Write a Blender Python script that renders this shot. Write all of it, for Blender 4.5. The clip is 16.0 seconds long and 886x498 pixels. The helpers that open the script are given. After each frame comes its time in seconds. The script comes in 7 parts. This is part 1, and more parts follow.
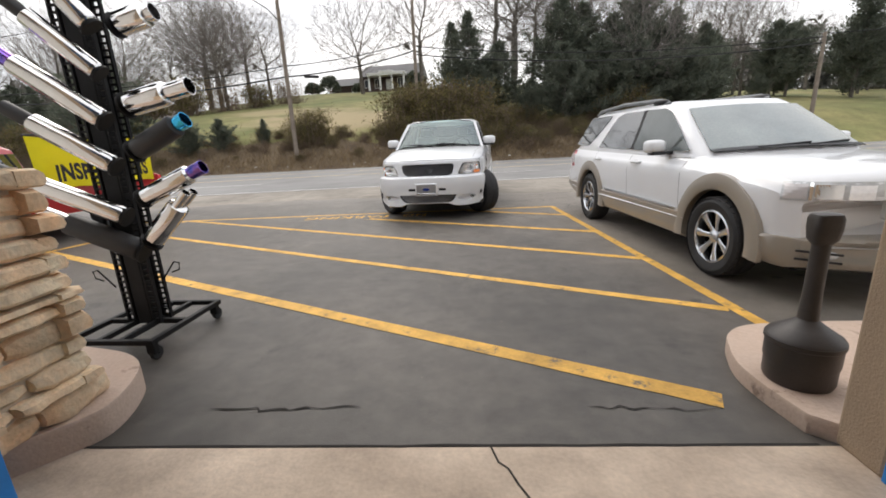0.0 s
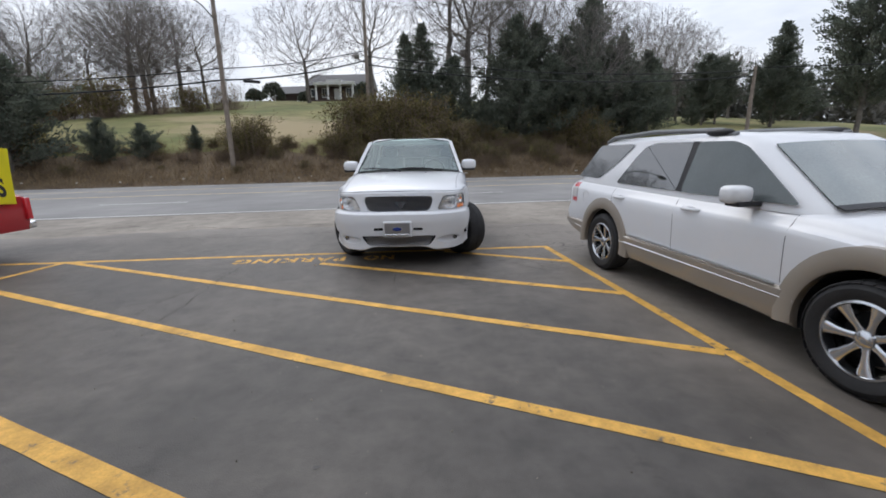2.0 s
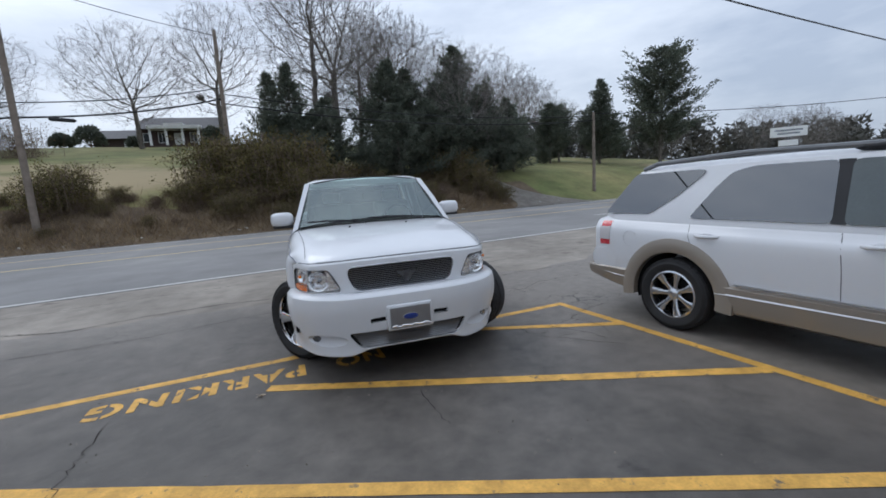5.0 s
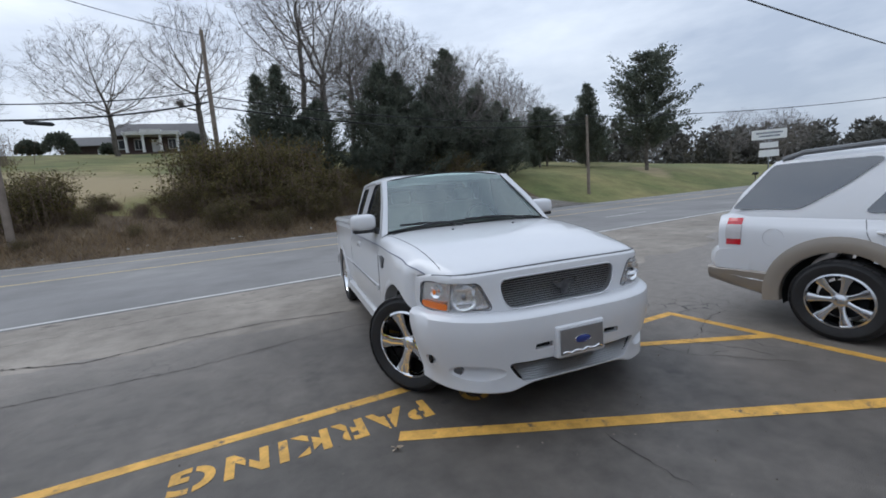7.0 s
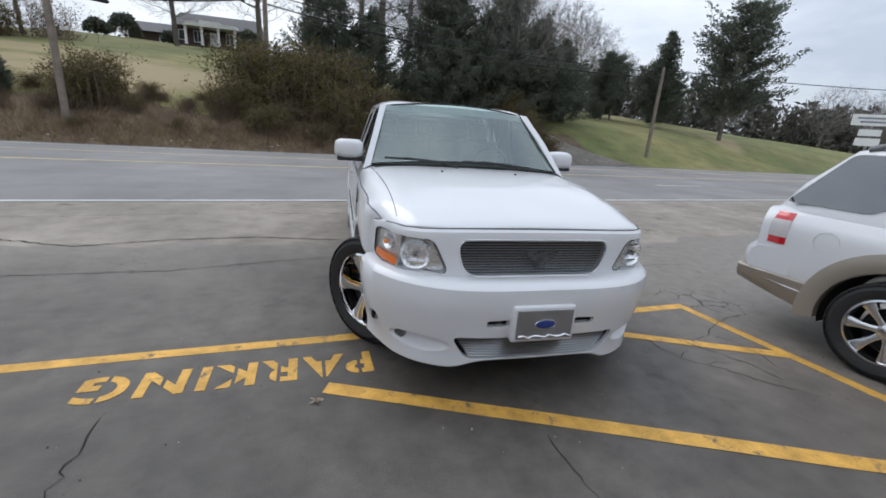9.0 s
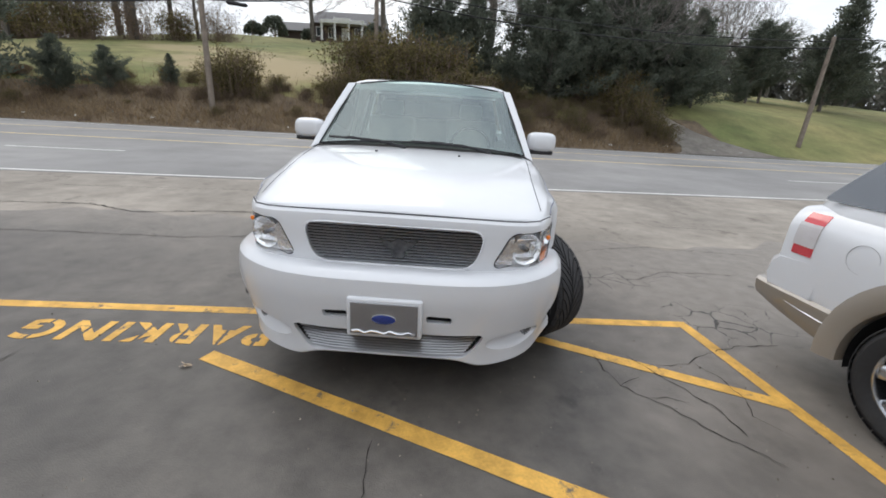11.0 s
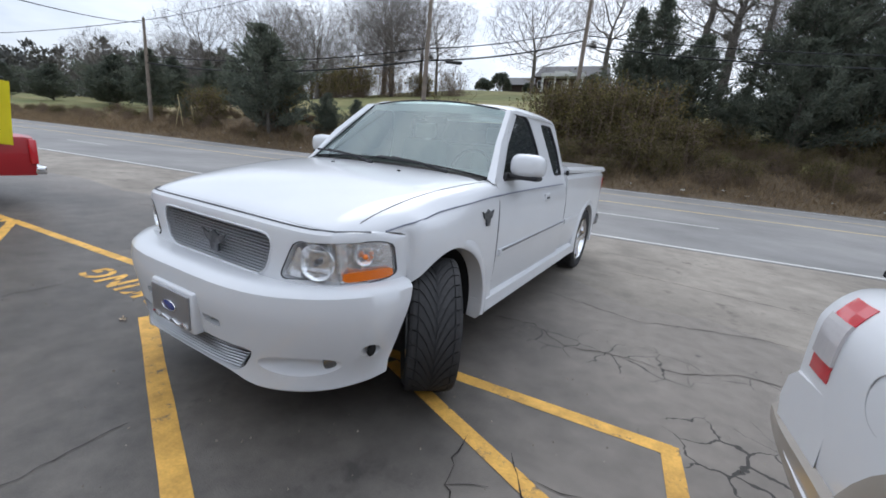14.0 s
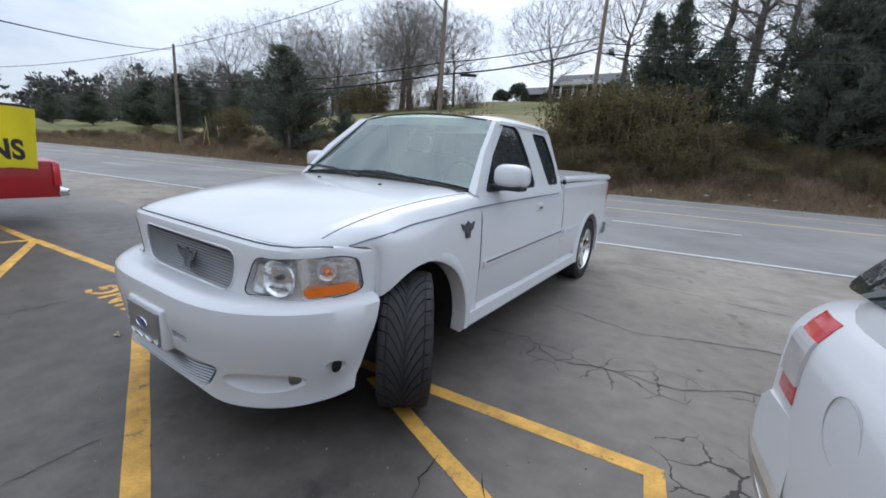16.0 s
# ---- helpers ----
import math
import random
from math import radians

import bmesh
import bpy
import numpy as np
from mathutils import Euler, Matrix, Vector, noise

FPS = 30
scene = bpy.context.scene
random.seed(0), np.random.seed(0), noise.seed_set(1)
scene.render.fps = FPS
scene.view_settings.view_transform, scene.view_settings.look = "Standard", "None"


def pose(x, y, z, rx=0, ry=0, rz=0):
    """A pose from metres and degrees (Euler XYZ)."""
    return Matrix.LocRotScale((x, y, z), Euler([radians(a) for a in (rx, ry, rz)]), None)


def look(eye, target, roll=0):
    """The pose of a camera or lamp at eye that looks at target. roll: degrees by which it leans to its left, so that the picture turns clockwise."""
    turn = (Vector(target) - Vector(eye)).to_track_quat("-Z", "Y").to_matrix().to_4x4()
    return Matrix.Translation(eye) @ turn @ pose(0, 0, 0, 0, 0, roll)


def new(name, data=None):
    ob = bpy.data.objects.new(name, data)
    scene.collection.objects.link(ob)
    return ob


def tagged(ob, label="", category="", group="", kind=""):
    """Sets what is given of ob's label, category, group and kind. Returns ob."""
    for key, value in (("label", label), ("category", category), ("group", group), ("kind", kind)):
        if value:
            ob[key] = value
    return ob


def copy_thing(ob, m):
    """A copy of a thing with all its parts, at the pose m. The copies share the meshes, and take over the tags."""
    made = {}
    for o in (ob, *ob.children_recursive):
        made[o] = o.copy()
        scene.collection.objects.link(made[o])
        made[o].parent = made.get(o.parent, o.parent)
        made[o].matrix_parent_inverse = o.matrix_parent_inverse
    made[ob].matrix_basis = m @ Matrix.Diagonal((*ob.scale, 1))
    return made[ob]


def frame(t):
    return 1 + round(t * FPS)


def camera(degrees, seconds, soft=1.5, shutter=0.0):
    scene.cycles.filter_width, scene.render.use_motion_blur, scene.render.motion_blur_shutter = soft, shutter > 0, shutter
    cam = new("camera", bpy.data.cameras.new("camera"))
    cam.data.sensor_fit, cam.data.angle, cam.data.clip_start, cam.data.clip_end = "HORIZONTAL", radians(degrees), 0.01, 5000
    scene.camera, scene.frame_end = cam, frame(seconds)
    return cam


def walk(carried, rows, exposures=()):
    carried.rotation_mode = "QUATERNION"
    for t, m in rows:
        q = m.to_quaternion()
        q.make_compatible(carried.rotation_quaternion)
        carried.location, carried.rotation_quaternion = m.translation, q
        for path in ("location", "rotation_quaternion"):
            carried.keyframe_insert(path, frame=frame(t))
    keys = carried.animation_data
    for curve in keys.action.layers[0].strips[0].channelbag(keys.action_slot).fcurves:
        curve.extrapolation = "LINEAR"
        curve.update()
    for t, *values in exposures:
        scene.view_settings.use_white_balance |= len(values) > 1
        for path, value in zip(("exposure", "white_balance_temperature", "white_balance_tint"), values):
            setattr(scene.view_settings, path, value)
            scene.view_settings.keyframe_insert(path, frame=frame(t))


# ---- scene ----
cam = camera(94.7, 16.0, soft=1.75)
PATH = [
    (0, (1.323, -7.475, 1.316), (1.028, -5.56, 0.819), -2.9),
    (0.5, (1.157, -7.108, 1.371), (0.92, -5.195, 0.84), -2.5),
    (1, (1.066, -6.65, 1.387), (0.838, -4.739, 0.843), -2.1),
    (1.5, (0.945, -6.205, 1.47), (0.774, -4.277, 0.964), -0.9),
    (2, (0.722, -5.837, 1.521), (0.68, -3.888, 1.074), -1.1),
    (2.5, (0.516, -5.379, 1.528), (0.548, -3.416, 1.149), -2.0),
    (3, (0.247, -5.022, 1.551), (0.382, -3.054, 1.223), -3.0),
    (3.5, (-0.001, -4.707, 1.602), (0.257, -2.749, 1.288), -3.5),
    (4, (-0.199, -4.266, 1.569), (0.177, -2.326, 1.268), -3.4),
    (6.5, (-1.501, -2.902, 1.559), (-0.757, -1.063, 1.306), -5.0),
    (7, (-1.714, -2.58, 1.562), (-1.036, -0.715, 1.308), -4.6),
    (7.5, (-1.862, -2.559, 1.599), (-1.286, -0.667, 1.302), -2.8),
    (8, (-1.739, -2.588, 1.553), (-1.234, -0.692, 1.162), 0.3),
    (8.5, (-1.403, -2.539, 1.583), (-0.906, -0.661, 1.103), 4.5),
    (9, (-1.122, -2.319, 1.555), (-0.634, -0.458, 1.009), 4.0),
    (11.5, (0.706, -2.223, 1.567), (0.484, -0.345, 0.917), 4.5),
    (12, (1.081, -1.982, 1.544), (0.685, -0.137, 0.883), 5.3),
    (12.5, (1.384, -1.843, 1.516), (0.801, -0.006, 0.983), 5.4),
    (13, (1.689, -1.736, 1.48), (0.927, 0.032, 0.939), 6.2),
    (13.5, (1.913, -1.505, 1.466), (1.078, 0.233, 0.933), 6.5),
    (14, (2.087, -1.402, 1.466), (1.121, 0.277, 0.969), 5.4),
    (14.5, (2.27, -1.377, 1.504), (1.206, 0.252, 1.041), 4.5),
    (15, (2.355, -1.347, 1.507), (1.262, 0.268, 1.063), 4.0),
    (15.5, (2.37, -1.325, 1.513), (1.287, 0.298, 1.07), 3.8),
    (16, (2.303, -1.224, 1.49), (1.236, 0.406, 1.038), 3.7),
]
EXPOSURES = [(0.0, 1.25, 7050, 11), (0.75, 1.17, 6850, 11), (1.5, 0.97, 6650, 11), (2.0, 0.82, 6350, 11), (3.5, 0.57, 5900, 9), (7.0, 0.55, 5950, 9),
             (9.0, 0.80, 6250, 9), (12.0, 1.13, 6650, 9), (13.5, 1.06, 6300, 10), (14.5, 0.91, 6020, 9), (16.0, 0.88, 6000, 9)]
walk(cam, [(t, look(eye, target, roll)) for t, eye, target, roll in PATH],
     exposures=EXPOSURES)

# ---- world and sun ----
world = bpy.data.worlds.new("overcast_sky")
scene.world = world
world.use_nodes = True
wn, wl = world.node_tree.nodes, world.node_tree.links
wn.clear()
w_out = wn.new("ShaderNodeOutputWorld")
w_bg = wn.new("ShaderNodeBackground")
w_sky = wn.new("ShaderNodeTexSky")
w_sky.sky_type = "NISHITA"
w_sky.sun_disc = False
w_sky.sun_elevation = radians(48)
w_sky.sun_rotation = radians(-25)
w_sky.air_density, w_sky.dust_density, w_sky.ozone_density = 1.0, 2.0, 1.0
w_tc = wn.new("ShaderNodeTexCoord")
w_map = wn.new("ShaderNodeMapping")
w_map.inputs["Scale"].default_value = (1.0, 1.0, 3.2)
w_noise = wn.new("ShaderNodeTexNoise")
w_noise.inputs["Scale"].default_value = 1.7
w_noise.inputs["Detail"].default_value = 6.0
w_noise.inputs["Roughness"].default_value = 0.58
w_ramp = wn.new("ShaderNodeValToRGB")
w_ramp.color_ramp.elements[0].position, w_ramp.color_ramp.elements[0].color = 0.36, (4.2, 4.6, 5.3, 1)
w_ramp.color_ramp.elements[1].position, w_ramp.color_ramp.elements[1].color = 0.68, (7.4, 7.6, 7.9, 1)
w_mix = wn.new("ShaderNodeMix")
w_mix.data_type = "RGBA"
w_mix.inputs["Factor"].default_value = 0.88
wl.new(w_tc.outputs["Generated"], w_map.inputs["Vector"])
wl.new(w_map.outputs["Vector"], w_noise.inputs["Vector"])
wl.new(w_noise.outputs["Fac"], w_ramp.inputs["Fac"])
wl.new(w_sky.outputs["Color"], w_mix.inputs["A"])
wl.new(w_ramp.outputs["Color"], w_mix.inputs["B"])
# An overcast sky is brighter overhead than at the horizon.
w_sep = wn.new("ShaderNodeSeparateXYZ")
w_grad = wn.new("ShaderNodeMapRange")
w_grad.inputs["From Min"].default_value, w_grad.inputs["From Max"].default_value = 0.0, 1.0
w_grad.inputs["To Min"].default_value, w_grad.inputs["To Max"].default_value = 0.72, 1.33
w_mul = wn.new("ShaderNodeMix")
w_mul.data_type, w_mul.blend_type = "RGBA", "MULTIPLY"
w_mul.inputs["Factor"].default_value = 1.0
wl.new(w_tc.outputs["Generated"], w_sep.inputs["Vector"])
wl.new(w_sep.outputs["Z"], w_grad.inputs["Value"])
wl.new(w_mix.outputs["Result"], w_mul.inputs["A"])
wl.new(w_grad.outputs["Result"], w_mul.inputs["B"])
wl.new(w_mul.outputs["Result"], w_bg.inputs["Color"])
w_bg.inputs["Strength"].default_value = 0.1
wl.new(w_bg.outputs["Background"], w_out.inputs["Surface"])

sun_data = bpy.data.lights.new("sun", "SUN")
sun_data.energy = 0.32
sun_data.angle = radians(32)
sun_data.color = (1.0, 0.97, 0.93)
sun = new("sun", sun_data)
sun.matrix_world = look((-18, 38, 46), (0, 0, 0))

# ---- materials ----


def mat(name, color, rough=0.6, metal=0.0, var=0.12, scale=6.0, fine=60.0, bump=0.0, bump_scale=None,
        coat=0.0, tint=None, spread=0.0, spec=0.5, trans=0.0, ior=1.45, mid=0.0, midvar=0.0, worn=None):
    """A surface with colour variation at two scales, an optional second tint in patches and fine relief."""
    m = bpy.data.materials.new(name)
    m.use_nodes = True
    nt = m.node_tree
    n, l = nt.nodes, nt.links
    b = n["Principled BSDF"]
    b.inputs["Roughness"].default_value = rough
    b.inputs["Metallic"].default_value = metal
    b.inputs["Coat Weight"].default_value = coat
    b.inputs["Coat Roughness"].default_value = 0.05
    b.inputs["Specular IOR Level"].default_value = spec
    b.inputs["Transmission Weight"].default_value = trans
    b.inputs["IOR"].default_value = ior
    tc = n.new("ShaderNodeTexCoord")
    big = n.new("ShaderNodeTexNoise")
    big.inputs["Scale"].default_value, big.inputs["Detail"].default_value = scale, 5.0
    small = n.new("ShaderNodeTexNoise")
    small.inputs["Scale"].default_value, small.inputs["Detail"].default_value = fine, 3.0
    l.new(tc.outputs["Object"], big.inputs["Vector"])
    l.new(tc.outputs["Object"], small.inputs["Vector"])
    c = Vector(color)
    ramp = n.new("ShaderNodeValToRGB")
    e = ramp.color_ramp.elements
    e[0].position, e[1].position = 0.3, 0.7
    e[0].color = (*(c * (1 - var)), 1)
    e[1].color = (*(Vector(tint) if tint else c * (1 + var)), 1)
    l.new(big.outputs["Fac"], ramp.inputs["Fac"])
    mul = n.new("ShaderNodeMix")
    mul.data_type, mul.blend_type = "RGBA", "MULTIPLY"
    mul.inputs["Factor"].default_value = 1.0
    r2 = n.new("ShaderNodeMapRange")
    r2.inputs["To Min"].default_value, r2.inputs["To Max"].default_value = 1 - var, 1 + var
    l.new(small.outputs["Fac"], r2.inputs["Value"])
    l.new(ramp.outputs["Color"], mul.inputs["A"])
    l.new(r2.outputs["Result"], mul.inputs["B"])
    last = mul.outputs["Result"]
    if mid:
        mn = n.new("ShaderNodeTexNoise")
        mn.inputs["Scale"].default_value, mn.inputs["Detail"].default_value, mn.inputs["Roughness"].default_value = mid, 8.0, 0.65
        l.new(tc.outputs["Object"], mn.inputs["Vector"])
        mr = n.new("ShaderNodeMapRange")
        mr.inputs["From Min"].default_value, mr.inputs["From Max"].default_value = 0.25, 0.75
        mr.inputs["To Min"].default_value, mr.inputs["To Max"].default_value = 1 - midvar, 1 + midvar
        l.new(mn.outputs["Fac"], mr.inputs["Value"])
        mm = n.new("ShaderNodeMix")
        mm.data_type, mm.blend_type = "RGBA", "MULTIPLY"
        mm.inputs["Factor"].default_value = 1.0
        l.new(last, mm.inputs["A"])
        l.new(mr.outputs["Result"], mm.inputs["B"])
        last = mm.outputs["Result"]
    if worn:
        # Patches where the coat has gone and the ground below shows.
        wcol, wscale, wcut = worn
        wn_ = n.new("ShaderNodeTexNoise")
        wn_.inputs["Scale"].default_value, wn_.inputs["Detail"].default_value, wn_.inputs["Roughness"].default_value = wscale, 10.0, 0.72
        l.new(tc.outputs["Object"], wn_.inputs["Vector"])
        wr = n.new("ShaderNodeMapRange")
        wr.inputs["From Min"].default_value, wr.inputs["From Max"].default_value = wcut - 0.03, wcut + 0.05
        l.new(wn_.outputs["Fac"], wr.inputs["Value"])
        wm = n.new("ShaderNodeMix")
        wm.data_type = "RGBA"
        l.new(wr.outputs["Result"], wm.inputs["Factor"])
        l.new(last, wm.inputs["A"])
        wm.inputs["B"].default_value = (*wcol, 1)
        last = wm.outputs["Result"]
    if spread:
        info = n.new("ShaderNodeObjectInfo")
        geo = n.new("ShaderNodeNewGeometry")
        add = n.new("ShaderNodeMath")
        add.operation = "ADD"
        l.new(info.outputs["Random"], add.inputs[0])
        l.new(geo.outputs["Random Per Island"], add.inputs[1])
        fr = n.new("ShaderNodeMath")
        fr.operation = "FRACT"
        l.new(add.outputs["Value"], fr.inputs[0])
        r3 = n.new("ShaderNodeMapRange")
        r3.inputs["To Min"].default_value, r3.inputs["To Max"].default_value = 1 - spread, 1 + spread
        l.new(fr.outputs["Value"], r3.inputs["Value"])
        m2 = n.new("ShaderNodeMix")
        m2.data_type, m2.blend_type = "RGBA", "MULTIPLY"
        m2.inputs["Factor"].default_value = 1.0
        l.new(last, m2.inputs["A"])
        l.new(r3.outputs["Result"], m2.inputs["B"])
        last = m2.outputs["Result"]
    l.new(last, b.inputs["Base Color"])
    if bump:
        bn = n.new("ShaderNodeBump")
        bn.inputs["Strength"].default_value = bump
        bn.inputs["Distance"].default_value = 0.01
        if bump_scale:
            third = n.new("ShaderNodeTexNoise")
            third.inputs["Scale"].default_value, third.inputs["Detail"].default_value = bump_scale, 4.0
            l.new(tc.outputs["Object"], third.inputs["Vector"])
            l.new(third.outputs["Fac"], bn.inputs["Height"])
        else:
            l.new(small.outputs["Fac"], bn.inputs["Height"])
        l.new(bn.outputs["Normal"], b.inputs["Normal"])
    return m


M_LOT = mat("sealed_asphalt", (0.068, 0.061, 0.055), rough=0.5, var=0.2, scale=0.4, fine=140, bump=0.3, tint=(0.120, 0.106, 0.092), mid=4.5, midvar=0.42, worn=((0.045, 0.04, 0.036), 1.3, 0.63))


def wear_in(m, color, runs):
    """Lets a coat fade to a paler one over the given runs: direction on the ground, where it begins and where it is gone."""
    n, l = m.node_tree.nodes, m.node_tree.links
    b = n["Principled BSDF"]
    old = b.inputs["Base Color"].links[0].from_socket
    tc, ns = n.new("ShaderNodeTexCoord"), n.new("ShaderNodeTexNoise")
    ns.inputs["Scale"].default_value, ns.inputs["Detail"].default_value, ns.inputs["Roughness"].default_value = 0.9, 9.0, 0.62
    l.new(tc.outputs["Object"], ns.inputs["Vector"])
    total = None
    for way, lo, hi in runs:
        dot, add, mr = n.new("ShaderNodeVectorMath"), n.new("ShaderNodeMath"), n.new("ShaderNodeMapRange")
        dot.operation, add.operation, mr.interpolation_type = "DOT_PRODUCT", "MULTIPLY_ADD", "SMOOTHSTEP"
        dot.inputs[1].default_value = (*way, 0)
        l.new(tc.outputs["Object"], dot.inputs[0])
        l.new(ns.outputs["Fac"], add.inputs[0])
        add.inputs[1].default_value = 3.0
        l.new(dot.outputs["Value"], add.inputs[2])
        mr.inputs["From Min"].default_value, mr.inputs["From Max"].default_value = lo + 1.5, hi + 1.5
        l.new(add.outputs["Value"], mr.inputs["Value"])
        if total is None:
            total = mr.outputs["Result"]
        else:
            mx = n.new("ShaderNodeMath")
            mx.operation = "MAXIMUM"
            l.new(total, mx.inputs[0])
            l.new(mr.outputs["Result"], mx.inputs[1])
            total = mx.outputs["Value"]
    fine, fr_, mul, mix = n.new("ShaderNodeTexNoise"), n.new("ShaderNodeMapRange"), n.new("ShaderNodeMix"), n.new("ShaderNodeMix")
    fine.inputs["Scale"].default_value, fine.inputs["Detail"].default_value = 7.0, 9.0
    l.new(tc.outputs["Object"], fine.inputs["Vector"])
    l.new(fine.outputs["Fac"], fr_.inputs["Value"])
    fr_.inputs["To Min"].default_value, fr_.inputs["To Max"].default_value = 0.6, 1.4
    mul.data_type, mul.blend_type, mix.data_type = "RGBA", "MULTIPLY", "RGBA"
    mul.inputs["Factor"].default_value = 1.0
    mul.inputs["A"].default_value = (*color, 1)
    l.new(fr_.outputs["Result"], mul.inputs["B"])
    l.new(total, mix.inputs["Factor"])
    l.new(old, mix.inputs["A"])
    l.new(mul.outputs["Result"], mix.inputs["B"])
    l.new(mix.outputs["Result"], b.inputs["Base Color"])




def craze(m, spots_, scale=5.2, dark=(0.03, 0.026, 0.022)):
    """Fine broken cracks between lumps of asphalt, round the given spots: centre, reach and weight."""
    n, l = m.node_tree.nodes, m.node_tree.links
    b = n["Principled BSDF"]
    old = b.inputs["Base Color"].links[0].from_socket
    tc, warp, mixv, vor = n.new("ShaderNodeTexCoord"), n.new("ShaderNodeTexNoise"), n.new("ShaderNodeVectorMath"), n.new("ShaderNodeTexVoronoi")
    warp.inputs["Scale"].default_value, warp.inputs["Detail"].default_value = 7.0, 6.0
    mixv.operation = "MULTIPLY_ADD"
    mixv.inputs[1].default_value = (0.16, 0.16, 0.0)
    l.new(tc.outputs["Object"], warp.inputs["Vector"])
    l.new(warp.outputs["Color"], mixv.inputs[0])
    l.new(tc.outputs["Object"], mixv.inputs[2])
    vor.feature = "DISTANCE_TO_EDGE"
    vor.voronoi_dimensions = "2D"
    vor.inputs["Scale"].default_value = scale
    l.new(mixv.outputs["Vector"], vor.inputs["Vector"])
    total = None
    for (cx, cy), (rx, ry), weight in spots_:
        sub, mul, ln, mr = n.new("ShaderNodeVectorMath"), n.new("ShaderNodeVectorMath"), n.new("ShaderNodeVectorMath"), n.new("ShaderNodeMapRange")
        sub.operation, mul.operation, ln.operation = "SUBTRACT", "MULTIPLY", "LENGTH"
        sub.inputs[1].default_value = (cx, cy, 0)
        mul.inputs[1].default_value = (1 / rx, 1 / ry, 0)
        l.new(tc.outputs["Object"], sub.inputs[0])
        l.new(sub.outputs["Vector"], mul.inputs[0])
        l.new(mul.outputs["Vector"], ln.inputs[0])
        l.new(ln.outputs["Value"], mr.inputs["Value"])
        mr.inputs["From Min"].default_value, mr.inputs["From Max"].default_value = 1.3, 0.2
        mr.inputs["To Max"].default_value = weight
        if total is None:
            total = mr.outputs["Result"]
        else:
            mx = n.new("ShaderNodeMath")
            mx.operation = "MAXIMUM"
            l.new(total, mx.inputs[0])
            l.new(mr.outputs["Result"], mx.inputs[1])
            total = mx.outputs["Value"]
    brk, keep = n.new("ShaderNodeTexNoise"), n.new("ShaderNodeMath")
    brk.inputs["Scale"].default_value, brk.inputs["Detail"].default_value = 2.6, 4.0
    l.new(tc.outputs["Object"], brk.inputs["Vector"])
    keep.operation = "MULTIPLY"
    l.new(total, keep.inputs[0])
    l.new(brk.outputs["Fac"], keep.inputs[1])
    width, line = n.new("ShaderNodeMapRange"), n.new("ShaderNodeMath")
    width.inputs["From Min"].default_value, width.inputs["From Max"].default_value = 0.22, 0.60
    width.inputs["To Max"].default_value = 0.048
    l.new(keep.outputs["Value"], width.inputs["Value"])
    line.operation = "LESS_THAN"
    l.new(vor.outputs["Distance"], line.inputs[0])
    l.new(width.outputs["Result"], line.inputs[1])
    mix = n.new("ShaderNodeMix")
    mix.data_type = "RGBA"
    l.new(line.outputs["Value"], mix.inputs["Factor"])
    l.new(old, mix.inputs["A"])
    mix.inputs["B"].default_value = (*dark, 1)
    l.new(mix.outputs["Result"], b.inputs["Base Color"])


wear_in(M_LOT, (0.205, 0.18, 0.155), (((0.95, 0.32), 0.7, 2.9), ((-0.163, 0.987), 1.9, 4.4)))
craze(M_LOT, (((1.75, 1.78), (0.95, 0.36), 1.0), ((2.72, 1.0), (0.75, 0.62), 1.0), ((2.7, 2.1), (0.9, 0.3), 0.8), ((1.8, -0.1), (0.5, 0.42), 0.55), ((-3.5, 2.3), (3.0, 0.5), 0.6)), 4.2)
M_SHOULDER = mat("worn_asphalt", (0.255, 0.226, 0.192), rough=0.85, var=0.2, scale=0.5, fine=70, bump=0.4, tint=(0.325, 0.288, 0.245), mid=2.4, midvar=0.32, worn=((0.15, 0.13, 0.11), 1.2, 0.60))
M_ROAD = mat("road_asphalt", (0.215, 0.208, 0.203), rough=0.85, var=0.12, scale=0.22, fine=80, bump=0.3, tint=(0.275, 0.265, 0.255), mid=0.7, midvar=0.18)
M_GRASS = mat("winter_grass", (0.135, 0.160, 0.050), rough=0.95, var=0.22, scale=0.12, fine=5, bump=0.7, tint=(0.235, 0.205, 0.085), mid=0.6, midvar=0.35)


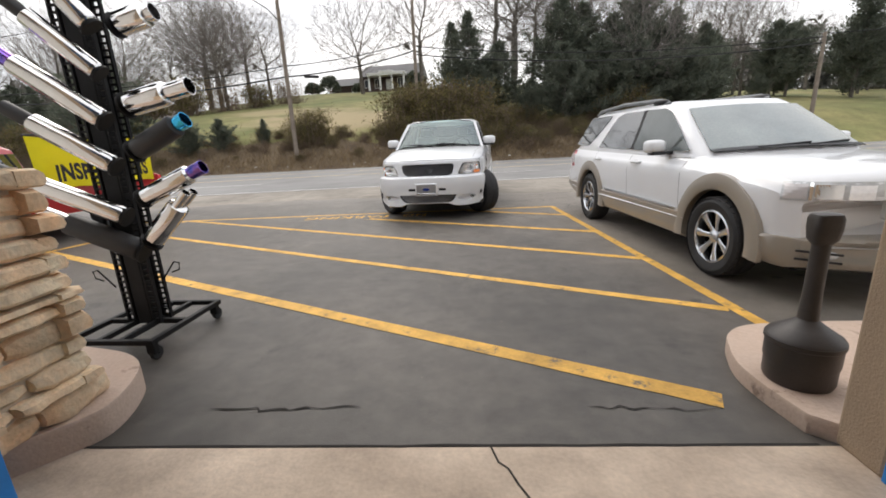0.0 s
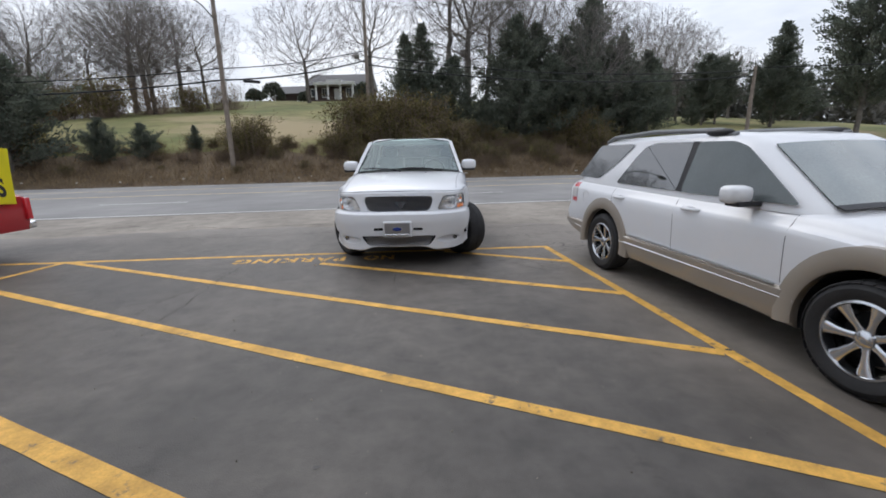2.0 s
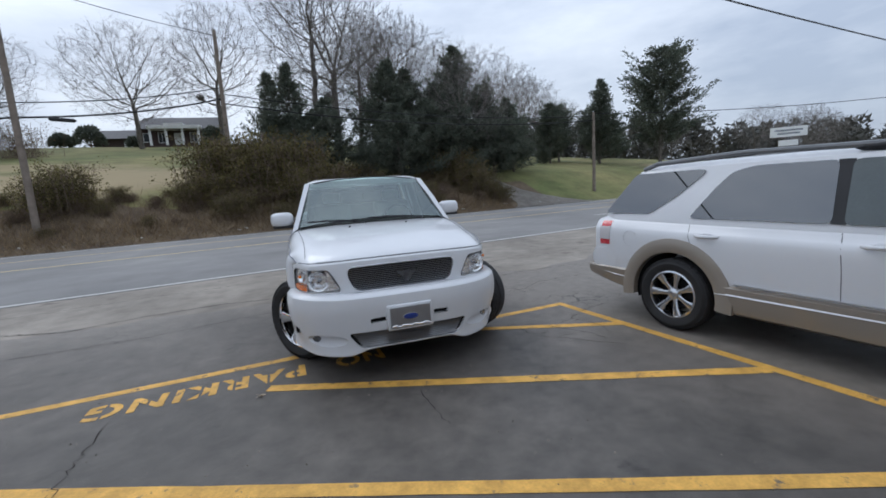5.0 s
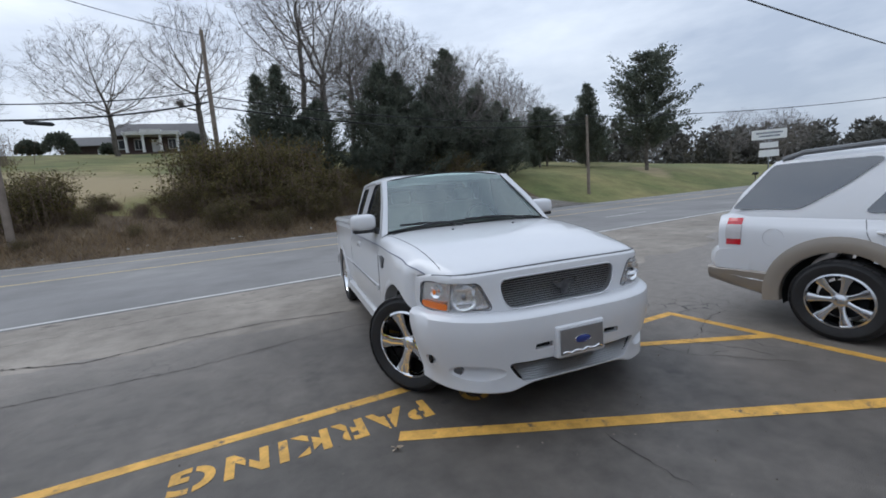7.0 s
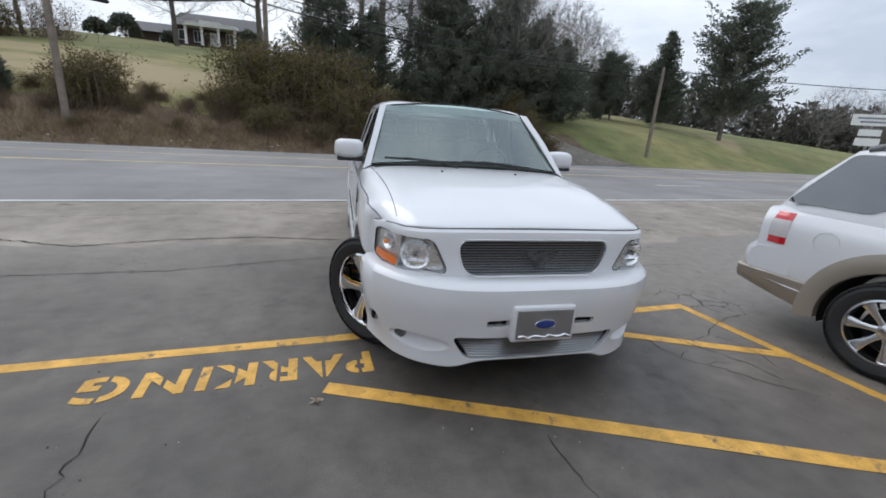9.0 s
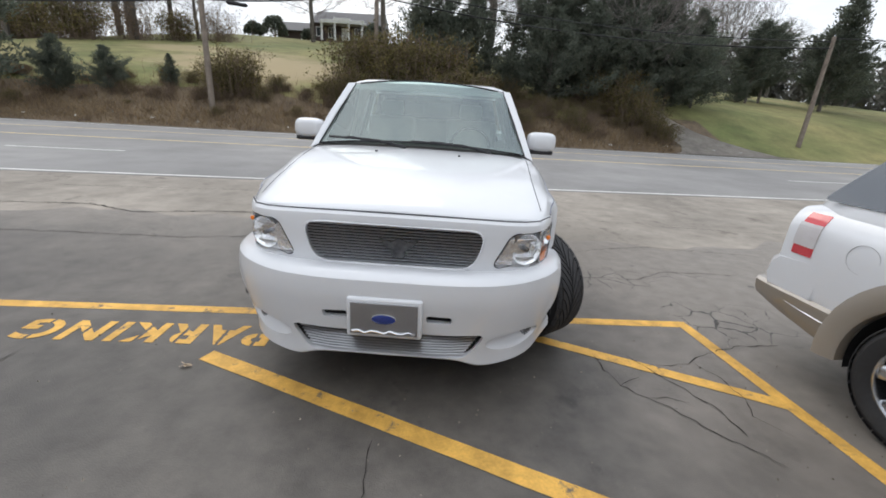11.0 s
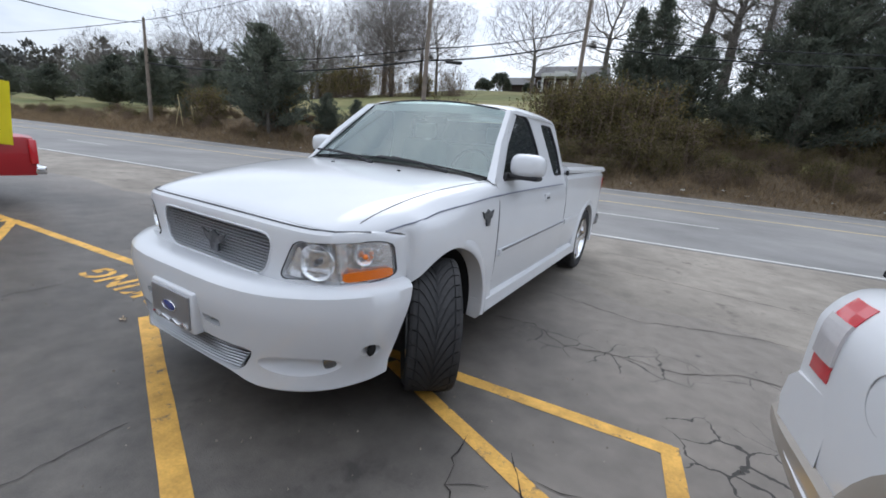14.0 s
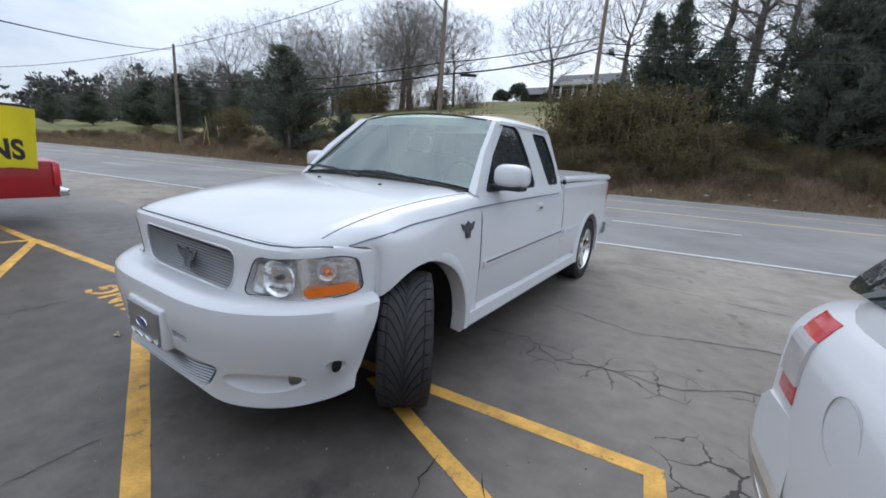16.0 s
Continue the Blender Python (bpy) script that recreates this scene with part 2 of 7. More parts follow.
def dry_in(m, color, spots_):
    """Dead patches in a turf: centre, reach and weight, with uneven edges."""
    n, l = m.node_tree.nodes, m.node_tree.links
    b = n["Principled BSDF"]
    tc, ns = n.new("ShaderNodeTexCoord"), n.new("ShaderNodeTexNoise")
    ns.inputs["Scale"].default_value, ns.inputs["Detail"].default_value, ns.inputs["Roughness"].default_value = 0.28, 8.0, 0.65
    l.new(tc.outputs["Object"], ns.inputs["Vector"])
    for (cx, cy), (rx, ry), turn, weight in spots_:
        old = b.inputs["Base Color"].links[0].from_socket
        mp, ln, add, mr, mix = n.new("ShaderNodeMapping"), n.new("ShaderNodeVectorMath"), n.new("ShaderNodeMath"), n.new("ShaderNodeMapRange"), n.new("ShaderNodeMix")
        mp.vector_type = "TEXTURE"
        mp.inputs["Location"].default_value = (cx, cy, 0)
        mp.inputs["Rotation"].default_value = (0, 0, radians(turn))
        mp.inputs["Scale"].default_value = (rx, ry, 1000)
        ln.operation, add.operation = "LENGTH", "MULTIPLY_ADD"
        l.new(tc.outputs["Object"], mp.inputs["Vector"])
        l.new(mp.outputs["Vector"], ln.inputs[0])
        l.new(ns.outputs["Fac"], add.inputs[0])
        add.inputs[1].default_value = 1.6
        l.new(ln.outputs["Value"], add.inputs[2])
        mr.interpolation_type = "SMOOTHSTEP"
        mr.inputs["From Min"].default_value, mr.inputs["From Max"].default_value = 1.95, 1.35
        mr.inputs["To Max"].default_value = weight
        l.new(add.outputs["Value"], mr.inputs["Value"])
        mix.data_type = "RGBA"
        l.new(mr.outputs["Result"], mix.inputs["Factor"])
        l.new(old, mix.inputs["A"])
        mix.inputs["B"].default_value = (*color, 1)
        l.new(mix.outputs["Result"], b.inputs["Base Color"])


M_YELLOW = mat("yellow_road_paint", (0.64, 0.36, 0.075), rough=0.65, var=0.2, scale=3.0, fine=70, bump=0.25, mid=9.0, midvar=0.28, worn=((0.15, 0.12, 0.085), 7.0, 0.605))
M_WHITELINE = mat("white_road_paint", (0.62, 0.61, 0.58), rough=0.7, var=0.15, scale=2.0, fine=40, worn=((0.2, 0.19, 0.18), 2.5, 0.62))
M_YLINE = mat("faded_yellow_line", (0.56, 0.43, 0.22), rough=0.7, var=0.15, scale=2.0, fine=40)
M_CRACK = mat("crack_shadow", (0.026, 0.022, 0.019), rough=0.95)
M_CONC = mat("concrete", (0.54, 0.42, 0.32), rough=0.8, var=0.16, scale=2.2, fine=50, bump=0.3, tint=(0.62, 0.50, 0.39), mid=2.2, midvar=0.25)
M_KERB = mat("painted_kerb", (0.62, 0.48, 0.39), rough=0.8, var=0.14, scale=3.0, fine=50, bump=0.35, tint=(0.50, 0.37, 0.29), worn=((0.24, 0.17, 0.13), 5.0, 0.62))
M_STUCCO = mat("tan_stucco", (0.36, 0.27, 0.19), rough=0.9, var=0.08, scale=4.0, fine=90, bump=0.4)
M_WHITE = mat("white_car_paint", (0.68, 0.685, 0.70), rough=0.35, var=0.012, scale=3.0, fine=20, coat=0.8, spec=0.15)
M_TANPAINT = mat("tan_car_paint", (0.27, 0.235, 0.195), rough=0.35, var=0.03, scale=3.0, fine=150, coat=0.7)
M_RED = mat("red_car_paint", (0.38, 0.010, 0.016), rough=0.35, var=0.05, scale=3.0, coat=0.8)
M_BLACK = mat("black_plastic", (0.018, 0.018, 0.02), rough=0.55, var=0.2)
# Near-black: the shade of arches, openings and undersides is put into the colour.
M_DARK = mat("recess_shade_black", (0.008, 0.008, 0.009), rough=0.9)
M_STEEL = mat("black_powder_coat", (0.010, 0.010, 0.011), rough=0.55, var=0.2, bump=0.1, spec=0.25)
M_CHROME = mat("chrome", (0.82, 0.82, 0.83), rough=0.06, metal=1.0, var=0.02)
M_ALU = mat("brushed_aluminium", (0.62, 0.63, 0.65), rough=0.3, metal=1.0, var=0.06)
M_RUBBER = mat("tyre_rubber", (0.022, 0.022, 0.023), rough=0.75, var=0.2, bump=0.15)
M_TREAD = mat("dusty_tyre_tread", (0.034, 0.033, 0.034), rough=0.8, var=0.25, bump=0.1)
M_TINT = mat("tinted_glass", (0.030, 0.034, 0.037), rough=0.01, var=0.0, spec=0.7, ior=2.1)
M_REFL = mat("lamp_reflector", (0.94, 0.94, 0.95), rough=0.25, metal=0.0, var=0.08, scale=40)


def glass(name, tint, ior, rough=0.0, sheen=(1, 1, 1)):
    """A thin pane: see-through with its tint, mirror-like by its Fresnel share."""
    m = bpy.data.materials.new(name)
    m.use_nodes = True
    n, l = m.node_tree.nodes, m.node_tree.links
    n.remove(n["Principled BSDF"])
    clear, gloss, mix, fres = n.new("ShaderNodeBsdfTransparent"), n.new("ShaderNodeBsdfGlossy"), n.new("ShaderNodeMixShader"), n.new("ShaderNodeFresnel")
    clear.inputs["Color"].default_value = (*tint, 1)
    gloss.inputs["Roughness"].default_value = rough
    gloss.inputs["Color"].default_value = (*sheen, 1)
    fres.inputs["IOR"].default_value = ior or 1.4
    if ior:
        l.new(fres.outputs["Fac"], mix.inputs["Fac"])
    else:
        mix.inputs["Fac"].default_value = 0.06
    l.new(clear.outputs["BSDF"], mix.inputs[1])
    l.new(gloss.outputs["BSDF"], mix.inputs[2])
    l.new(mix.outputs["Shader"], n["Material Output"].inputs["Surface"])
    return m


M_BARK = mat("bark", (0.13, 0.115, 0.10), rough=0.95, var=0.3, scale=2.0, fine=20, bump=0.5)
M_TWIG = mat("bare_twigs", (0.175, 0.155, 0.145), rough=0.95, var=0.25)


def part(name, bm, material, parent=None, label="", smooth=False):
    """Links a bmesh as one mesh object, under a thing or a part if one is given."""
    me = bpy.data.meshes.new(name)
    bm.to_mesh(me)
    bm.free()
    me.materials.append(material)
    if smooth:
        me.shade_smooth()
    ob = new(name, me)
    if parent is not None:
        ob.parent = parent
    if label:
        ob["label"] = label
    return ob


def thing(name, m, label, category, group="", kind=""):
    ob = new(name)
    ob.matrix_world = m
    return tagged(ob, label, category, group, kind)


def add_box(bm, x0, x1, y0, y1, z0, z1, bevel=0.0, seg=2):
    r = bmesh.ops.create_cube(bm, size=1.0)
    vs = r["verts"]
    for v in vs:
        v.co = Vector(((x0 + x1) / 2 + v.co.x * (x1 - x0), (y0 + y1) / 2 + v.co.y * (y1 - y0), (z0 + z1) / 2 + v.co.z * (z1 - z0)))
    if bevel:
        es = list({e for v in vs for e in v.link_edges})
        bmesh.ops.bevel(bm, geom=es, offset=bevel, segments=seg, affect="EDGES", profile=0.5)
    return vs


def box(x0, x1, y0, y1, z0, z1, bevel=0.0, seg=2):
    bm = bmesh.new()
    add_box(bm, x0, x1, y0, y1, z0, z1, bevel, seg)
    return bm


def add_tube(bm, pts, radii, sides=8, caps=True):
    """A tube along points, with a radius at each."""
    rings = []
    pts = [Vector(p) for p in pts]
    ref = None
    for i, p in enumerate(pts):
        d = (pts[min(i + 1, len(pts) - 1)] - pts[max(i - 1, 0)]).normalized()
        if ref is None or abs(d.dot(ref)) > 0.95:
            ref = Vector((0, 0, 1)) if abs(d.z) < 0.9 else Vector((1, 0, 0))
        a = d.cross(ref).normalized()
        b = d.cross(a).normalized()
        r = radii[i] if hasattr(radii, "__len__") else radii
        rings.append([bm.verts.new(p + r * (math.cos(t) * a + math.sin(t) * b)) for t in [2 * math.pi * k / sides for k in range(sides)]])
    for r0, r1 in zip(rings, rings[1:]):
        for k in range(sides):
            bm.faces.new((r0[k], r0[(k + 1) % sides], r1[(k + 1) % sides], r1[k]))
    if caps:
        bm.faces.new(rings[0][::-1])
        bm.faces.new(rings[-1])
    return rings


def tube(pts, radii, sides=8, caps=True):
    bm = bmesh.new()
    add_tube(bm, pts, radii, sides, caps)
    bmesh.ops.recalc_face_normals(bm, faces=bm.faces)
    return bm


def add_lathe(bm, prof, axis="z", centre=(0, 0, 0), sides=32, close=False, caps=True):
    """Turns a profile of (radius, along) round an axis."""
    c = Vector(centre)
    rings = []
    for r, h in prof:
        ring = []
        for k in range(sides):
            t = 2 * math.pi * k / sides
            u, v = r * math.cos(t), r * math.sin(t)
            p = {"z": (u, v, h), "x": (h, u, v), "y": (u, h, v)}[axis]
            ring.append(bm.verts.new(c + Vector(p)))
        rings.append(ring)
    pairs = list(zip(rings, rings[1:])) + ([(rings[-1], rings[0])] if close else [])
    for r0, r1 in pairs:
        for k in range(sides):
            bm.faces.new((r0[k], r0[(k + 1) % sides], r1[(k + 1) % sides], r1[k]))
    if not close and caps:
        for ring, (r, h) in ((rings[0], prof[0]), (rings[-1], prof[-1])):
            if r > 1e-4:
                bm.faces.new(ring)
    bmesh.ops.remove_doubles(bm, verts=[v for ring in rings for v in ring], dist=1e-5)


def lathe(prof, axis="z", centre=(0, 0, 0), sides=32, close=False):
    bm = bmesh.new()
    add_lathe(bm, prof, axis, centre, sides, close)
    bmesh.ops.recalc_face_normals(bm, faces=bm.faces)
    return bm


def add_loft(bm, sections, closed=True, caps=True):
    """Joins sections of equal length by quads."""
    rows = [[bm.verts.new(p) for p in s] for s in sections]
    n = len(rows[0])
    for a, b in zip(rows, rows[1:]):
        for k in range(n if closed else n - 1):
            bm.faces.new((a[k], a[(k + 1) % n], b[(k + 1) % n], b[k]))
    if caps and closed:
        bm.faces.new(rows[0][::-1])
        bm.faces.new(rows[-1])
    return rows


def loft(sections, closed=True, caps=True):
    bm = bmesh.new()
    add_loft(bm, sections, closed, caps)
    bmesh.ops.recalc_face_normals(bm, faces=bm.faces)
    return bm


def add_prism(bm, outline, to3, depth):
    """A flat outline given as (u, v) pairs, set up by to3(u, v, w) from w = 0 to w = depth."""
    a = [bm.verts.new(to3(u, v, 0)) for u, v in outline]
    b = [bm.verts.new(to3(u, v, depth)) for u, v in outline]
    bm.faces.new(a)
    bm.faces.new(b[::-1])
    n = len(a)
    for k in range(n):
        bm.faces.new((a[k], b[k], b[(k + 1) % n], a[(k + 1) % n]))
    bmesh.ops.recalc_face_normals(bm, faces=bm.faces)


def prism(outline, to3, depth):
    bm = bmesh.new()
    add_prism(bm, outline, to3, depth)
    return bm


def slab(outline, z0, z1):
    return prism(outline, lambda u, v, w: (u, v, z0 + w), z1 - z0)


# ---- the road's own axes: u along it, v across it ----
RU, RV = Vector((0.9866, 0.1632, 0)), Vector((-0.1632, 0.9866, 0))


def road(u, v, z=0.0):
    p = RU * u + RV * v
    return Vector((p.x, p.y, z))


def smooth_step(a, b, x):
    t = min(1, max(0, (x - a) / (b - a)))
    return t * t * (3 - 2 * t)


def land(u, v):
    """Height of the land: flat to the far road edge, then a brushy bank and a hill."""
    if v < 22.0:
        return -0.04
    knots = [(22.0, -0.04), (23.0, 0.35), (24.5, 1.0), (29, 3.0), (34, 4.2), (45, 6.4), (72, 11.3), (85, 12.5), (120, 13), (400, 16)]
    z = 0
    for (a, za), (b, zb) in zip(knots, knots[1:]):
        if a <= v <= b:
            z = za + (zb - za) * (v - a) / (b - a)
    k = 1 - 0.25 * smooth_step(15, 50, u) - 0.35 * smooth_step(50, 140, u) - 0.55 * smooth_step(-25, -60, u)
    return z * k + 0.25 * noise.noise(Vector((u * 0.08, v * 0.08, 0))) * smooth_step(22, 30, v)


def land_at(x, y):
    p = Vector((x, y, 0))
    return land(p.dot(RU), p.dot(RV))

# ---- ground, road, lot ----
bm = bmesh.new()
us = [-1500, -700, -350, -200] + [-150 + 6 * i for i in range(55)] + [200, 260, 400, 800, 1500]
vs_ = [-1500, -300, -60, 0, 10, 20, 22, 22.6, 23.4, 24.5, 26, 27.5, 29, 31, 34, 38, 42, 46, 52, 58, 64, 70, 76, 85, 100, 120, 200, 400, 900, 1500]
rows = [[bm.verts.new(road(u, v, land(u, v) if v < 390 else 10)) for v in vs_] for u in us]
for a, b in zip(rows, rows[1:]):
    for k in range(len(vs_) - 1):
        bm.faces.new((a[k], b[k], b[k + 1], a[k + 1]))
dry_in(M_GRASS, (0.34, 0.265, 0.155), ((tuple(road(-9, 34).xy), (9.5, 7.0), 9, 0.85), (tuple(road(-16, 41).xy), (7, 4), 9, 0.6), (tuple(road(-34, 30).xy), (10, 4), 9, 0.8), (tuple(road(50, 32).xy), (7.5, 2.2), 55, 0.7)))
ground = tagged(part("ground", bm, M_GRASS, smooth=True), "rough winter grass hillside beyond the road, green with tan patches", "ground", kind="structure")

tagged(part("road", slab([road(-600, 6.7).xy, road(600, 6.7).xy, road(600, 21.6).xy, road(-600, 21.6).xy], -0.2, 0.0), M_ROAD),
                  "wide grey asphalt road with painted lane lines", "road", kind="structure")
tagged(part("pavement_shoulder", slab([road(-120, 1.4).xy, road(120, 1.4).xy, road(120, 6.7).xy, road(-120, 6.7).xy], -0.2, -0.004), M_SHOULDER),
                  "pale worn asphalt strip between parking lot and road", "pavement", kind="structure")


def ragged(drop, seed):
    """The uneven edge of a coat of asphalt along the road, set back in front of the parked cars."""
    out = []
    for i in range(801):
        u = 60 - 0.15 * i
        n3 = 0.45 * noise.noise(Vector((u * 0.37, seed, 0))) + 0.24 * noise.noise(Vector((u * 1.5, 7 + seed, 0))) + 0.12 * noise.noise(Vector((u * 5, 3 + seed, 0))) + 0.05 * noise.noise(Vector((u * 14, seed, 2)))
        out.append(road(u, 3.7 - drop * smooth_step(0.8, 2.4, u) * (1 - smooth_step(7, 11, u)) + n3).xy)
    return out


edge = ragged(0.9, 0)
lot = tagged(part("pavement_lot", slab([(-60, -6.09 - 0.088 * 59.4), (60, -6.09 + 0.088 * 60.6)] + edge, -0.2, 0.0), M_LOT),
             "dark sealed asphalt parking lot with cracks", "parking lot", kind="structure")
M_STAIN = mat("old_oil_stain", (0.062, 0.057, 0.053), rough=0.45, var=0.2, scale=3.0, fine=60)
r = random.Random(8)
for k in range(26):
    x, y = r.uniform(-5.5, 4.0), r.uniform(-5.3, 3.2)
    rad = r.uniform(0.015, 0.05)
    bm = bmesh.new()
    bm.faces.new([bm.verts.new((x + rad * c * (1 + 0.5 * noise.noise(Vector((c * 1.6, s_ * 1.6, k)))), y + rad * 0.7 * s_ * (1 + 0.5 * noise.noise(Vector((c * 1.6, s_ * 1.6, k + 50)))), 0.0032)) for c, s_ in [(math.cos(t), math.sin(t)) for t in [2 * math.pi * i / 28 for i in range(28)]]])
    tagged(part("asphalt_stain", bm, M_STAIN), "faint old drip stain on the asphalt", "stain", "asphalt stains", "structure")


def stripe_bm(p, q, width, z=0.004, step=0.25, rough=0.006):
    bm = bmesh.new()
    p, q = Vector((*p, 0)), Vector((*q, 0))
    d = (q - p).normalized()
    s = Vector((-d.y, d.x, 0))
    n = max(2, int((q - p).length / step))
    left, right = [], []
    for i in range(n + 1):
        c = p.lerp(q, i / n)
        a = rough * noise.noise(c * 5)
        b = rough * noise.noise(c * 5 + Vector((9, 3, 0)))
        left.append(bm.verts.new(c + s * (width / 2 + a) + Vector((0, 0, z))))
        right.append(bm.verts.new(c - s * (width / 2 + b) + Vector((0, 0, z))))
    for i in range(n):
        bm.faces.new((right[i], right[i + 1], left[i + 1], left[i]))
    return bm


for p, q, w, z in (((-5.3, 0.22), (2.30, 0.87), 0.10, 0.002), ((0.6, 0.62), (2.42, -0.12), 0.10, 0.0036), ((-1.21, -0.05), (2.60, -1.52), 0.11, 0.0036),
                   ((-5.25, 0.21), (2.80, -2.92), 0.10, 0.0036), ((-5.35, -1.0), (3.0, -4.33), 0.10, 0.0036), ((-5.55, -2.35), (2.40, -5.51), 0.13, 0.0036),
                   ((2.28, 0.91), (3.12, -4.75), 0.10, 0.0028), ((-5.3, 0.22), (-5.75, -3.2), 0.10, 0.0028), ((-5.3, 0.2), (-9.5, -0.1), 0.10, 0.0032)):
    tagged(part("painted_line", stripe_bm(p, q, w, z), M_YELLOW), "worn yellow paint stripe on asphalt", "painted line", "parking lot stripes", "structure")

for v, w, mt in ((6.85, 0.11, M_WHITELINE), (14.2, 0.20, M_YLINE), (17.9, 0.18, M_YLINE), (20.9, 0.10, M_WHITELINE)):
    tagged(part("road_line", stripe_bm(road(-300, v).xy, road(300, v).xy, w, 0.004, 3.0), mt), "painted line along the road", "road line", "road lines", "structure")
for k in range(-14, 15):
    u = 1.75 + 12.2 * k
    tagged(part("lane_dash", stripe_bm(road(u, 10.55).xy, road(u + 3.0, 10.55).xy, 0.10, 0.004, 1.0), M_WHITELINE), "short white lane dash on the road", "road line", "lane dashes", "structure")


def text_bm(body, size, bold=0.0, spacing=1.0, depth=0.0):
    cu = bpy.data.curves.new("letters", "FONT")
    cu.body, cu.size, cu.offset, cu.space_character, cu.extrude = body, size, bold, spacing, depth
    cu.align_x, cu.align_y = "CENTER", "CENTER"
    ob = new("letters", cu)
    me = bpy.data.meshes.new_from_object(ob)
    bm = bmesh.new()
    bm.from_mesh(me)
    bpy.data.objects.remove(ob)
    bpy.data.curves.remove(cu)
    bpy.data.meshes.remove(me)
    return bm


def fit_text(bm, width, height):
    xs, ys = [v.co.x for v in bm.verts], [v.co.y for v in bm.verts]
    sx, sy = width / (max(xs) - min(xs)), height / (max(ys) - min(ys))
    cx, cy = (max(xs) + min(xs)) / 2, (max(ys) + min(ys)) / 2
    for v in bm.verts:
        v.co = Vector(((v.co.x - cx) * sx, (v.co.y - cy) * sy, v.co.z))
    return bm


def stencil(bm, gap=0.011):
    """Breaks each letter by the bridge of a stencil."""
    seen, spans = set(), []
    for v in bm.verts:
        if v in seen:
            continue
        stack, isle = [v], []
        seen.add(v)
        while stack:
            q = stack.pop()
            isle.append(q.co.x)
            for e in q.link_edges:
                o = e.other_vert(q)
                if o not in seen:
                    seen.add(o)
                    stack.append(o)
        spans.append((min(isle), max(isle)))
    for lo, hi in spans:
        if hi - lo < 0.1:
            continue
        c = (lo + hi) / 2
        for x in (c - gap, c + gap):
            bmesh.ops.bisect_plane(bm, geom=bm.verts[:] + bm.edges[:] + bm.faces[:], plane_co=(x, 0, 0), plane_no=(1, 0, 0))
        bmesh.ops.delete(bm, geom=[f for f in bm.faces if abs(f.calc_center_median().x - c) < gap], context="FACES")
    return bm


for body, wide, cx, cy in (("PARKING", 1.67, -1.745, 0.16), ("NO", 0.46, -0.40, 0.27)):
    bm = stencil(fit_text(text_bm(body, 0.4, 0.012, 1.15), wide, 0.265))
    ob = tagged(part("painted_letters", bm, M_YELLOW), "yellow stencilled parking words painted on asphalt", "road marking", kind="structure")
    ob.matrix_world = pose(cx, cy, 0.003, 0, 0, 184.3)

# ---- helpers for vehicles ----


def spline(pts, sub):
    """Points of a Catmull-Rom curve through the given ones."""
    pts = [Vector(p) for p in pts]
    out = []
    for i in range(len(pts) - 1):
        p0, p1, p2, p3 = pts[max(i - 1, 0)], pts[i], pts[i + 1], pts[min(i + 2, len(pts) - 1)]
        for k in range(sub):
            t = k / sub
            out.append(0.5 * (2 * p1 + (p2 - p0) * t + (2 * p0 - 5 * p1 + 4 * p2 - p3) * t * t + (3 * p1 - p0 - 3 * p2 + p3) * t ** 3))
    out.append(pts[-1])
    return out


def skin(rows, sub_a=3, sub_b=3):
    """A finer grid of points through a coarse one."""
    fine = [spline(r, sub_b) for r in rows]
    cols = [spline([r[k] for r in fine], sub_a) for k in range(len(fine[0]))]
    return [[c[i] for c in cols] for i in range(len(cols[0]))]


def mirrored(section):
    """A closed section from its half with x >= 0, which runs from the middle of the top to the middle of the bottom."""
    half = [Vector(p) for p in section]
    return half + [Vector((-p.x, p.y, p.z)) for p in reversed(half) if p.x > 1e-4]


def finish(ob, angle=35):
    ob.data.shade_smooth()
    ob.data.set_sharp_from_angle(angle=radians(angle))
    return ob


def cut(ob, cutters, mode="DIFFERENCE"):
    """Cuts closed meshes out of an object and keeps the plain result."""
    tmp = []
    bpy.context.view_layer.update()
    for bm in cutters:
        bmesh.ops.recalc_face_normals(bm, faces=bm.faces)
        me = bpy.data.meshes.new("cutter")
        bm.to_mesh(me)
        bm.free()
        c = new("cutter", me)
        c.matrix_world = ob.matrix_world
        md = ob.modifiers.new("cut", "BOOLEAN")
        md.object, md.operation, md.solver = c, mode, "EXACT"
        tmp.append(c)
    bpy.context.view_layer.update()
    me = bpy.data.meshes.new_from_object(ob.evaluated_get(bpy.context.evaluated_depsgraph_get()))
    ob.modifiers.clear()
    old, ob.data = ob.data, me
    bpy.data.meshes.remove(old)
    for c in tmp:
        me = c.data
        bpy.data.objects.remove(c)
        bpy.data.meshes.remove(me)
    return ob


def ball(c, r, seg=20):
    bm = bmesh.new()
    bmesh.ops.create_uvsphere(bm, u_segments=seg, v_segments=seg // 2, radius=1.0)
    for v in bm.verts:
        v.co = Vector((c[0] + v.co.x * r[0], c[1] + v.co.y * r[1], c[2] + v.co.z * r[2]))
    return bm


def drum(x0, x1, y, z, r, sides=40):
    bm = bmesh.new()
    add_lathe(bm, [(r, x0), (r, x1)], "x", (0, y, z), sides)
    return bm


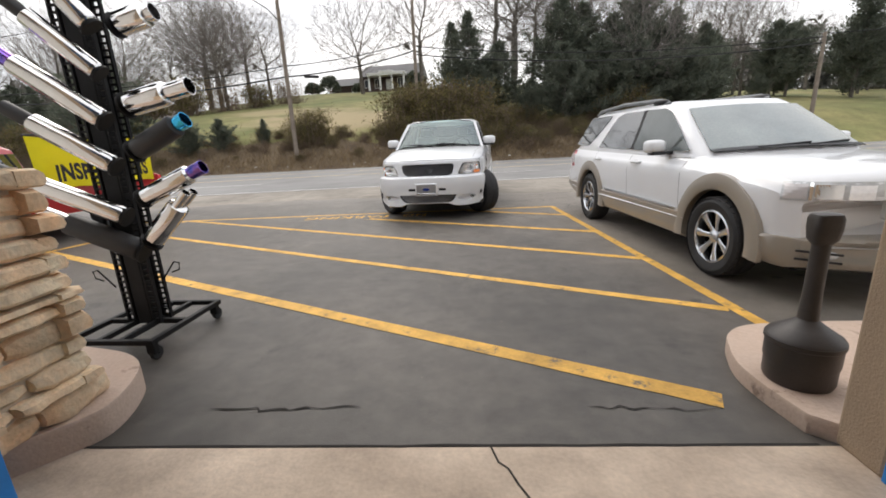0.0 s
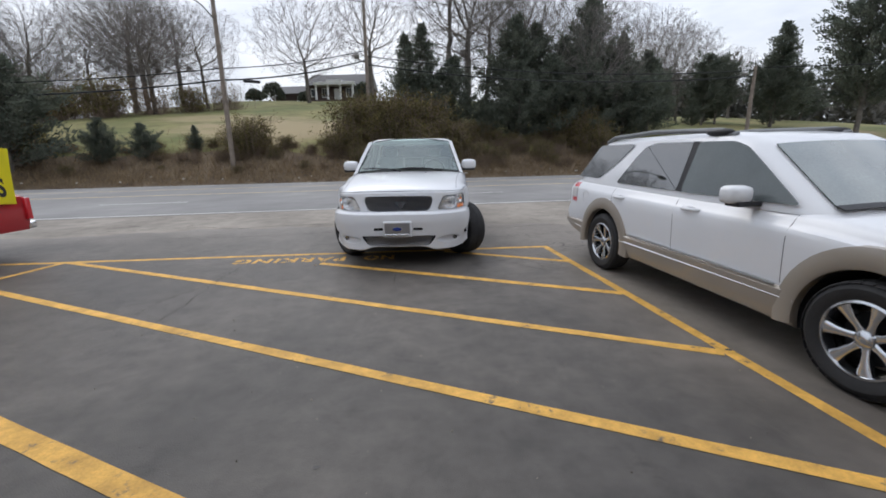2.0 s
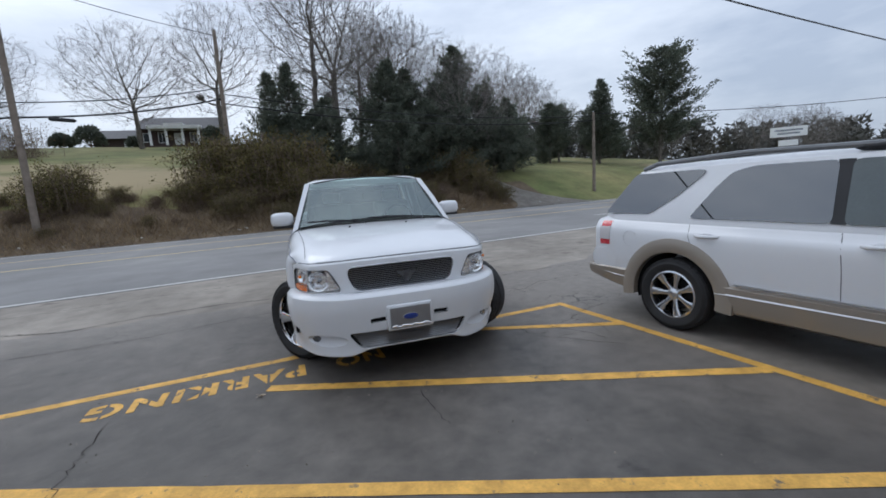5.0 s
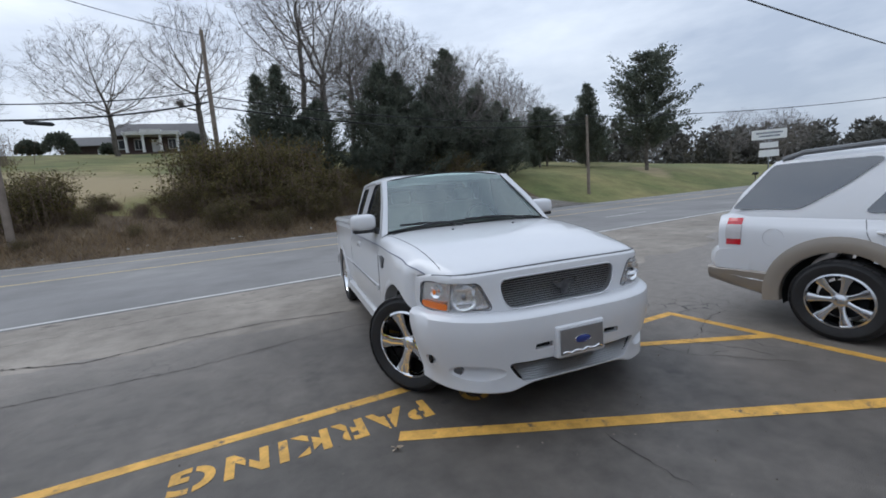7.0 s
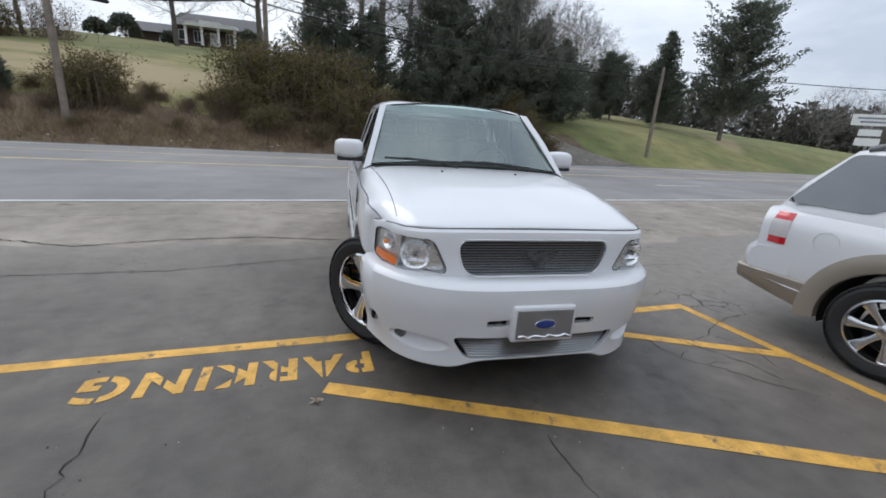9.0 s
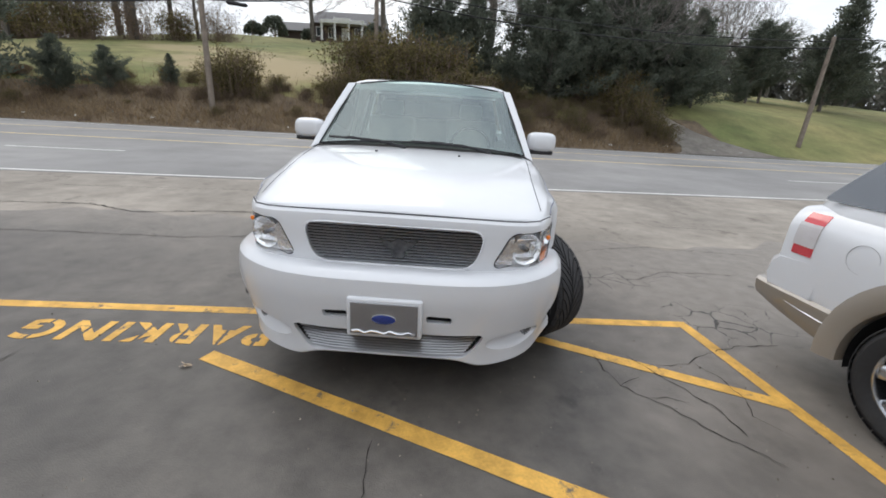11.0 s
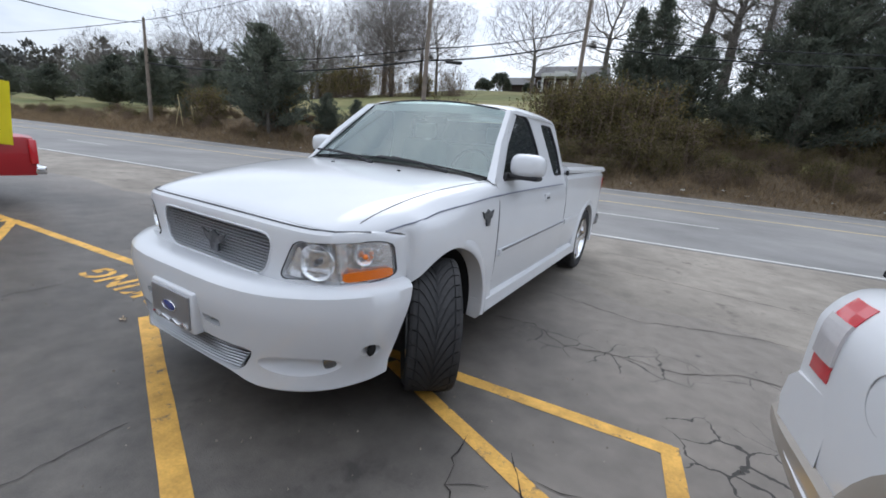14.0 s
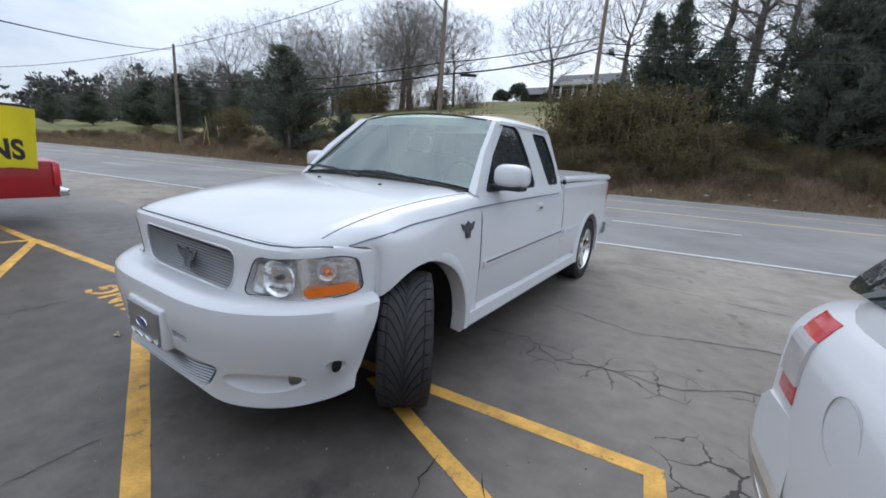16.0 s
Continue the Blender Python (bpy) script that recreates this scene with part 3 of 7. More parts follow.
def rounded(outline, r, n=4):
    """Rounds the corners of a flat outline."""
    out = []
    pts = [Vector(p) for p in outline]
    for i, p in enumerate(pts):
        a, b = pts[i - 1], pts[(i + 1) % len(pts)]
        ra = min(r, (a - p).length / 2.1)
        rb = min(r, (b - p).length / 2.1)
        s, e = p + (a - p).normalized() * ra, p + (b - p).normalized() * rb
        for k in range(n + 1):
            t = k / n
            out.append((1 - t) ** 2 * s + 2 * t * (1 - t) * p + t * t * e)
    return [(v.x, v.y) for v in out]


M_LENS = glass("lamp_lens", (0.99, 0.99, 0.99), 0, 0.02)
M_AMBER = mat("amber_lens", (0.85, 0.20, 0.02), rough=0.15, var=0.05, coat=0.5)
M_REDLENS = mat("red_lens", (0.55, 0.02, 0.03), rough=0.12, var=0.05, coat=1.0)
M_CLEARLENS = mat("white_lamp_lens", (0.55, 0.52, 0.52), rough=0.15, var=0.05, coat=1.0)
M_SEAM = mat("panel_gap", (0.10, 0.10, 0.105), rough=0.9)
M_PIN = mat("grey_pinstripe", (0.16, 0.17, 0.22), rough=0.4)
M_INTERIOR = mat("grey_cabin_cloth", (0.42, 0.42, 0.39), rough=0.9, var=0.15)
M_DASH = mat("grey_dashboard", (0.30, 0.31, 0.31), rough=0.8)
M_GREYCH = mat("smoked_chrome", (0.28, 0.29, 0.31), rough=0.22, metal=1.0, var=0.1)
M_BADGE = mat("dull_badge_metal", (0.13, 0.135, 0.145), rough=0.4, metal=0.8, var=0.3, scale=30)
M_BAR = mat("billet_bar", (0.56, 0.57, 0.60), rough=0.3, metal=1.0, var=0.05)
M_BEZEL = mat("silvered_bezel", (0.86, 0.87, 0.89), rough=0.2, metal=0.8, var=0.12, scale=30, fine=40, bump=0.5)
M_BOWL = mat("satin_reflector", (0.92, 0.93, 0.94), rough=0.15, metal=0.85, var=0.1, scale=30, fine=40, bump=0.5)
M_WSGLASS = glass("windscreen_glass", (0.56, 0.72, 0.66), 2.55, 0.0, (0.90, 1.0, 0.97))
M_INNER = glass("inner_glass_face", (0.98, 0.99, 0.985), 1.01)
M_LENSIN = glass("inner_lens_face", (0.99, 0.99, 0.99), 1.003)
M_BLUE = mat("blue_oval", (0.02, 0.04, 0.20), rough=0.25, var=0.05, coat=0.6)
M_PLATE = mat("stamped_plate", (0.33, 0.33, 0.34), rough=0.35, metal=0.7, var=0.08, fine=140, bump=0.15)

WHEEL_CACHE = {}


def wheel(parent, c, side, steer=0.0, r=0.40, width=0.27, rim=0.275, spokes=5, wide=0.075, tread=True, metal=None):
    """A wheel whose outer face looks along side (-1 or 1) in x: tyre with its tread, rim, spokes and hub."""
    metal = metal or M_CHROME
    key = (r, width, spokes)
    w = new("wheel")
    w.parent = parent
    w.matrix_local = pose(*c, 0, 0, steer) @ Matrix.Diagonal((side, 1, 1, 1))
    if key in WHEEL_CACHE:
        for o in WHEEL_CACHE[key]:
            q = o.copy()
            scene.collection.objects.link(q)
            q.parent = w
        return w
    h = width / 2
    bm = lathe([(rim, -h + 0.02), (rim + 0.03, -h), (r - 0.05, -h - 0.005), (r - 0.02, -h + 0.015), (r - 0.008, -h + 0.05), (r - 0.006, 0),
                (r - 0.008, h - 0.05), (r - 0.02, h - 0.015), (r - 0.05, h + 0.005), (rim + 0.03, h), (rim, h - 0.02), (rim - 0.01, 0)], "x", sides=64, close=True)
    made = [finish(part("tyre", bm, M_RUBBER, w, "black rubber tyre"), 30)]
    if tread:
        bm = bmesh.new()
        n = 34
        pitch = 2 * math.pi / n

        def rib(s, k, run, th):
            """One raised rib of the tread along (x, lag) pairs."""
            secs_ = []
            for x, lag, fill in run:
                t0 = pitch * (k + 0.5 * (s > 0)) - lag
                top_r = r if abs(x) < h - 0.035 else r - 0.012 * ((abs(x) - h + 0.035) / 0.03) ** 2
                secs_.append([bm.verts.new((s * x, rr * math.cos(t0 + d), rr * math.sin(t0 + d))) for rr, d in ((r - 0.016, 0), (top_r, 0), (top_r, th * fill * pitch), (r - 0.016, th * fill * pitch))])
            for p, q in zip(secs_, secs_[1:]):
                for j in range(3):
                    bm.faces.new((p[j], p[j + 1], q[j + 1], q[j]))
            bm.faces.new(secs_[0])
            bm.faces.new(secs_[-1][::-1])
        for k in range(n):
            for s in (-1, 1):
                rib(s, k, ((0.004, 0.0, 0.5), (0.022, 0.16, 0.85), (0.046, 0.30, 1.0), (0.070, 0.40, 1.0), (h - 0.048, 0.47, 1.0)), 0.80)
                rib(s, k, ((h - 0.041, 0.48, 1.0), (h - 0.02, 0.50, 1.0), (h - 0.004, 0.51, 1.0)), 0.88)
        bmesh.ops.recalc_face_normals(bm, faces=bm.faces)
        made.append(part("tread", bm, M_TREAD, w))
    bm = lathe([(rim, -h + 0.02), (rim + 0.004, h - 0.012), (rim - 0.012, h - 0.006), (rim - 0.022, h - 0.03), (rim - 0.03, -h + 0.03)], "x", sides=56, close=True)
    made.append(finish(part("rim", bm, metal, w), 30))
    made.append(part("brake_disc", lathe([(0.02, -0.02), (0.17, -0.02), (0.17, 0.0), (0.02, 0.0)], "x", sides=32, close=True), M_DARK, w))
    for k in range(spokes):
        t = 2 * math.pi * k / spokes
        bm = bmesh.new()
        ca, sa = math.cos(t), math.sin(t)

        def at(rad, off, x):
            return Vector((x, rad * ca - off * sa, rad * sa + off * ca))
        secs = []
        for rad, hw, xf in ((0.04, wide * 0.55, h - 0.045), (0.09, wide * 0.42, h - 0.04), (rim * 0.6, wide * 0.5, h - 0.028), (rim - 0.02, wide * 0.85, h - 0.02)):
            secs.append([at(rad, -hw, xf - 0.05), at(rad, -hw, xf - 0.008), at(rad, -hw * 0.5, xf), at(rad, hw * 0.5, xf), at(rad, hw, xf - 0.008), at(rad, hw, xf - 0.05)])
        add_loft(bm, secs)
        bmesh.ops.recalc_face_normals(bm, faces=bm.faces)
        made.append(finish(part("spoke", bm, metal, w), 40))
    made.append(finish(part("hub_cap", lathe([(0.0, h - 0.018), (0.03, h - 0.02), (0.055, h - 0.035), (0.062, h - 0.08)], "x", sides=24), metal, w), 40))
    WHEEL_CACHE[key] = made
    return w


def strip(pts, normal, width, lift=0.003, thick=0.002):
    """A thin raised band along points, lying on a surface with the given normal."""
    bm = bmesh.new()
    nrm = Vector(normal).normalized()
    pts = [Vector(p) for p in pts]
    secs = []
    for i, p in enumerate(pts):
        d = (pts[min(i + 1, len(pts) - 1)] - pts[max(i - 1, 0)]).normalized()
        s = d.cross(nrm).normalized() * width / 2
        b = p + nrm * (lift - 0.01)
        t = p + nrm * (lift + thick)
        secs.append([b - s, t - s, t + s, b + s])
    add_loft(bm, secs)
    bmesh.ops.recalc_face_normals(bm, faces=bm.faces)
    return bm


# ---- white pickup truck ----
truck = thing("pickup_truck", pose(0, 0, 0), "white extended-cab pickup truck with chrome wheels and billet grille", "pickup truck")


def nose(x):
    k = min(1.0, abs(x) / 0.92)
    return 0.43 * k ** 10 + 0.015 * k * k


# Front half: fenders, hood and header panel. Each row: station, share of the nose curve, hood height in the middle and at its edge, widest x.
rows = []
for y, k, zc, ze, xs in ((-0.165, 1.0, 1.052, 1.037, 0.920), (-0.15, 0.97, 1.064, 1.046, 0.928), (-0.08, 0.85, 1.096, 1.07, 0.955), (0.12, 0.55, 1.150, 1.118, 0.985),
                         (0.45, 0.25, 1.207, 1.176, 1.0), (0.85, 0.0, 1.248, 1.222, 0.995), (1.18, 0.0, 1.268, 1.245, 0.99), (1.265, 0.0, 1.27, 1.248, 0.99)):
    k2 = smooth_step(0.2, 1.15, y)
    k3 = 1 - smooth_step(0.0, 0.5, y)
    prof = ((0.0, zc), (0.40, zc - 0.004), (0.70, ze + 0.008), (0.82 + 0.055 * k2, ze - 0.010), (0.905 + 0.043 * k2, ze - 0.050 + 0.032 * k3), (xs - 0.012 + 0.006 * k3, ze - 0.17 + 0.085 * k3), (xs, 0.72), (xs - 0.01, 0.48), (xs - 0.035, 0.34), (0.45, 0.33), (0.0, 0.33))
    rows.append([(min(x, xs), y + k * nose(min(x, xs)), z) for x, z in prof])
front = part("body", loft([mirrored(s) for s in skin(rows, 3, 3)]), M_WHITE, truck, "glossy white painted body")
GRILLE = rounded([(-0.495, 0.990), (0.495, 0.990), (0.432, 0.770), (-0.432, 0.770)], 0.095, 6)
HL = rounded([(0.528, 0.793), (0.622, 0.985), (0.904, 0.994), (0.914, 0.790)], 0.045, 4)


def span(outline, u):
    """Lowest and highest height of a flat outline at u."""
    zs = []
    for (u0, v0), (u1, v1) in zip(outline, outline[1:] + outline[:1]):
        if abs(u1 - u0) > 1e-9 and min(u0, u1) - 1e-9 <= u <= max(u0, u1) + 1e-9:
            zs.append(v0 + (v1 - v0) * (u - u0) / (u1 - u0))
    return min(zs), max(zs)


def curved(outline, sign, y_front, y_back, n=28, m=4):
    """A solid plate of the given outline whose front and back follow y_front(u) and y_back(u); the front has material 0, the rest 1."""
    us_ = [p[0] for p in outline]
    u0, u1 = min(us_) + 0.0006, max(us_) - 0.0006
    bm = bmesh.new()
    lay = []
    for fn in (y_front, y_back):
        g = []
        for i in range(n + 1):
            u = u0 + (u1 - u0) * (0.5 - 0.5 * math.cos(math.pi * i / n))
            lo, hi = span(outline, u)
            hi = max(hi, lo + 0.0008)
            g.append([bm.verts.new((sign * u, fn(u), lo + (hi - lo) * j / m)) for j in range(m + 1)])
        lay.append(g)
    for q, g in enumerate(lay):
        for i in range(n):
            for j in range(m):
                bm.faces.new((g[i][j], g[i + 1][j], g[i + 1][j + 1], g[i][j + 1])).material_index = q
    ring = lambda g: g[0][:] + [c[-1] for c in g[1:]] + g[-1][-2::-1] + [c[0] for c in g[-2:0:-1]]
    a, b = ring(lay[0]), ring(lay[1])
    for k in range(len(a)):
        bm.faces.new((a[k], b[k], b[(k + 1) % len(a)], a[(k + 1) % len(a)])).material_index = 1
    bmesh.ops.recalc_face_normals(bm, faces=bm.faces)
    return bm


def skin_y(off):
    return lambda u: -0.215 + nose(u) + off


def pocket(outline, depth, sign=1):
    bm = curved(outline, sign, lambda u: -0.6, skin_y(depth))
    for f in bm.faces:
        f.material_index = 0
    return bm


cut(front, [drum(-1.3, 1.3, 0.62, 0.41, 0.475, 72), box(-1.3, 1.3, -0.5, 0.40, 0.1, 0.742), pocket(GRILLE, 0.07), pocket(HL, 0.075), pocket(HL, 0.075, -1)])
finish(front, 32)
secs = []
for i in range(-44, 45):
    x = 0.917 * math.copysign(abs(i / 44) ** 0.62, i)
    drop = 0.016 * (abs(x) / 0.93) ** 3 + 0.034 * smooth_step(0.84, 0.917, abs(x)) ** 2
    secs.append([(x, -0.215 + nose(x) + d, z - drop * (z > 0.9)) for d, z in ((0.055, 1.050), (0.022, 1.046), (0.006, 1.032), (0.0, 1.008), (0.0, 0.92), (0.0, 0.80), (0.004, 0.765), (0.055, 0.755))])
header = part("header_panel", loft(secs), M_WHITE, truck, "white painted grille surround")
cut(header, [pocket(GRILLE, 0.07), pocket(HL, 0.075), pocket(HL, 0.075, -1)])
finish(header, 28)

# Cab below the windows, bed and sills.
rows = []
for y, xs, zt in ((1.275, 0.99, 1.235), (2.1, 1.0, 1.245), (3.03, 0.995, 1.25)):
    rows.append([(x, y, z) for x, z in ((0.0, 1.16), (0.80, 1.16), (0.885, 1.165), (0.90, zt), (0.925, zt + 0.004), (0.96, zt - 0.07), (xs - 0.006, zt - 0.20), (xs, 0.75), (xs - 0.012, 0.50), (xs - 0.045, 0.36), (0.4, 0.34), (0.0, 0.34))])
finish(part("cab_shell", loft([mirrored(s) for s in rows]), M_WHITE, truck), 32)
rows = []
for y, xs, zt in ((3.055, 0.985, 1.27), (3.3, 0.99, 1.275), (4.2, 1.005, 1.285), (4.9, 0.985, 1.29), (5.10, 0.965, 1.29), (5.16, 0.93, 1.285)):
    rows.append([(x, y, z) for x, z in ((0.0, zt), (0.85, zt), (xs - 0.045, zt - 0.005), (xs - 0.012, zt - 0.05), (xs, 0.90), (xs, 0.70), (xs - 0.015, 0.50), (xs - 0.06, 0.40), (0.4, 0.40), (0.0, 0.40))])
bed = part("bed", loft([mirrored(s) for s in rows]), M_WHITE, truck)
cut(bed, [drum(-1.3, 1.3, 4.17, 0.41, 0.46, 72)])
finish(bed, 32)
bm = bmesh.new()
add_loft(bm, [[(s * x, y, z) for s, x, z in ((-1, 0.955, 1.285), (-1, 0.965, 1.315), (-1, 0.93, 1.348), (-1, 0.5, 1.365), (1, 0.5, 1.365), (1, 0.93, 1.348), (1, 0.965, 1.315), (1, 0.955, 1.285))] for y in (3.10, 3.13, 4.2, 5.10, 5.15)])
bmesh.ops.recalc_face_normals(bm, faces=bm.faces)
finish(part("tonneau_cover", bm, M_WHITE, truck, "flat white hard bed cover"), 30)
for s in (-1, 1):
    part("cover_clip", box(s * 0.945 - 0.012, s * 0.945 + 0.012, 3.07, 3.13, 1.26, 1.31, 0.004), M_BLACK, truck)
    bm = loft([[(s * x, y, z) for x, z in ((0.80, 0.30), (0.97, 0.28), (1.005, 0.32), (1.0, 0.41), (0.97, 0.43), (0.80, 0.43))] for y in (1.09, 1.16, 2.4, 3.55, 3.66)])
    finish(part("side_skirt", bm, M_WHITE, truck), 40)
    for yc, rad in ((0.62, 0.475), (4.17, 0.46)):
        pts = [(s * 1.0, yc + rad * math.cos(t), 0.41 + rad * math.sin(t)) for t in [math.pi * (k / 20 * (0.72 if yc < 1 else 1.12) - 0.06) for k in range(21)]]
        secs = []
        for n_, p in enumerate(pts):
            d = (Vector(p) - Vector((s * 1.0, yc, 0.41))).normalized()
            low = 0.06 * smooth_step(9, 20, n_) if yc < 1 else 0.0
            secs.append([Vector(p) + d * a + Vector((s * (b - low), 0, 0)) for a, b in ((-0.004, -0.04), (-0.006, 0.008), (0.010, 0.016), (0.05, 0.010), (0.085, -0.014), (0.085, -0.05))])
        finish(part("arch_flare", loft(secs), M_WHITE, truck), 50)
        bm = bmesh.new()
        pts2 = [[(s * x, yc + (rad - 0.014) * math.cos(t), 0.41 + (rad - 0.014) * math.sin(t)) for t in [math.pi * (k / 36 * 1.16 - 0.08) for k in range(37)]] for x in (0.45, 0.905)]
        add_loft(bm, pts2, closed=False)
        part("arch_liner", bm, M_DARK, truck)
    wheel(truck, (0.895 if s > 0 else -0.862, 0.575 if s > 0 else 0.60, 0.405), s, 38, width=0.285)
    wheel(truck, (s * 0.85, 4.17, 0.405), s, 0, width=0.285)
    # Door: window seams, handle, moulding, stripe, badge, mirror.
    for pts in ([(0.972, 1.27, 0.44), (0.99, 1.27, 0.73), (0.982, 1.268, 1.04), (0.957, 1.265, 1.165), (0.92, 1.262, 1.225)], [(0.968, 3.043, 0.46), (0.99, 3.043, 0.75), (0.985, 3.043, 1.04), (0.95, 3.043, 1.18)]):
        part("door_gap", strip([(s * x, y, z) for x, y, z in spline(pts, 4)], (s, 0, 0.15), 0.007, 0.0, 0.002), M_SEAM, truck)
    pin = [(0.905, 0.13, 1.03), (0.945, 0.45, 1.09), (0.955, 0.85, 1.128), (0.962, 1.27, 1.155), (0.966, 2.0, 1.172), (0.968, 2.85, 1.182)]
    bpy.context.view_layer.update()
    run = []
    for p in spline(pin, 5):
        hit, at_, _, _ = front.ray_cast(Vector((s * 2, p.y, p.z)), Vector((-s, 0, 0)))
        run.append(at_ if hit and p.y < 1.25 else Vector((s * (p.x + 0.012), p.y, p.z)))
    part("pinstripe", strip(run, (s, 0, 0.5), 0.008, 0.003, 0.002), M_PIN, truck)
    bm = loft([[(s * (0.996 + a), y, 0.735 + 0.018 * (y - 1.3) + b) for a, b in ((-0.02, -0.028), (0.014, -0.022), (0.018, 0.0), (0.014, 0.022), (-0.02, 0.028))] for y in (1.31, 1.36, 2.96, 3.0)])
    finish(part("side_moulding", bm, M_WHITE, truck), 40)
    part("moulding_stripe", strip([(s * 1.013, y, 0.752 + 0.018 * (y - 1.3)) for y in (1.33, 2.98)], (s, 0, 0), 0.012, 0.001, 0.002), M_GREYCH, truck)
    bm = loft([[(s * (0.992 + a), y, 0.765 + b) for a, b in ((-0.02, -0.028), (0.012, -0.022), (0.016, 0.0), (0.012, 0.022), (-0.02, 0.028))] for y in (3.09, 3.12, 3.62, 3.66)])
    finish(part("bed_moulding", bm, M_WHITE, truck), 40)
    h = part("door_handle", box(s * 0.988 - 0.014, s * 0.988 + 0.014, 2.27, 2.40, 1.045, 1.115, 0.012, 3), M_WHITE, truck)
    part("handle_slot", box(s * 1.004 - 0.002, s * 1.004 + 0.002, 2.295, 2.375, 1.066, 1.085), M_SEAM, truck)
    bm = prism([(-0.075, 0.045), (-0.03, 0.03), (0.0, 0.055), (0.03, 0.03), (0.075, 0.045), (0.05, 0.0), (0.025, -0.015), (0.02, -0.055), (-0.02, -0.055), (-0.025, -0.015), (-0.05, 0.0)],
               lambda u, v, w: (s * (0.972 + w - 0.10 * v), 1.07 + 1.15 * u, 1.02 + v), 0.022)
    part("wing_badge", bm, M_BADGE, truck, "grey winged metal badge")
    # Mirror.
    bm = bmesh.new()
    rows_ = []
    for y, k in ((1.46, 0.55), (1.475, 0.85), (1.53, 1.0), (1.60, 0.97), (1.625, 0.9)):
        rows_.append([(s * (1.045 + k * 0.128 * math.copysign(abs(math.cos(t)) ** 0.55, math.cos(t))), y, 1.365 + k * 0.085 * math.copysign(abs(math.sin(t)) ** 0.6, math.sin(t))) for t in [2 * math.pi * i / 28 for i in range(28)]])
    add_loft(bm, rows_)
    bmesh.ops.recalc_face_normals(bm, faces=bm.faces)
    mirror = finish(part("door_mirror", bm, M_WHITE, truck), 50)
    part("mirror_glass", box(s * 1.045 - 0.10, s * 1.045 + 0.10, 1.624, 1.629, 1.305, 1.43, 0.002), M_CHROME, mirror)
    bm = loft([[(s * x, y, z) for y, z in ((1.42, 1.245), (1.60, 1.245), (1.60, 1.30), (1.45, 1.30))] for x in (0.90, 0.93)])
    part("mirror_foot", bm, M_BLACK, mirror)
    part("mirror_base", box(min(s * 0.915, s * 1.15), max(s * 0.915, s * 1.15), 1.475, 1.61, 1.262, 1.30, 0.015), M_BLACK, mirror)

# Greenhouse: pillars, roof and panes.
A0, A1 = Vector((0.885, 1.255, 1.245)), Vector((0.725, 1.90, 1.765))
for s in (-1, 1):
    m_ = lambda v: Vector((s * v[0], v[1], v[2]))
    # One pressed frame carries the pillars and the rail over the side glass.
    side_x = lambda z: 0.925 - 0.308 * (z - 1.235) - 0.05 * max(0.0, z - 1.62)
    outer = rounded([(1.255, 1.236), (1.83, 1.783), (2.965, 1.79), (3.085, 1.236)], 0.085, 5)
    DOOR = rounded([(1.375, 1.243), (1.62, 1.55), (1.80, 1.752), (2.19, 1.757), (2.315, 1.50), (2.375, 1.243)], 0.085, 4)
    QUARTER = rounded([(2.50, 1.728), (2.84, 1.728), (2.955, 1.50), (2.985, 1.262), (2.70, 1.256), (2.60, 1.50)], 0.05, 4)
    lean = lambda off0, off1: (lambda u, v, w: (s * (side_x(v) + off0 + (off1 - off0) * w), u, v))
    frame_ = part("window_frame", prism(outer, lean(-0.055, 0.0), 1), M_WHITE, truck)
    cut(frame_, [prism(DOOR, lean(-0.2, 0.1), 1), prism(QUARTER, lean(-0.2, 0.1), 1)])
    finish(frame_, 40)
    for name, outline in (("door_glass", DOOR), ("quarter_glass", QUARTER)):
        wide_ = [(u + (u - 2.2) * 0.012, v + (v - 1.5) * 0.04) for u, v in outline]
        pane_ = part(name, prism(wide_, lean(-0.026, -0.020), 1), M_TINT, truck, "dark tinted side glass")
        pts = [lean(-0.012, 0)(u, v, 0) for u, v in outline]
        part("glass_seal", tube(pts + pts[:1], 0.008, 5, False), M_BLACK, pane_)
    fr = [[(0.935, 1.225, 1.225), (0.872, 1.235, 1.255), (0.862, 1.30, 1.25), (0.92, 1.40, 1.235)],
          [(0.84, 1.475, 1.51), (0.782, 1.515, 1.525), (0.785, 1.575, 1.505), (0.835, 1.62, 1.50)],
          [(0.752, 1.80, 1.775), (0.69, 1.845, 1.785), (0.70, 1.93, 1.765), (0.742, 1.95, 1.755)]]
    finish(part("a_pillar", loft([[m_(p) for p in sec] for sec in fr]), M_WHITE, truck), 40)
    for x, y in ((0.32, 0.93),):
        part("washer_nozzle", box(s * x - 0.010, s * x + 0.010, y, y + 0.024, 1.24, 1.262, 0.005), M_BLACK, truck)
rows = []
for y, zc, zs, xs in ((1.83, 1.80, 1.775, 0.68), (1.88, 1.822, 1.79, 0.705), (2.15, 1.85, 1.805, 0.73), (2.6, 1.852, 1.808, 0.735), (2.92, 1.835, 1.80, 0.725), (3.0, 1.81, 1.785, 0.705)):
    rows.append([(x, y, z) for x, z in ((0, zc), (xs * 0.5, zc - 0.006), (xs * 0.85, (zc + zs) / 2 + 0.008), (xs + 0.015, zs - 0.012), (xs + 0.02, zs - 0.035), (xs - 0.03, zs - 0.05), (0, zc - 0.06))])
finish(part("roof", loft([mirrored(s_) for s_ in skin(rows, 3, 2)]), M_WHITE, truck), 40)


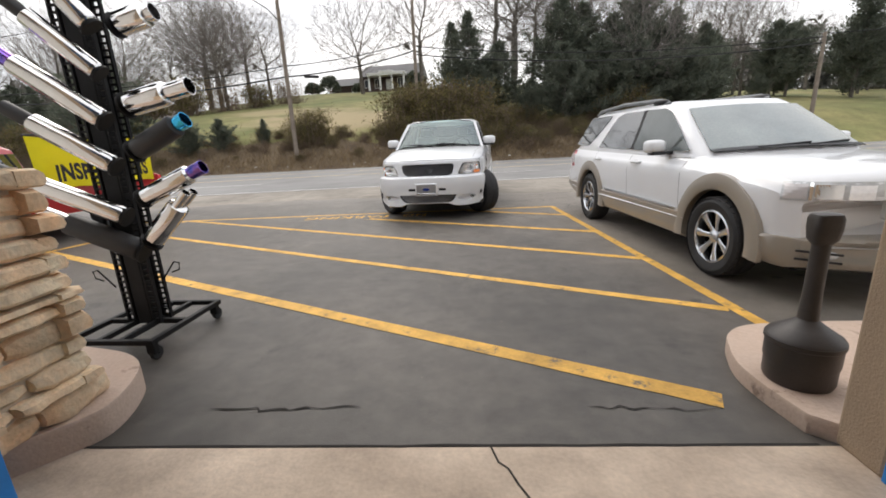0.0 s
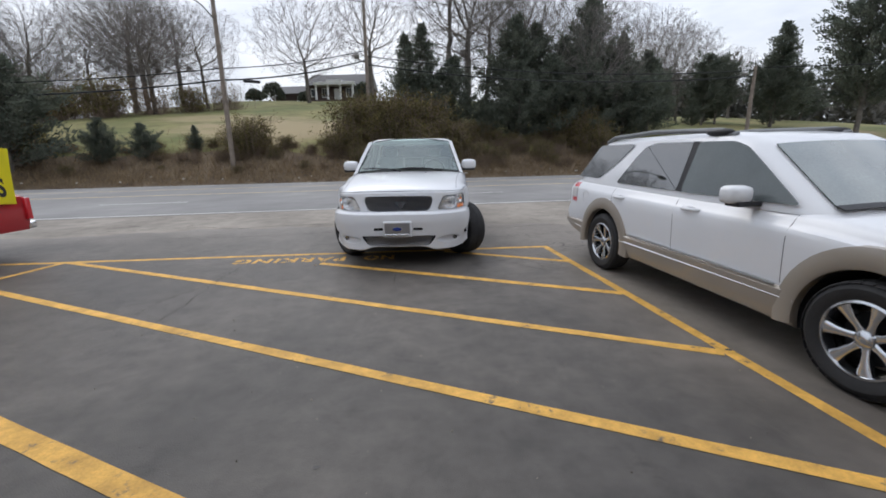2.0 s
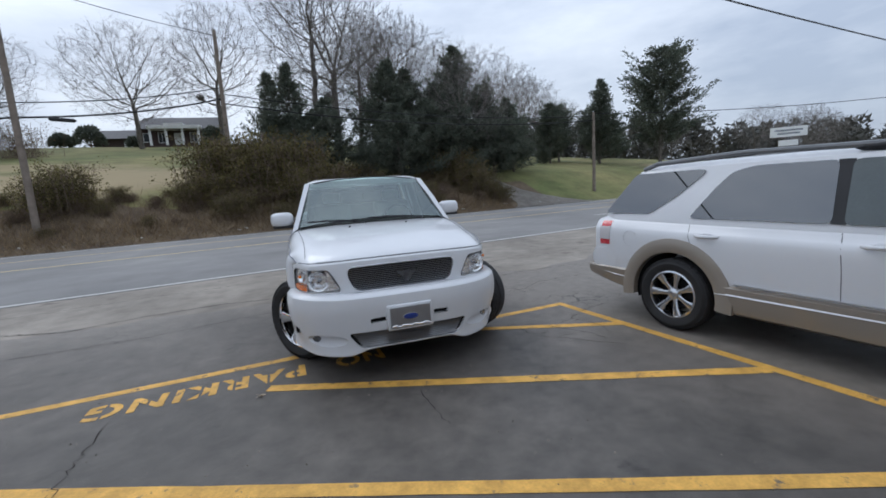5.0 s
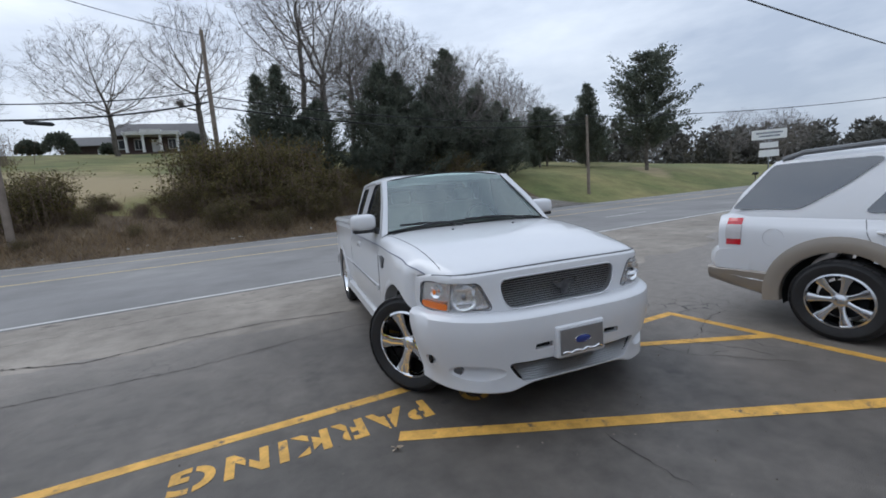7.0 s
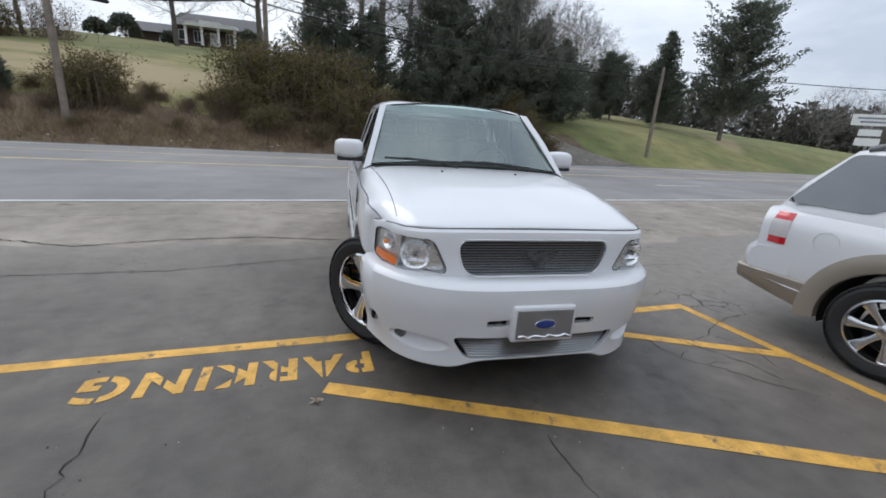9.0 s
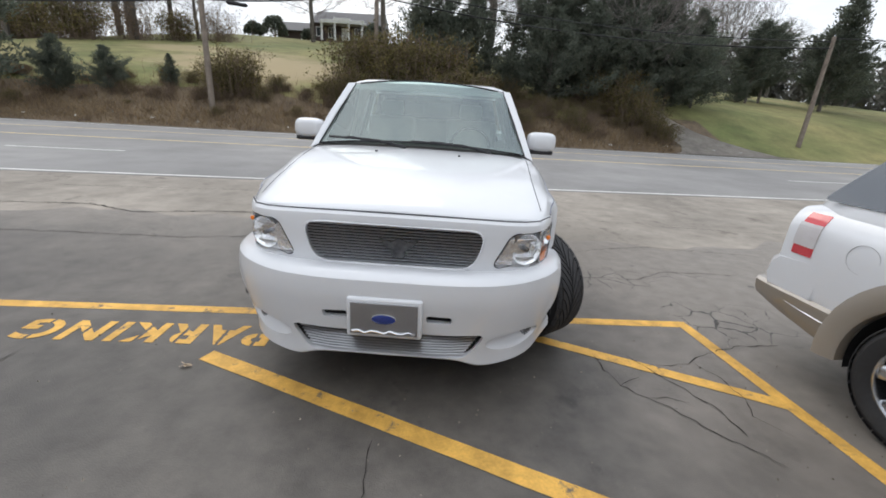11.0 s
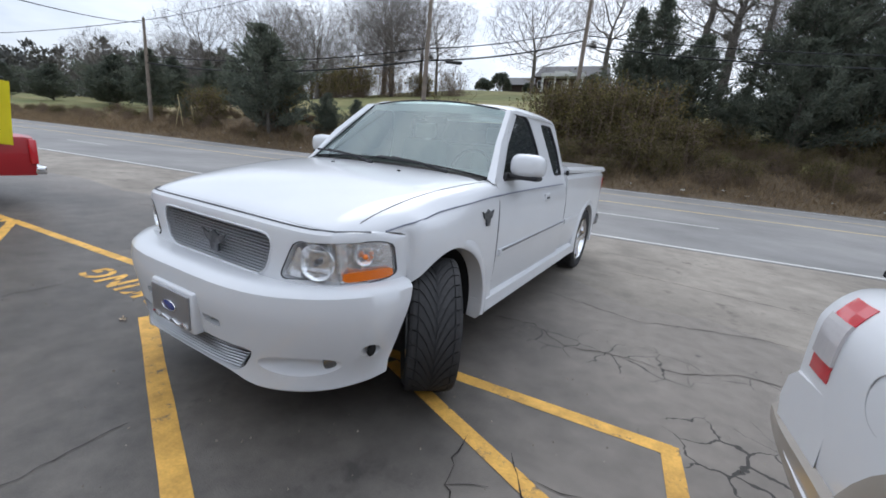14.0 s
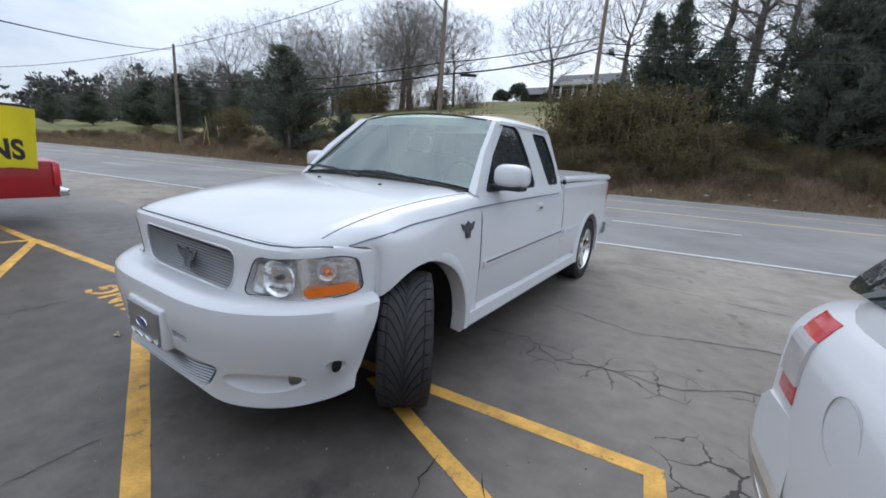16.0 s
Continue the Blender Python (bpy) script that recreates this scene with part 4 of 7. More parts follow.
def pane(corners, bulge, thick, nx=12, ny=6):
    """A curved pane between four corners (bottom left, bottom right, top right, top left), bulging along its normal in the middle of each row."""
    bl, br, tr, tl = [Vector(c) for c in corners]
    nrm = (br - bl).cross(tl - bl).normalized()
    bm = bmesh.new()
    lay = []
    for off in (0.0, -thick):
        g = []
        for j in range(ny + 1):
            v = j / ny
            a, b = bl.lerp(tl, v), br.lerp(tr, v)
            g.append([bm.verts.new(a.lerp(b, i / nx) + nrm * (off + bulge * (1 - (2 * i / nx - 1) ** 2))) for i in range(nx + 1)])
        lay.append(g)
    for n_, g in enumerate(lay):
        for j in range(ny):
            for i in range(nx):
                f = (g[j][i], g[j][i + 1], g[j + 1][i + 1], g[j + 1][i])
                bm.faces.new(f if n_ == 0 else f[::-1]).material_index = n_
    rim = lambda g: g[0] + [r[-1] for r in g[1:]] + g[-1][-2::-1] + [r[0] for r in g[-2:0:-1]]
    a, b = rim(lay[0]), rim(lay[1])
    for k in range(len(a)):
        bm.faces.new((a[k], b[k], b[(k + 1) % len(a)], a[(k + 1) % len(a)]))
    bmesh.ops.recalc_face_normals(bm, faces=bm.faces)
    return bm


ws = finish(part("windscreen", pane([(-0.868, 1.262, 1.262), (0.868, 1.262, 1.262), (0.695, 1.840, 1.772), (-0.695, 1.840, 1.772)], 0.07, 0.006), M_WSGLASS, truck, "clear curved windscreen reflecting the sky"), 60)
ws.data.materials.append(M_INNER)
rim_ = []
for a_, b_ in (((-0.868, 1.262, 1.262), (0.868, 1.262, 1.262)), ((0.695, 1.840, 1.772), (-0.695, 1.840, 1.772))):
    for k_ in range(13):
        rim_.append(Vector(a_).lerp(Vector(b_), k_ / 12) + Vector((0, -0.63, 0.77)) * (0.07 * (1 - (k_ / 6 - 1) ** 2) + 0.001))
part("windscreen_seal", tube(rim_ + rim_[:1], 0.007, 6, False), M_BLACK, ws)
ws.visible_shadow = False
part("back_glass", pane([(0.80, 3.05, 1.26), (-0.80, 3.05, 1.26), (-0.68, 2.985, 1.74), (0.68, 2.985, 1.74)], 0.01, 0.006), M_TINT, truck)
part("cowl", loft([[(x, 1.17 + a * 0.75, 1.252 - 0.022 * (abs(x) / 0.85) ** 2 + b) for a, b in ((0.0, 0.012), (0.10, 0.022), (0.16, 0.03), (0.16, -0.03), (0.0, -0.03))] for x in (-0.84, -0.6, -0.3, 0, 0.3, 0.6, 0.84)]), M_BLACK, truck)
for x0, x1 in ((-0.12, -0.76), (0.58, -0.08)):
    arm = part("wiper", tube([(x0, 1.17, 1.275), (x0 + (x1 - x0) * 0.35, 1.135, 1.318), (x0 + (x1 - x0) * 0.75, 1.155, 1.335)], [0.013, 0.010, 0.007], 6), M_BLACK, truck, "black wiper resting on the windscreen")
    part("wiper_blade", tube([(x0 + (x1 - x0) * 0.18, 1.145, 1.305), (x0 + (x1 - x0) * 0.6, 1.14, 1.325), (x1, 1.19, 1.325)], 0.010, 6), M_BLACK, arm)
# Cabin.
part("cabin_floor", box(-0.86, 0.86, 1.30, 3.02, 1.165, 1.178), M_DASH, truck)
finish(part("dashboard", loft([[(x, y, z) for y, z in ((1.33, 1.18), (1.36, 1.262), (1.60, 1.285), (1.68, 1.25), (1.70, 1.18))] for x in (-0.82, -0.3, 0.3, 0.82)]), M_DASH, truck), 30)
for s in (-1, 1):
    seat = finish(part("seat", box(s * 0.42 - 0.25, s * 0.42 + 0.25, 2.28, 2.44, 1.18, 1.50, 0.05, 3), M_INTERIOR, truck), 50)
    finish(part("headrest", box(s * 0.42 - 0.12, s * 0.42 + 0.12, 2.30, 2.40, 1.51, 1.66, 0.04, 3), M_INTERIOR, seat), 50)
finish(part("rear_bench", box(-0.75, 0.75, 2.80, 2.94, 1.18, 1.48, 0.04, 3), M_INTERIOR, truck), 50)
bm = bmesh.new()
add_lathe(bm, [(0.185 + 0.014 * math.cos(t), 0.014 * math.sin(t)) for t in [2 * math.pi * k / 8 for k in range(8)]], "y", (0, 0, 0), 28, True)
sw = finish(part("steering_wheel", bm, M_BLACK, truck), 60)
sw.matrix_local = pose(0.42, 1.83, 1.27, -25)
part("rear_view_mirror", box(-0.12, 0.12, 1.86, 1.885, 1.64, 1.70, 0.012), M_BLACK, truck)

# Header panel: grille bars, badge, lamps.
# Plate closing the grille pocket, coloured as the shade behind the bars.
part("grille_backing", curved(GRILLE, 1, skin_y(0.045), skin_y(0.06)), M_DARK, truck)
for k in range(13):
    z = 0.784 + k * 0.0161
    hw = next(u / 400 for u in range(200, 0, -1) if u / 400 < max(p[0] for p in GRILLE) and span(GRILLE, u / 400)[0] < z < span(GRILLE, u / 400)[1]) - 0.004
    bm = loft([[(x, -0.211 + nose(x) + a, z + b) for a, b in ((0.003, -0.003), (0.0, -0.001), (0.0, 0.001), (0.003, 0.003), (0.020, 0.003), (0.020, -0.003))] for x in [hw * (i / 4 - 1) for i in range(9)]])
    part("grille_bar", bm, M_BAR, truck)
bm = prism([(-0.125, 0.055), (-0.05, 0.03), (0.0, 0.06), (0.05, 0.03), (0.125, 0.055), (0.085, 0.0), (0.045, -0.02), (0.035, -0.07), (-0.035, -0.07), (-0.045, -0.02), (-0.085, 0.0)], lambda u, v, w: (0.03 + u * 0.84, -0.217 - w, 0.878 + v * 0.84), 0.008)
part("wing_badge", bm, M_BADGE, truck, "grey winged metal badge on the grille")
AMBER = rounded([(0.811, 0.800), (0.807, 0.845), (0.902, 0.850), (0.905, 0.800)], 0.012, 3)
for s in (-1, 1):
    hl = part("headlamp", curved(HL, s, skin_y(0.055), skin_y(0.072)), M_BEZEL, truck, "clear headlamp with amber reflector")
    # Main bowl: a deep chromed dish behind a ring, with its bulb shield.
    bm = bmesh.new()
    add_lathe(bm, [(0.010, 0.052), (0.030, 0.048), (0.052, 0.038), (0.070, 0.020), (0.080, 0.0), (0.086, -0.004), (0.088, 0.006)], "y", (0, 0, 0), 36, False, False)
    bowl = finish(part("reflector", bm, M_BOWL, hl, "chromed lamp bowl"), 40)
    bowl.matrix_local = pose(s * 0.712, -0.150, 0.890, 0, 0, s * 16)
    part("bulb_shield", lathe([(0.0, -0.012), (0.014, -0.008), (0.016, 0.03)], "y", (0, 0, 0), 16), M_GREYCH, bowl)
    for dz in (-0.048, 0.052):
        part("reflector_step", box(-0.055, 0.055, 0.004, 0.03, dz - 0.006, dz + 0.006, 0.003), M_CHROME, bowl)
    wing = [(0.545, 0.806), (0.622, 0.955), (0.640, 0.950), (0.618, 0.86), (0.640, 0.806)]
    part("inner_bezel", curved(wing, s, skin_y(0.020), skin_y(0.052), 10), M_BEZEL, hl)
    bm = bmesh.new()
    add_lathe(bm, [(0.006, 0.03), (0.026, 0.022), (0.040, 0.004), (0.045, 0.0), (0.046, 0.008)], "y", (0, 0, 0), 24, False, False)
    tb = finish(part("turn_reflector", bm, M_BOWL, hl), 50)
    tb.matrix_local = pose(s * 0.853, 0.015, 0.920, 0, 0, s * 58)
    part("turn_bulb", ball((s * 0.860, 0.012, 0.920), (0.014, 0.014, 0.014), 12), M_AMBER, hl)
    part("amber_reflector", curved(AMBER, s, skin_y(0.006), skin_y(0.016), 12), M_AMBER, hl)
    part("lamp_divider", curved([(0.800, 0.792), (0.787, 0.985), (0.794, 0.985), (0.807, 0.792)], s, skin_y(0.006), skin_y(0.055), 8), M_BEZEL, hl)
    lens = finish(part("lens", curved(HL, s, skin_y(0.001), skin_y(0.005)), M_LENS, hl), 50)
    lens.data.materials.append(M_LENSIN)
    lens.visible_shadow = False
    rim_pts = [(s * u, -0.215 + nose(u), v) for u, v in HL] + [(s * HL[0][0], -0.215 + nose(HL[0][0]), HL[0][1])]
    part("lamp_seal", tube(rim_pts, 0.0032, 5, False), M_BLACK, hl)
gp = [(u, -0.215 + nose(u), v) for u, v in GRILLE]
part("grille_rim", tube(gp + gp[:1], 0.006, 5, False), M_WHITE, truck)
bpy.context.view_layer.update()


def drape(ob, pts, way):
    """Points laid on a mesh along a direction."""
    out = []
    for p in pts:
        hit, place, _, _ = ob.ray_cast(Vector(p) - Vector(way) * 2, Vector(way))
        if hit:
            out.append(place)
    return out


for pts in ([(0.86 * (k / 10 - 1), -0.19 + nose(0.86 * (k / 10 - 1)), 1.05 - 0.014 * abs(k / 10 - 1) ** 3) for k in range(21)],):
    part("hood_gap", strip(pts, (0, -1, 0.6), 0.008, 0.001, 0.001), M_SEAM, truck)
for s in (-1, 1):
    seam = drape(front, [(s * x, y, 1.2) for x, y, _ in spline([(0.80, 0.03, 0), (0.80, 0.2, 0), (0.81, 0.5, 0), (0.84, 0.85, 0), (0.87, 1.2, 0)], 6)], (0, 0, -1))
    part("hood_gap", strip(seam, (s * 0.3, 0, 1), 0.005, 0.0, 0.0015), M_SEAM, truck)

# Front bumper with its air dam.
PLAN = spline([(0.0, -0.40, 0), (0.35, -0.392, 0), (0.60, -0.335, 0), (0.79, -0.21, 0), (0.91, -0.06, 0), (0.968, 0.09, 0), (0.985, 0.235, 0)], 5)
LIP = spline([(0.0, -0.362, 0.305), (0.34, -0.360, 0.305), (0.50, -0.318, 0.255), (0.665, -0.240, 0.25), (0.79, -0.122, 0.25), (0.877, 0.02, 0.262), (0.945, 0.10, 0.305)], 5)
rows = []
for i in range(-(len(PLAN) - 1), len(PLAN)):
    p, q = PLAN[abs(i)], LIP[abs(i)]
    a, b = PLAN[max(abs(i) - 1, 0)], PLAN[min(abs(i) + 1, len(PLAN) - 1)]
    t = (b - a).normalized()
    n_ = Vector((t.y, -t.x, 0))
    if i < 0:
        p, q, n_ = Vector((-p.x, p.y, 0)), Vector((-q.x, q.y, q.z)), Vector((-n_.x, n_.y, 0))
    back = 0.33 * smooth_step(0.9, 0.985, abs(p.x))
    row = [p + n_ * d + Vector((0, -back * (0.757 - z), z)) for d, z in ((-0.19, 0.765), (-0.08, 0.785), (-0.022, 0.778), (0.006, 0.752), (0.014, 0.69), (0.010, 0.62), (-0.004, 0.545))]
    top, flat = row[-1], Vector((q.x, q.y, 0))
    for share, z in ((0.22, 0.48), (0.50, 0.41), (0.78, 0.345)):
        e = top.lerp(q, share)
        row.append(Vector((e.x, e.y, q.z + (0.545 - q.z) * (z - 0.25) / 0.295)))
    row += [q + n_ * 0.012 + Vector((0, 0, 0.035)), q + n_ * 0.012 + Vector((0, 0, 0.012)), q, q - n_ * 0.10 + Vector((0, 0, 0.008)), q - n_ * 0.15 + Vector((0, 0, 0.06))]
    rows.append(row)
bumper = part("front_bumper", loft(rows), M_WHITE, truck)
LOWER = rounded([(-0.525, 0.462), (0.525, 0.462), (0.43, 0.322), (-0.43, 0.322)], 0.055, 4)
cutters = [prism(LOWER, lambda u, v, w: (u, -0.7 + 0.41 * w, v), 1)]
for s in (-1, 1):
    scoop = ball((0, 0, 0), (0.235, 0.088, 0.056), 28)
    for v in scoop.verts:
        v.co = Matrix.Rotation(s * radians(39), 3, "Z") @ v.co + Vector((s * 0.70, -0.258, 0.392))
    cutters += [scoop,
                prism(rounded([(s * 0.205, 0.535), (s * 0.205, 0.578), (s * 0.335, 0.572), (s * 0.335, 0.532)], 0.015, 3), lambda u, v, w: (u, -0.7 + 0.37 * w, v), 1),
                ball((s * 0.945, -0.02, 0.455), (0.045, 0.075, 0.045))]
cut(bumper, cutters)
finish(bumper, 38)
part("air_dam_backing", prism(LOWER, lambda u, v, w: (u, -0.318 + 0.01 * w, v), 1), M_DARK, bumper)
for k in range(8):
    z = 0.340 + k * 0.0158
    hw = 0.425 + (z - 0.322) * 0.66 - 0.022
    part("grille_bar", loft([[(x, -0.372 + 0.055 * (x / 0.5) ** 4 + a, z + b) for a, b in ((0.003, -0.0035), (0.0, -0.001), (0.0, 0.001), (0.003, 0.0035), (0.022, 0.0035), (0.022, -0.0035))] for x in [hw * (i / 4 - 1) for i in range(9)]]), M_BAR, bumper)
for s in (-1, 1):
    part("slot_backing", box(s * 0.27 - 0.062, s * 0.27 + 0.062, -0.36, -0.338, 0.538, 0.574), M_DARK, bumper)
    bm = bmesh.new()
    add_lathe(bm, [(0.0, -0.01), (0.038, -0.005), (0.046, 0.02), (0.046, 0.06)], "y", (0, 0, 0), 24)
    fog = finish(part("fog_lamp", bm, M_GREYCH, bumper, "small round fog lamp"), 40)
    fog.matrix_local = pose(s * 0.785, -0.112, 0.390, 0, 0, s * 42)
    part("brake_duct", ball((s * 0.925, 0.012, 0.462), (0.014, 0.030, 0.034), 12), M_DARK, bumper)
    part("tow_cover", ball((-0.10, -0.385, 0.47), (0.018, 0.012, 0.018), 10), M_GREYCH, bumper) if s < 0 else None
finish(part("plate_housing", box(-0.20, 0.186, -0.432, -0.36, 0.452, 0.668, 0.014, 3), M_WHITE, bumper), 40)
plate = part("number_plate", box(-0.178, 0.164, -0.442, -0.43, 0.474, 0.648, 0.004), M_PLATE, truck, "stamped metal show plate with a blue oval")
bm = ball((-0.007, -0.444, 0.565), (0.062, 0.008, 0.026), 24)
part("plate_oval", bm, M_BLUE, plate, "plain blue oval")
bm = bmesh.new()
add_lathe(bm, [(1 + 0.06 * math.cos(t), 0.06 * math.sin(t)) for t in [2 * math.pi * k / 6 for k in range(6)]], "y", (0, 0, 0), 32, True)
for v in bm.verts:
    v.co = Vector((-0.007 + v.co.x * 0.062, -0.446 + v.co.y * 0.05, 0.565 + v.co.z * 0.027))
part("oval_rim", bm, M_CHROME, plate)
part("plate_flourish", tube([(-0.168 + 0.0322 * k, -0.444, 0.492 + 0.008 * math.sin(k * 2.3)) for k in range(11)], 0.006, 6), M_CHROME, plate)
# Rear end.
for s in (-1, 1):
    finish(part("tail_lamp", box(s * 0.925 - 0.03, s * 0.925 + 0.03, 5.12, 5.175, 0.85, 1.2, 0.01), M_REDLENS, truck), 40)
finish(part("tailgate", box(-0.80, 0.80, 5.15, 5.19, 0.62, 1.28, 0.012), M_WHITE, truck), 40)
finish(part("rear_bumper", box(-0.97, 0.97, 5.12, 5.30, 0.48, 0.64, 0.03, 3), M_GREYCH, truck), 40)
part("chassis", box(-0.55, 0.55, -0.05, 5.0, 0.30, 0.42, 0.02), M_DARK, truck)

# ---- white sport utility with tan cladding ----
suv = thing("suv", pose(4.154, -3.355, 0, 0, 0, 9.5), "white family SUV with tan lower cladding and roof rails, parked", "car")


def snose(x, k=0.34):
    return k * (min(1.0, abs(x) / 0.92)) ** 3


def suv_side(z):
    return 0.865 - (z - 1.10) * 0.36


M_SUVRIM = mat("polished_dark_alloy", (0.60, 0.61, 0.63), rough=0.22, metal=1.0, var=0.08)
rows = []
for y, k, zc, ze, xs, zl in ((-0.93, 1, 0.80, 0.79, 0.80, 0.45), (-0.92, 1, 0.92, 0.90, 0.89, 0.45), (-0.80, 0.9, 0.99, 0.95, 0.92, 0.45), (-0.4, 0.5, 1.045, 1.0, 0.945, 0.45), (0.1, 0.15, 1.08, 1.05, 0.95, 0.45),
                             (0.6, 0, 1.105, 1.09, 0.945, 0.45), (1.5, 0, 1.125, 1.11, 0.945, 0.45), (2.6, 0, 1.14, 1.13, 0.95, 0.45), (3.5, 0, 1.16, 1.15, 0.938, 0.45), (3.93, -0.10, 1.165, 1.155, 0.93, 0.5), (4.15, -0.26, 1.13, 1.12, 0.915, 0.55)):
    prof = ((0, zc), (0.45, zc - 0.004), (0.74, ze), (0.84, ze - 0.03), (min(0.90, xs), ze - 0.10), (xs, (ze + 0.72) / 2 + 0.02), (xs, 0.66), (xs - 0.012, 0.52), (xs - 0.02, zl), (0.4, zl), (0, zl))
    rows.append([(min(x, xs), y + k * snose(min(x, xs)), z) for x, z in prof])
body = part("body", loft([mirrored(r) for r in skin(rows, 2, 3)]), M_WHITE, suv, "white painted body")
ARCH = [drum(-1.3, 1.3, 0.03, 0.37, 0.44, 60), drum(-1.3, 1.3, 3.07, 0.37, 0.44, 60)]
cut(body, ARCH)
finish(body, 32)
CLAD = ((-0.965, 1, 0.80, 0.34, 0.50), (-0.93, 1, 0.925, 0.28, 0.52), (-0.56, 0.25, 0.955, 0.28, 0.525), (-0.43, 0, 0.958, 0.28, 0.53)), \
    ((0.465, 0, 0.962, 0.25, 0.54), (1.5, 0, 0.958, 0.26, 0.545), (2.635, 0, 0.962, 0.27, 0.55)), ((3.505, 0, 0.955, 0.29, 0.565), (3.75, -0.02, 0.948, 0.33, 0.57), (4.02, -0.10, 0.945, 0.38, 0.575), (4.26, -0.26, 0.915, 0.42, 0.575))
for name, run in zip(("front_cladding", "sill_cladding", "rear_cladding"), CLAD):
    rows = []
    for y, k, xs, z0, z1 in run:
        prof = ((0, z1), (0.5, z1), (xs - 0.02, z1), (xs + 0.004, z1 - 0.02), (xs - 0.004, (z0 + z1) / 2), (xs - 0.04, z0 + 0.03), (xs - 0.09, z0), (0.4, z0), (0, z0))
        rows.append([(x, y + k * snose(min(x, xs)), z) for x, z in prof])
    finish(part(name, loft([mirrored(r) for r in skin(rows, 3, 1)]), M_TANPAINT, suv, "tan lower body cladding"), 32)
for s in (-1, 1):
    for yc in (0.03, 3.07):
        secs = []
        for k in range(25):
            t = math.pi * (k / 24 * 1.10 - 0.05)
            d = Vector((0, math.cos(t), math.sin(t)))
            b = Vector((s * 0.945, yc, 0.37))
            secs.append([b + d * a + Vector((s * o, 0, 0)) for a, o in ((0.436, -0.05), (0.434, 0.014), (0.45, 0.024), (0.53, 0.022), (0.575, 0.008), (0.582, -0.03))])
        finish(part("arch_flare", loft(secs), M_TANPAINT, suv, "tan wheel arch trim"), 50)
        bm = bmesh.new()
        add_loft(bm, [[(s * x, yc + 0.428 * math.cos(t), 0.37 + 0.428 * math.sin(t)) for t in [math.pi * (k / 30 * 1.16 - 0.08) for k in range(31)]] for x in (0.4, 0.90)], closed=False)
        part("arch_liner", bm, M_DARK, suv)
        wheel(suv, (s * 0.84, yc, 0.368), s, 0, 0.368, 0.235, 0.242, 7, 0.05, True, M_SUVRIM)

# Greenhouse by levels.
secs = []
for z, y0, y1, xf, xr in ((1.06, 0.36, 4.12, 0.86, 0.87), (1.13, 0.46, 4.09, 0.855, 0.86), (1.35, 0.79, 3.98, 0.775, 0.78), (1.56, 1.10, 3.80, 0.70, 0.70), (1.64, 1.27, 3.73, 0.655, 0.66), (1.685, 1.62, 3.58, 0.56, 0.58), (1.70, 1.95, 3.3, 0.40, 0.42)):
    out = rounded([(-xf * 0.86, y0), (xf * 0.86, y0), (xf, y0 + 0.25), (xr, y1 - 0.22), (xr * 0.86, y1), (-xr * 0.86, y1), (-xr, y1 - 0.22), (-xf, y0 + 0.25)], 0.12, 3)
    secs.append([(x, y, z) for x, y in out])
finish(part("roof", loft(secs), M_WHITE, suv), 30)


def patch(ob, s, y0, y1, z0, z1, off, n=8):
    """A thin curved plate lying on the side of a body."""
    bm = bmesh.new()
    lay = []
    for d in (off, off - 0.012):
        g = []
        for i in range(n + 1):
            row = []
            for j in range(n + 1):
                y, z = y0 + (y1 - y0) * i / n, z0 + (z1 - z0) * j / n
                hit, p, nm, _ = ob.ray_cast(Vector((s * 2, y, z)), Vector((-s, 0, 0)))
                row.append(bm.verts.new((p + nm * d) if hit else Vector((s * 0.8, y, z))))
            g.append(row)
        lay.append(g)
    for g in lay:
        for i in range(n):
            for j in range(n):
                bm.faces.new((g[i][j], g[i + 1][j], g[i + 1][j + 1], g[i][j + 1]))
    ring = lambda g: g[0][:] + [r[-1] for r in g[1:]] + g[-1][-2::-1] + [r[0] for r in g[-2:0:-1]]
    a, b = ring(lay[0]), ring(lay[1])
    for k in range(len(a)):
        bm.faces.new((a[k], b[k], b[(k + 1) % len(a)], a[(k + 1) % len(a)]))
    bmesh.ops.recalc_face_normals(bm, faces=bm.faces)
    return bm


def wrap(s, a0, a1, span, off, n=10):
    """A thin plate round the front corner of the body: along the corner from a0 to a1, between the heights that span gives."""
    out, along = Vector((s, -1, 0)).normalized(), Vector((s, 1, 0)).normalized()
    bm = bmesh.new()
    lay = []
    for d in (off, off - 0.02):
        g = []
        for i in range(n + 1):
            a = a0 + (a1 - a0) * i / n
            z0, z1 = span(a)
            row = []
            for j in range(6):
                o = Vector((s * 0.70, -0.75, z0 + (z1 - z0) * j / 5)) + along * a
                hit, p, nm, _ = body.ray_cast(o + out * 2, -out)
                row.append(bm.verts.new((p if hit else o) + out * d))
            g.append(row)
        lay.append(g)
    for g in lay:
        for i in range(n):
            for j in range(5):
                bm.faces.new((g[i][j], g[i + 1][j], g[i + 1][j + 1], g[i][j + 1]))
    ring = lambda g: g[0][:] + [r[-1] for r in g[1:]] + g[-1][-2::-1] + [r[0] for r in g[-2:0:-1]]
    a, b = ring(lay[0]), ring(lay[1])
    for k in range(len(a)):
        bm.faces.new((a[k], b[k], b[(k + 1) % len(a)], a[(k + 1) % len(a)]))
    bmesh.ops.recalc_face_normals(bm, faces=bm.faces)
    return bm


M_HEADCLEAR = mat("clear_headlamp", (0.46, 0.47, 0.48), rough=0.12, var=0.2, scale=14, coat=1.0)
M_RAIL = mat("grey_roof_rail", (0.16, 0.165, 0.17), rough=0.4, var=0.1)
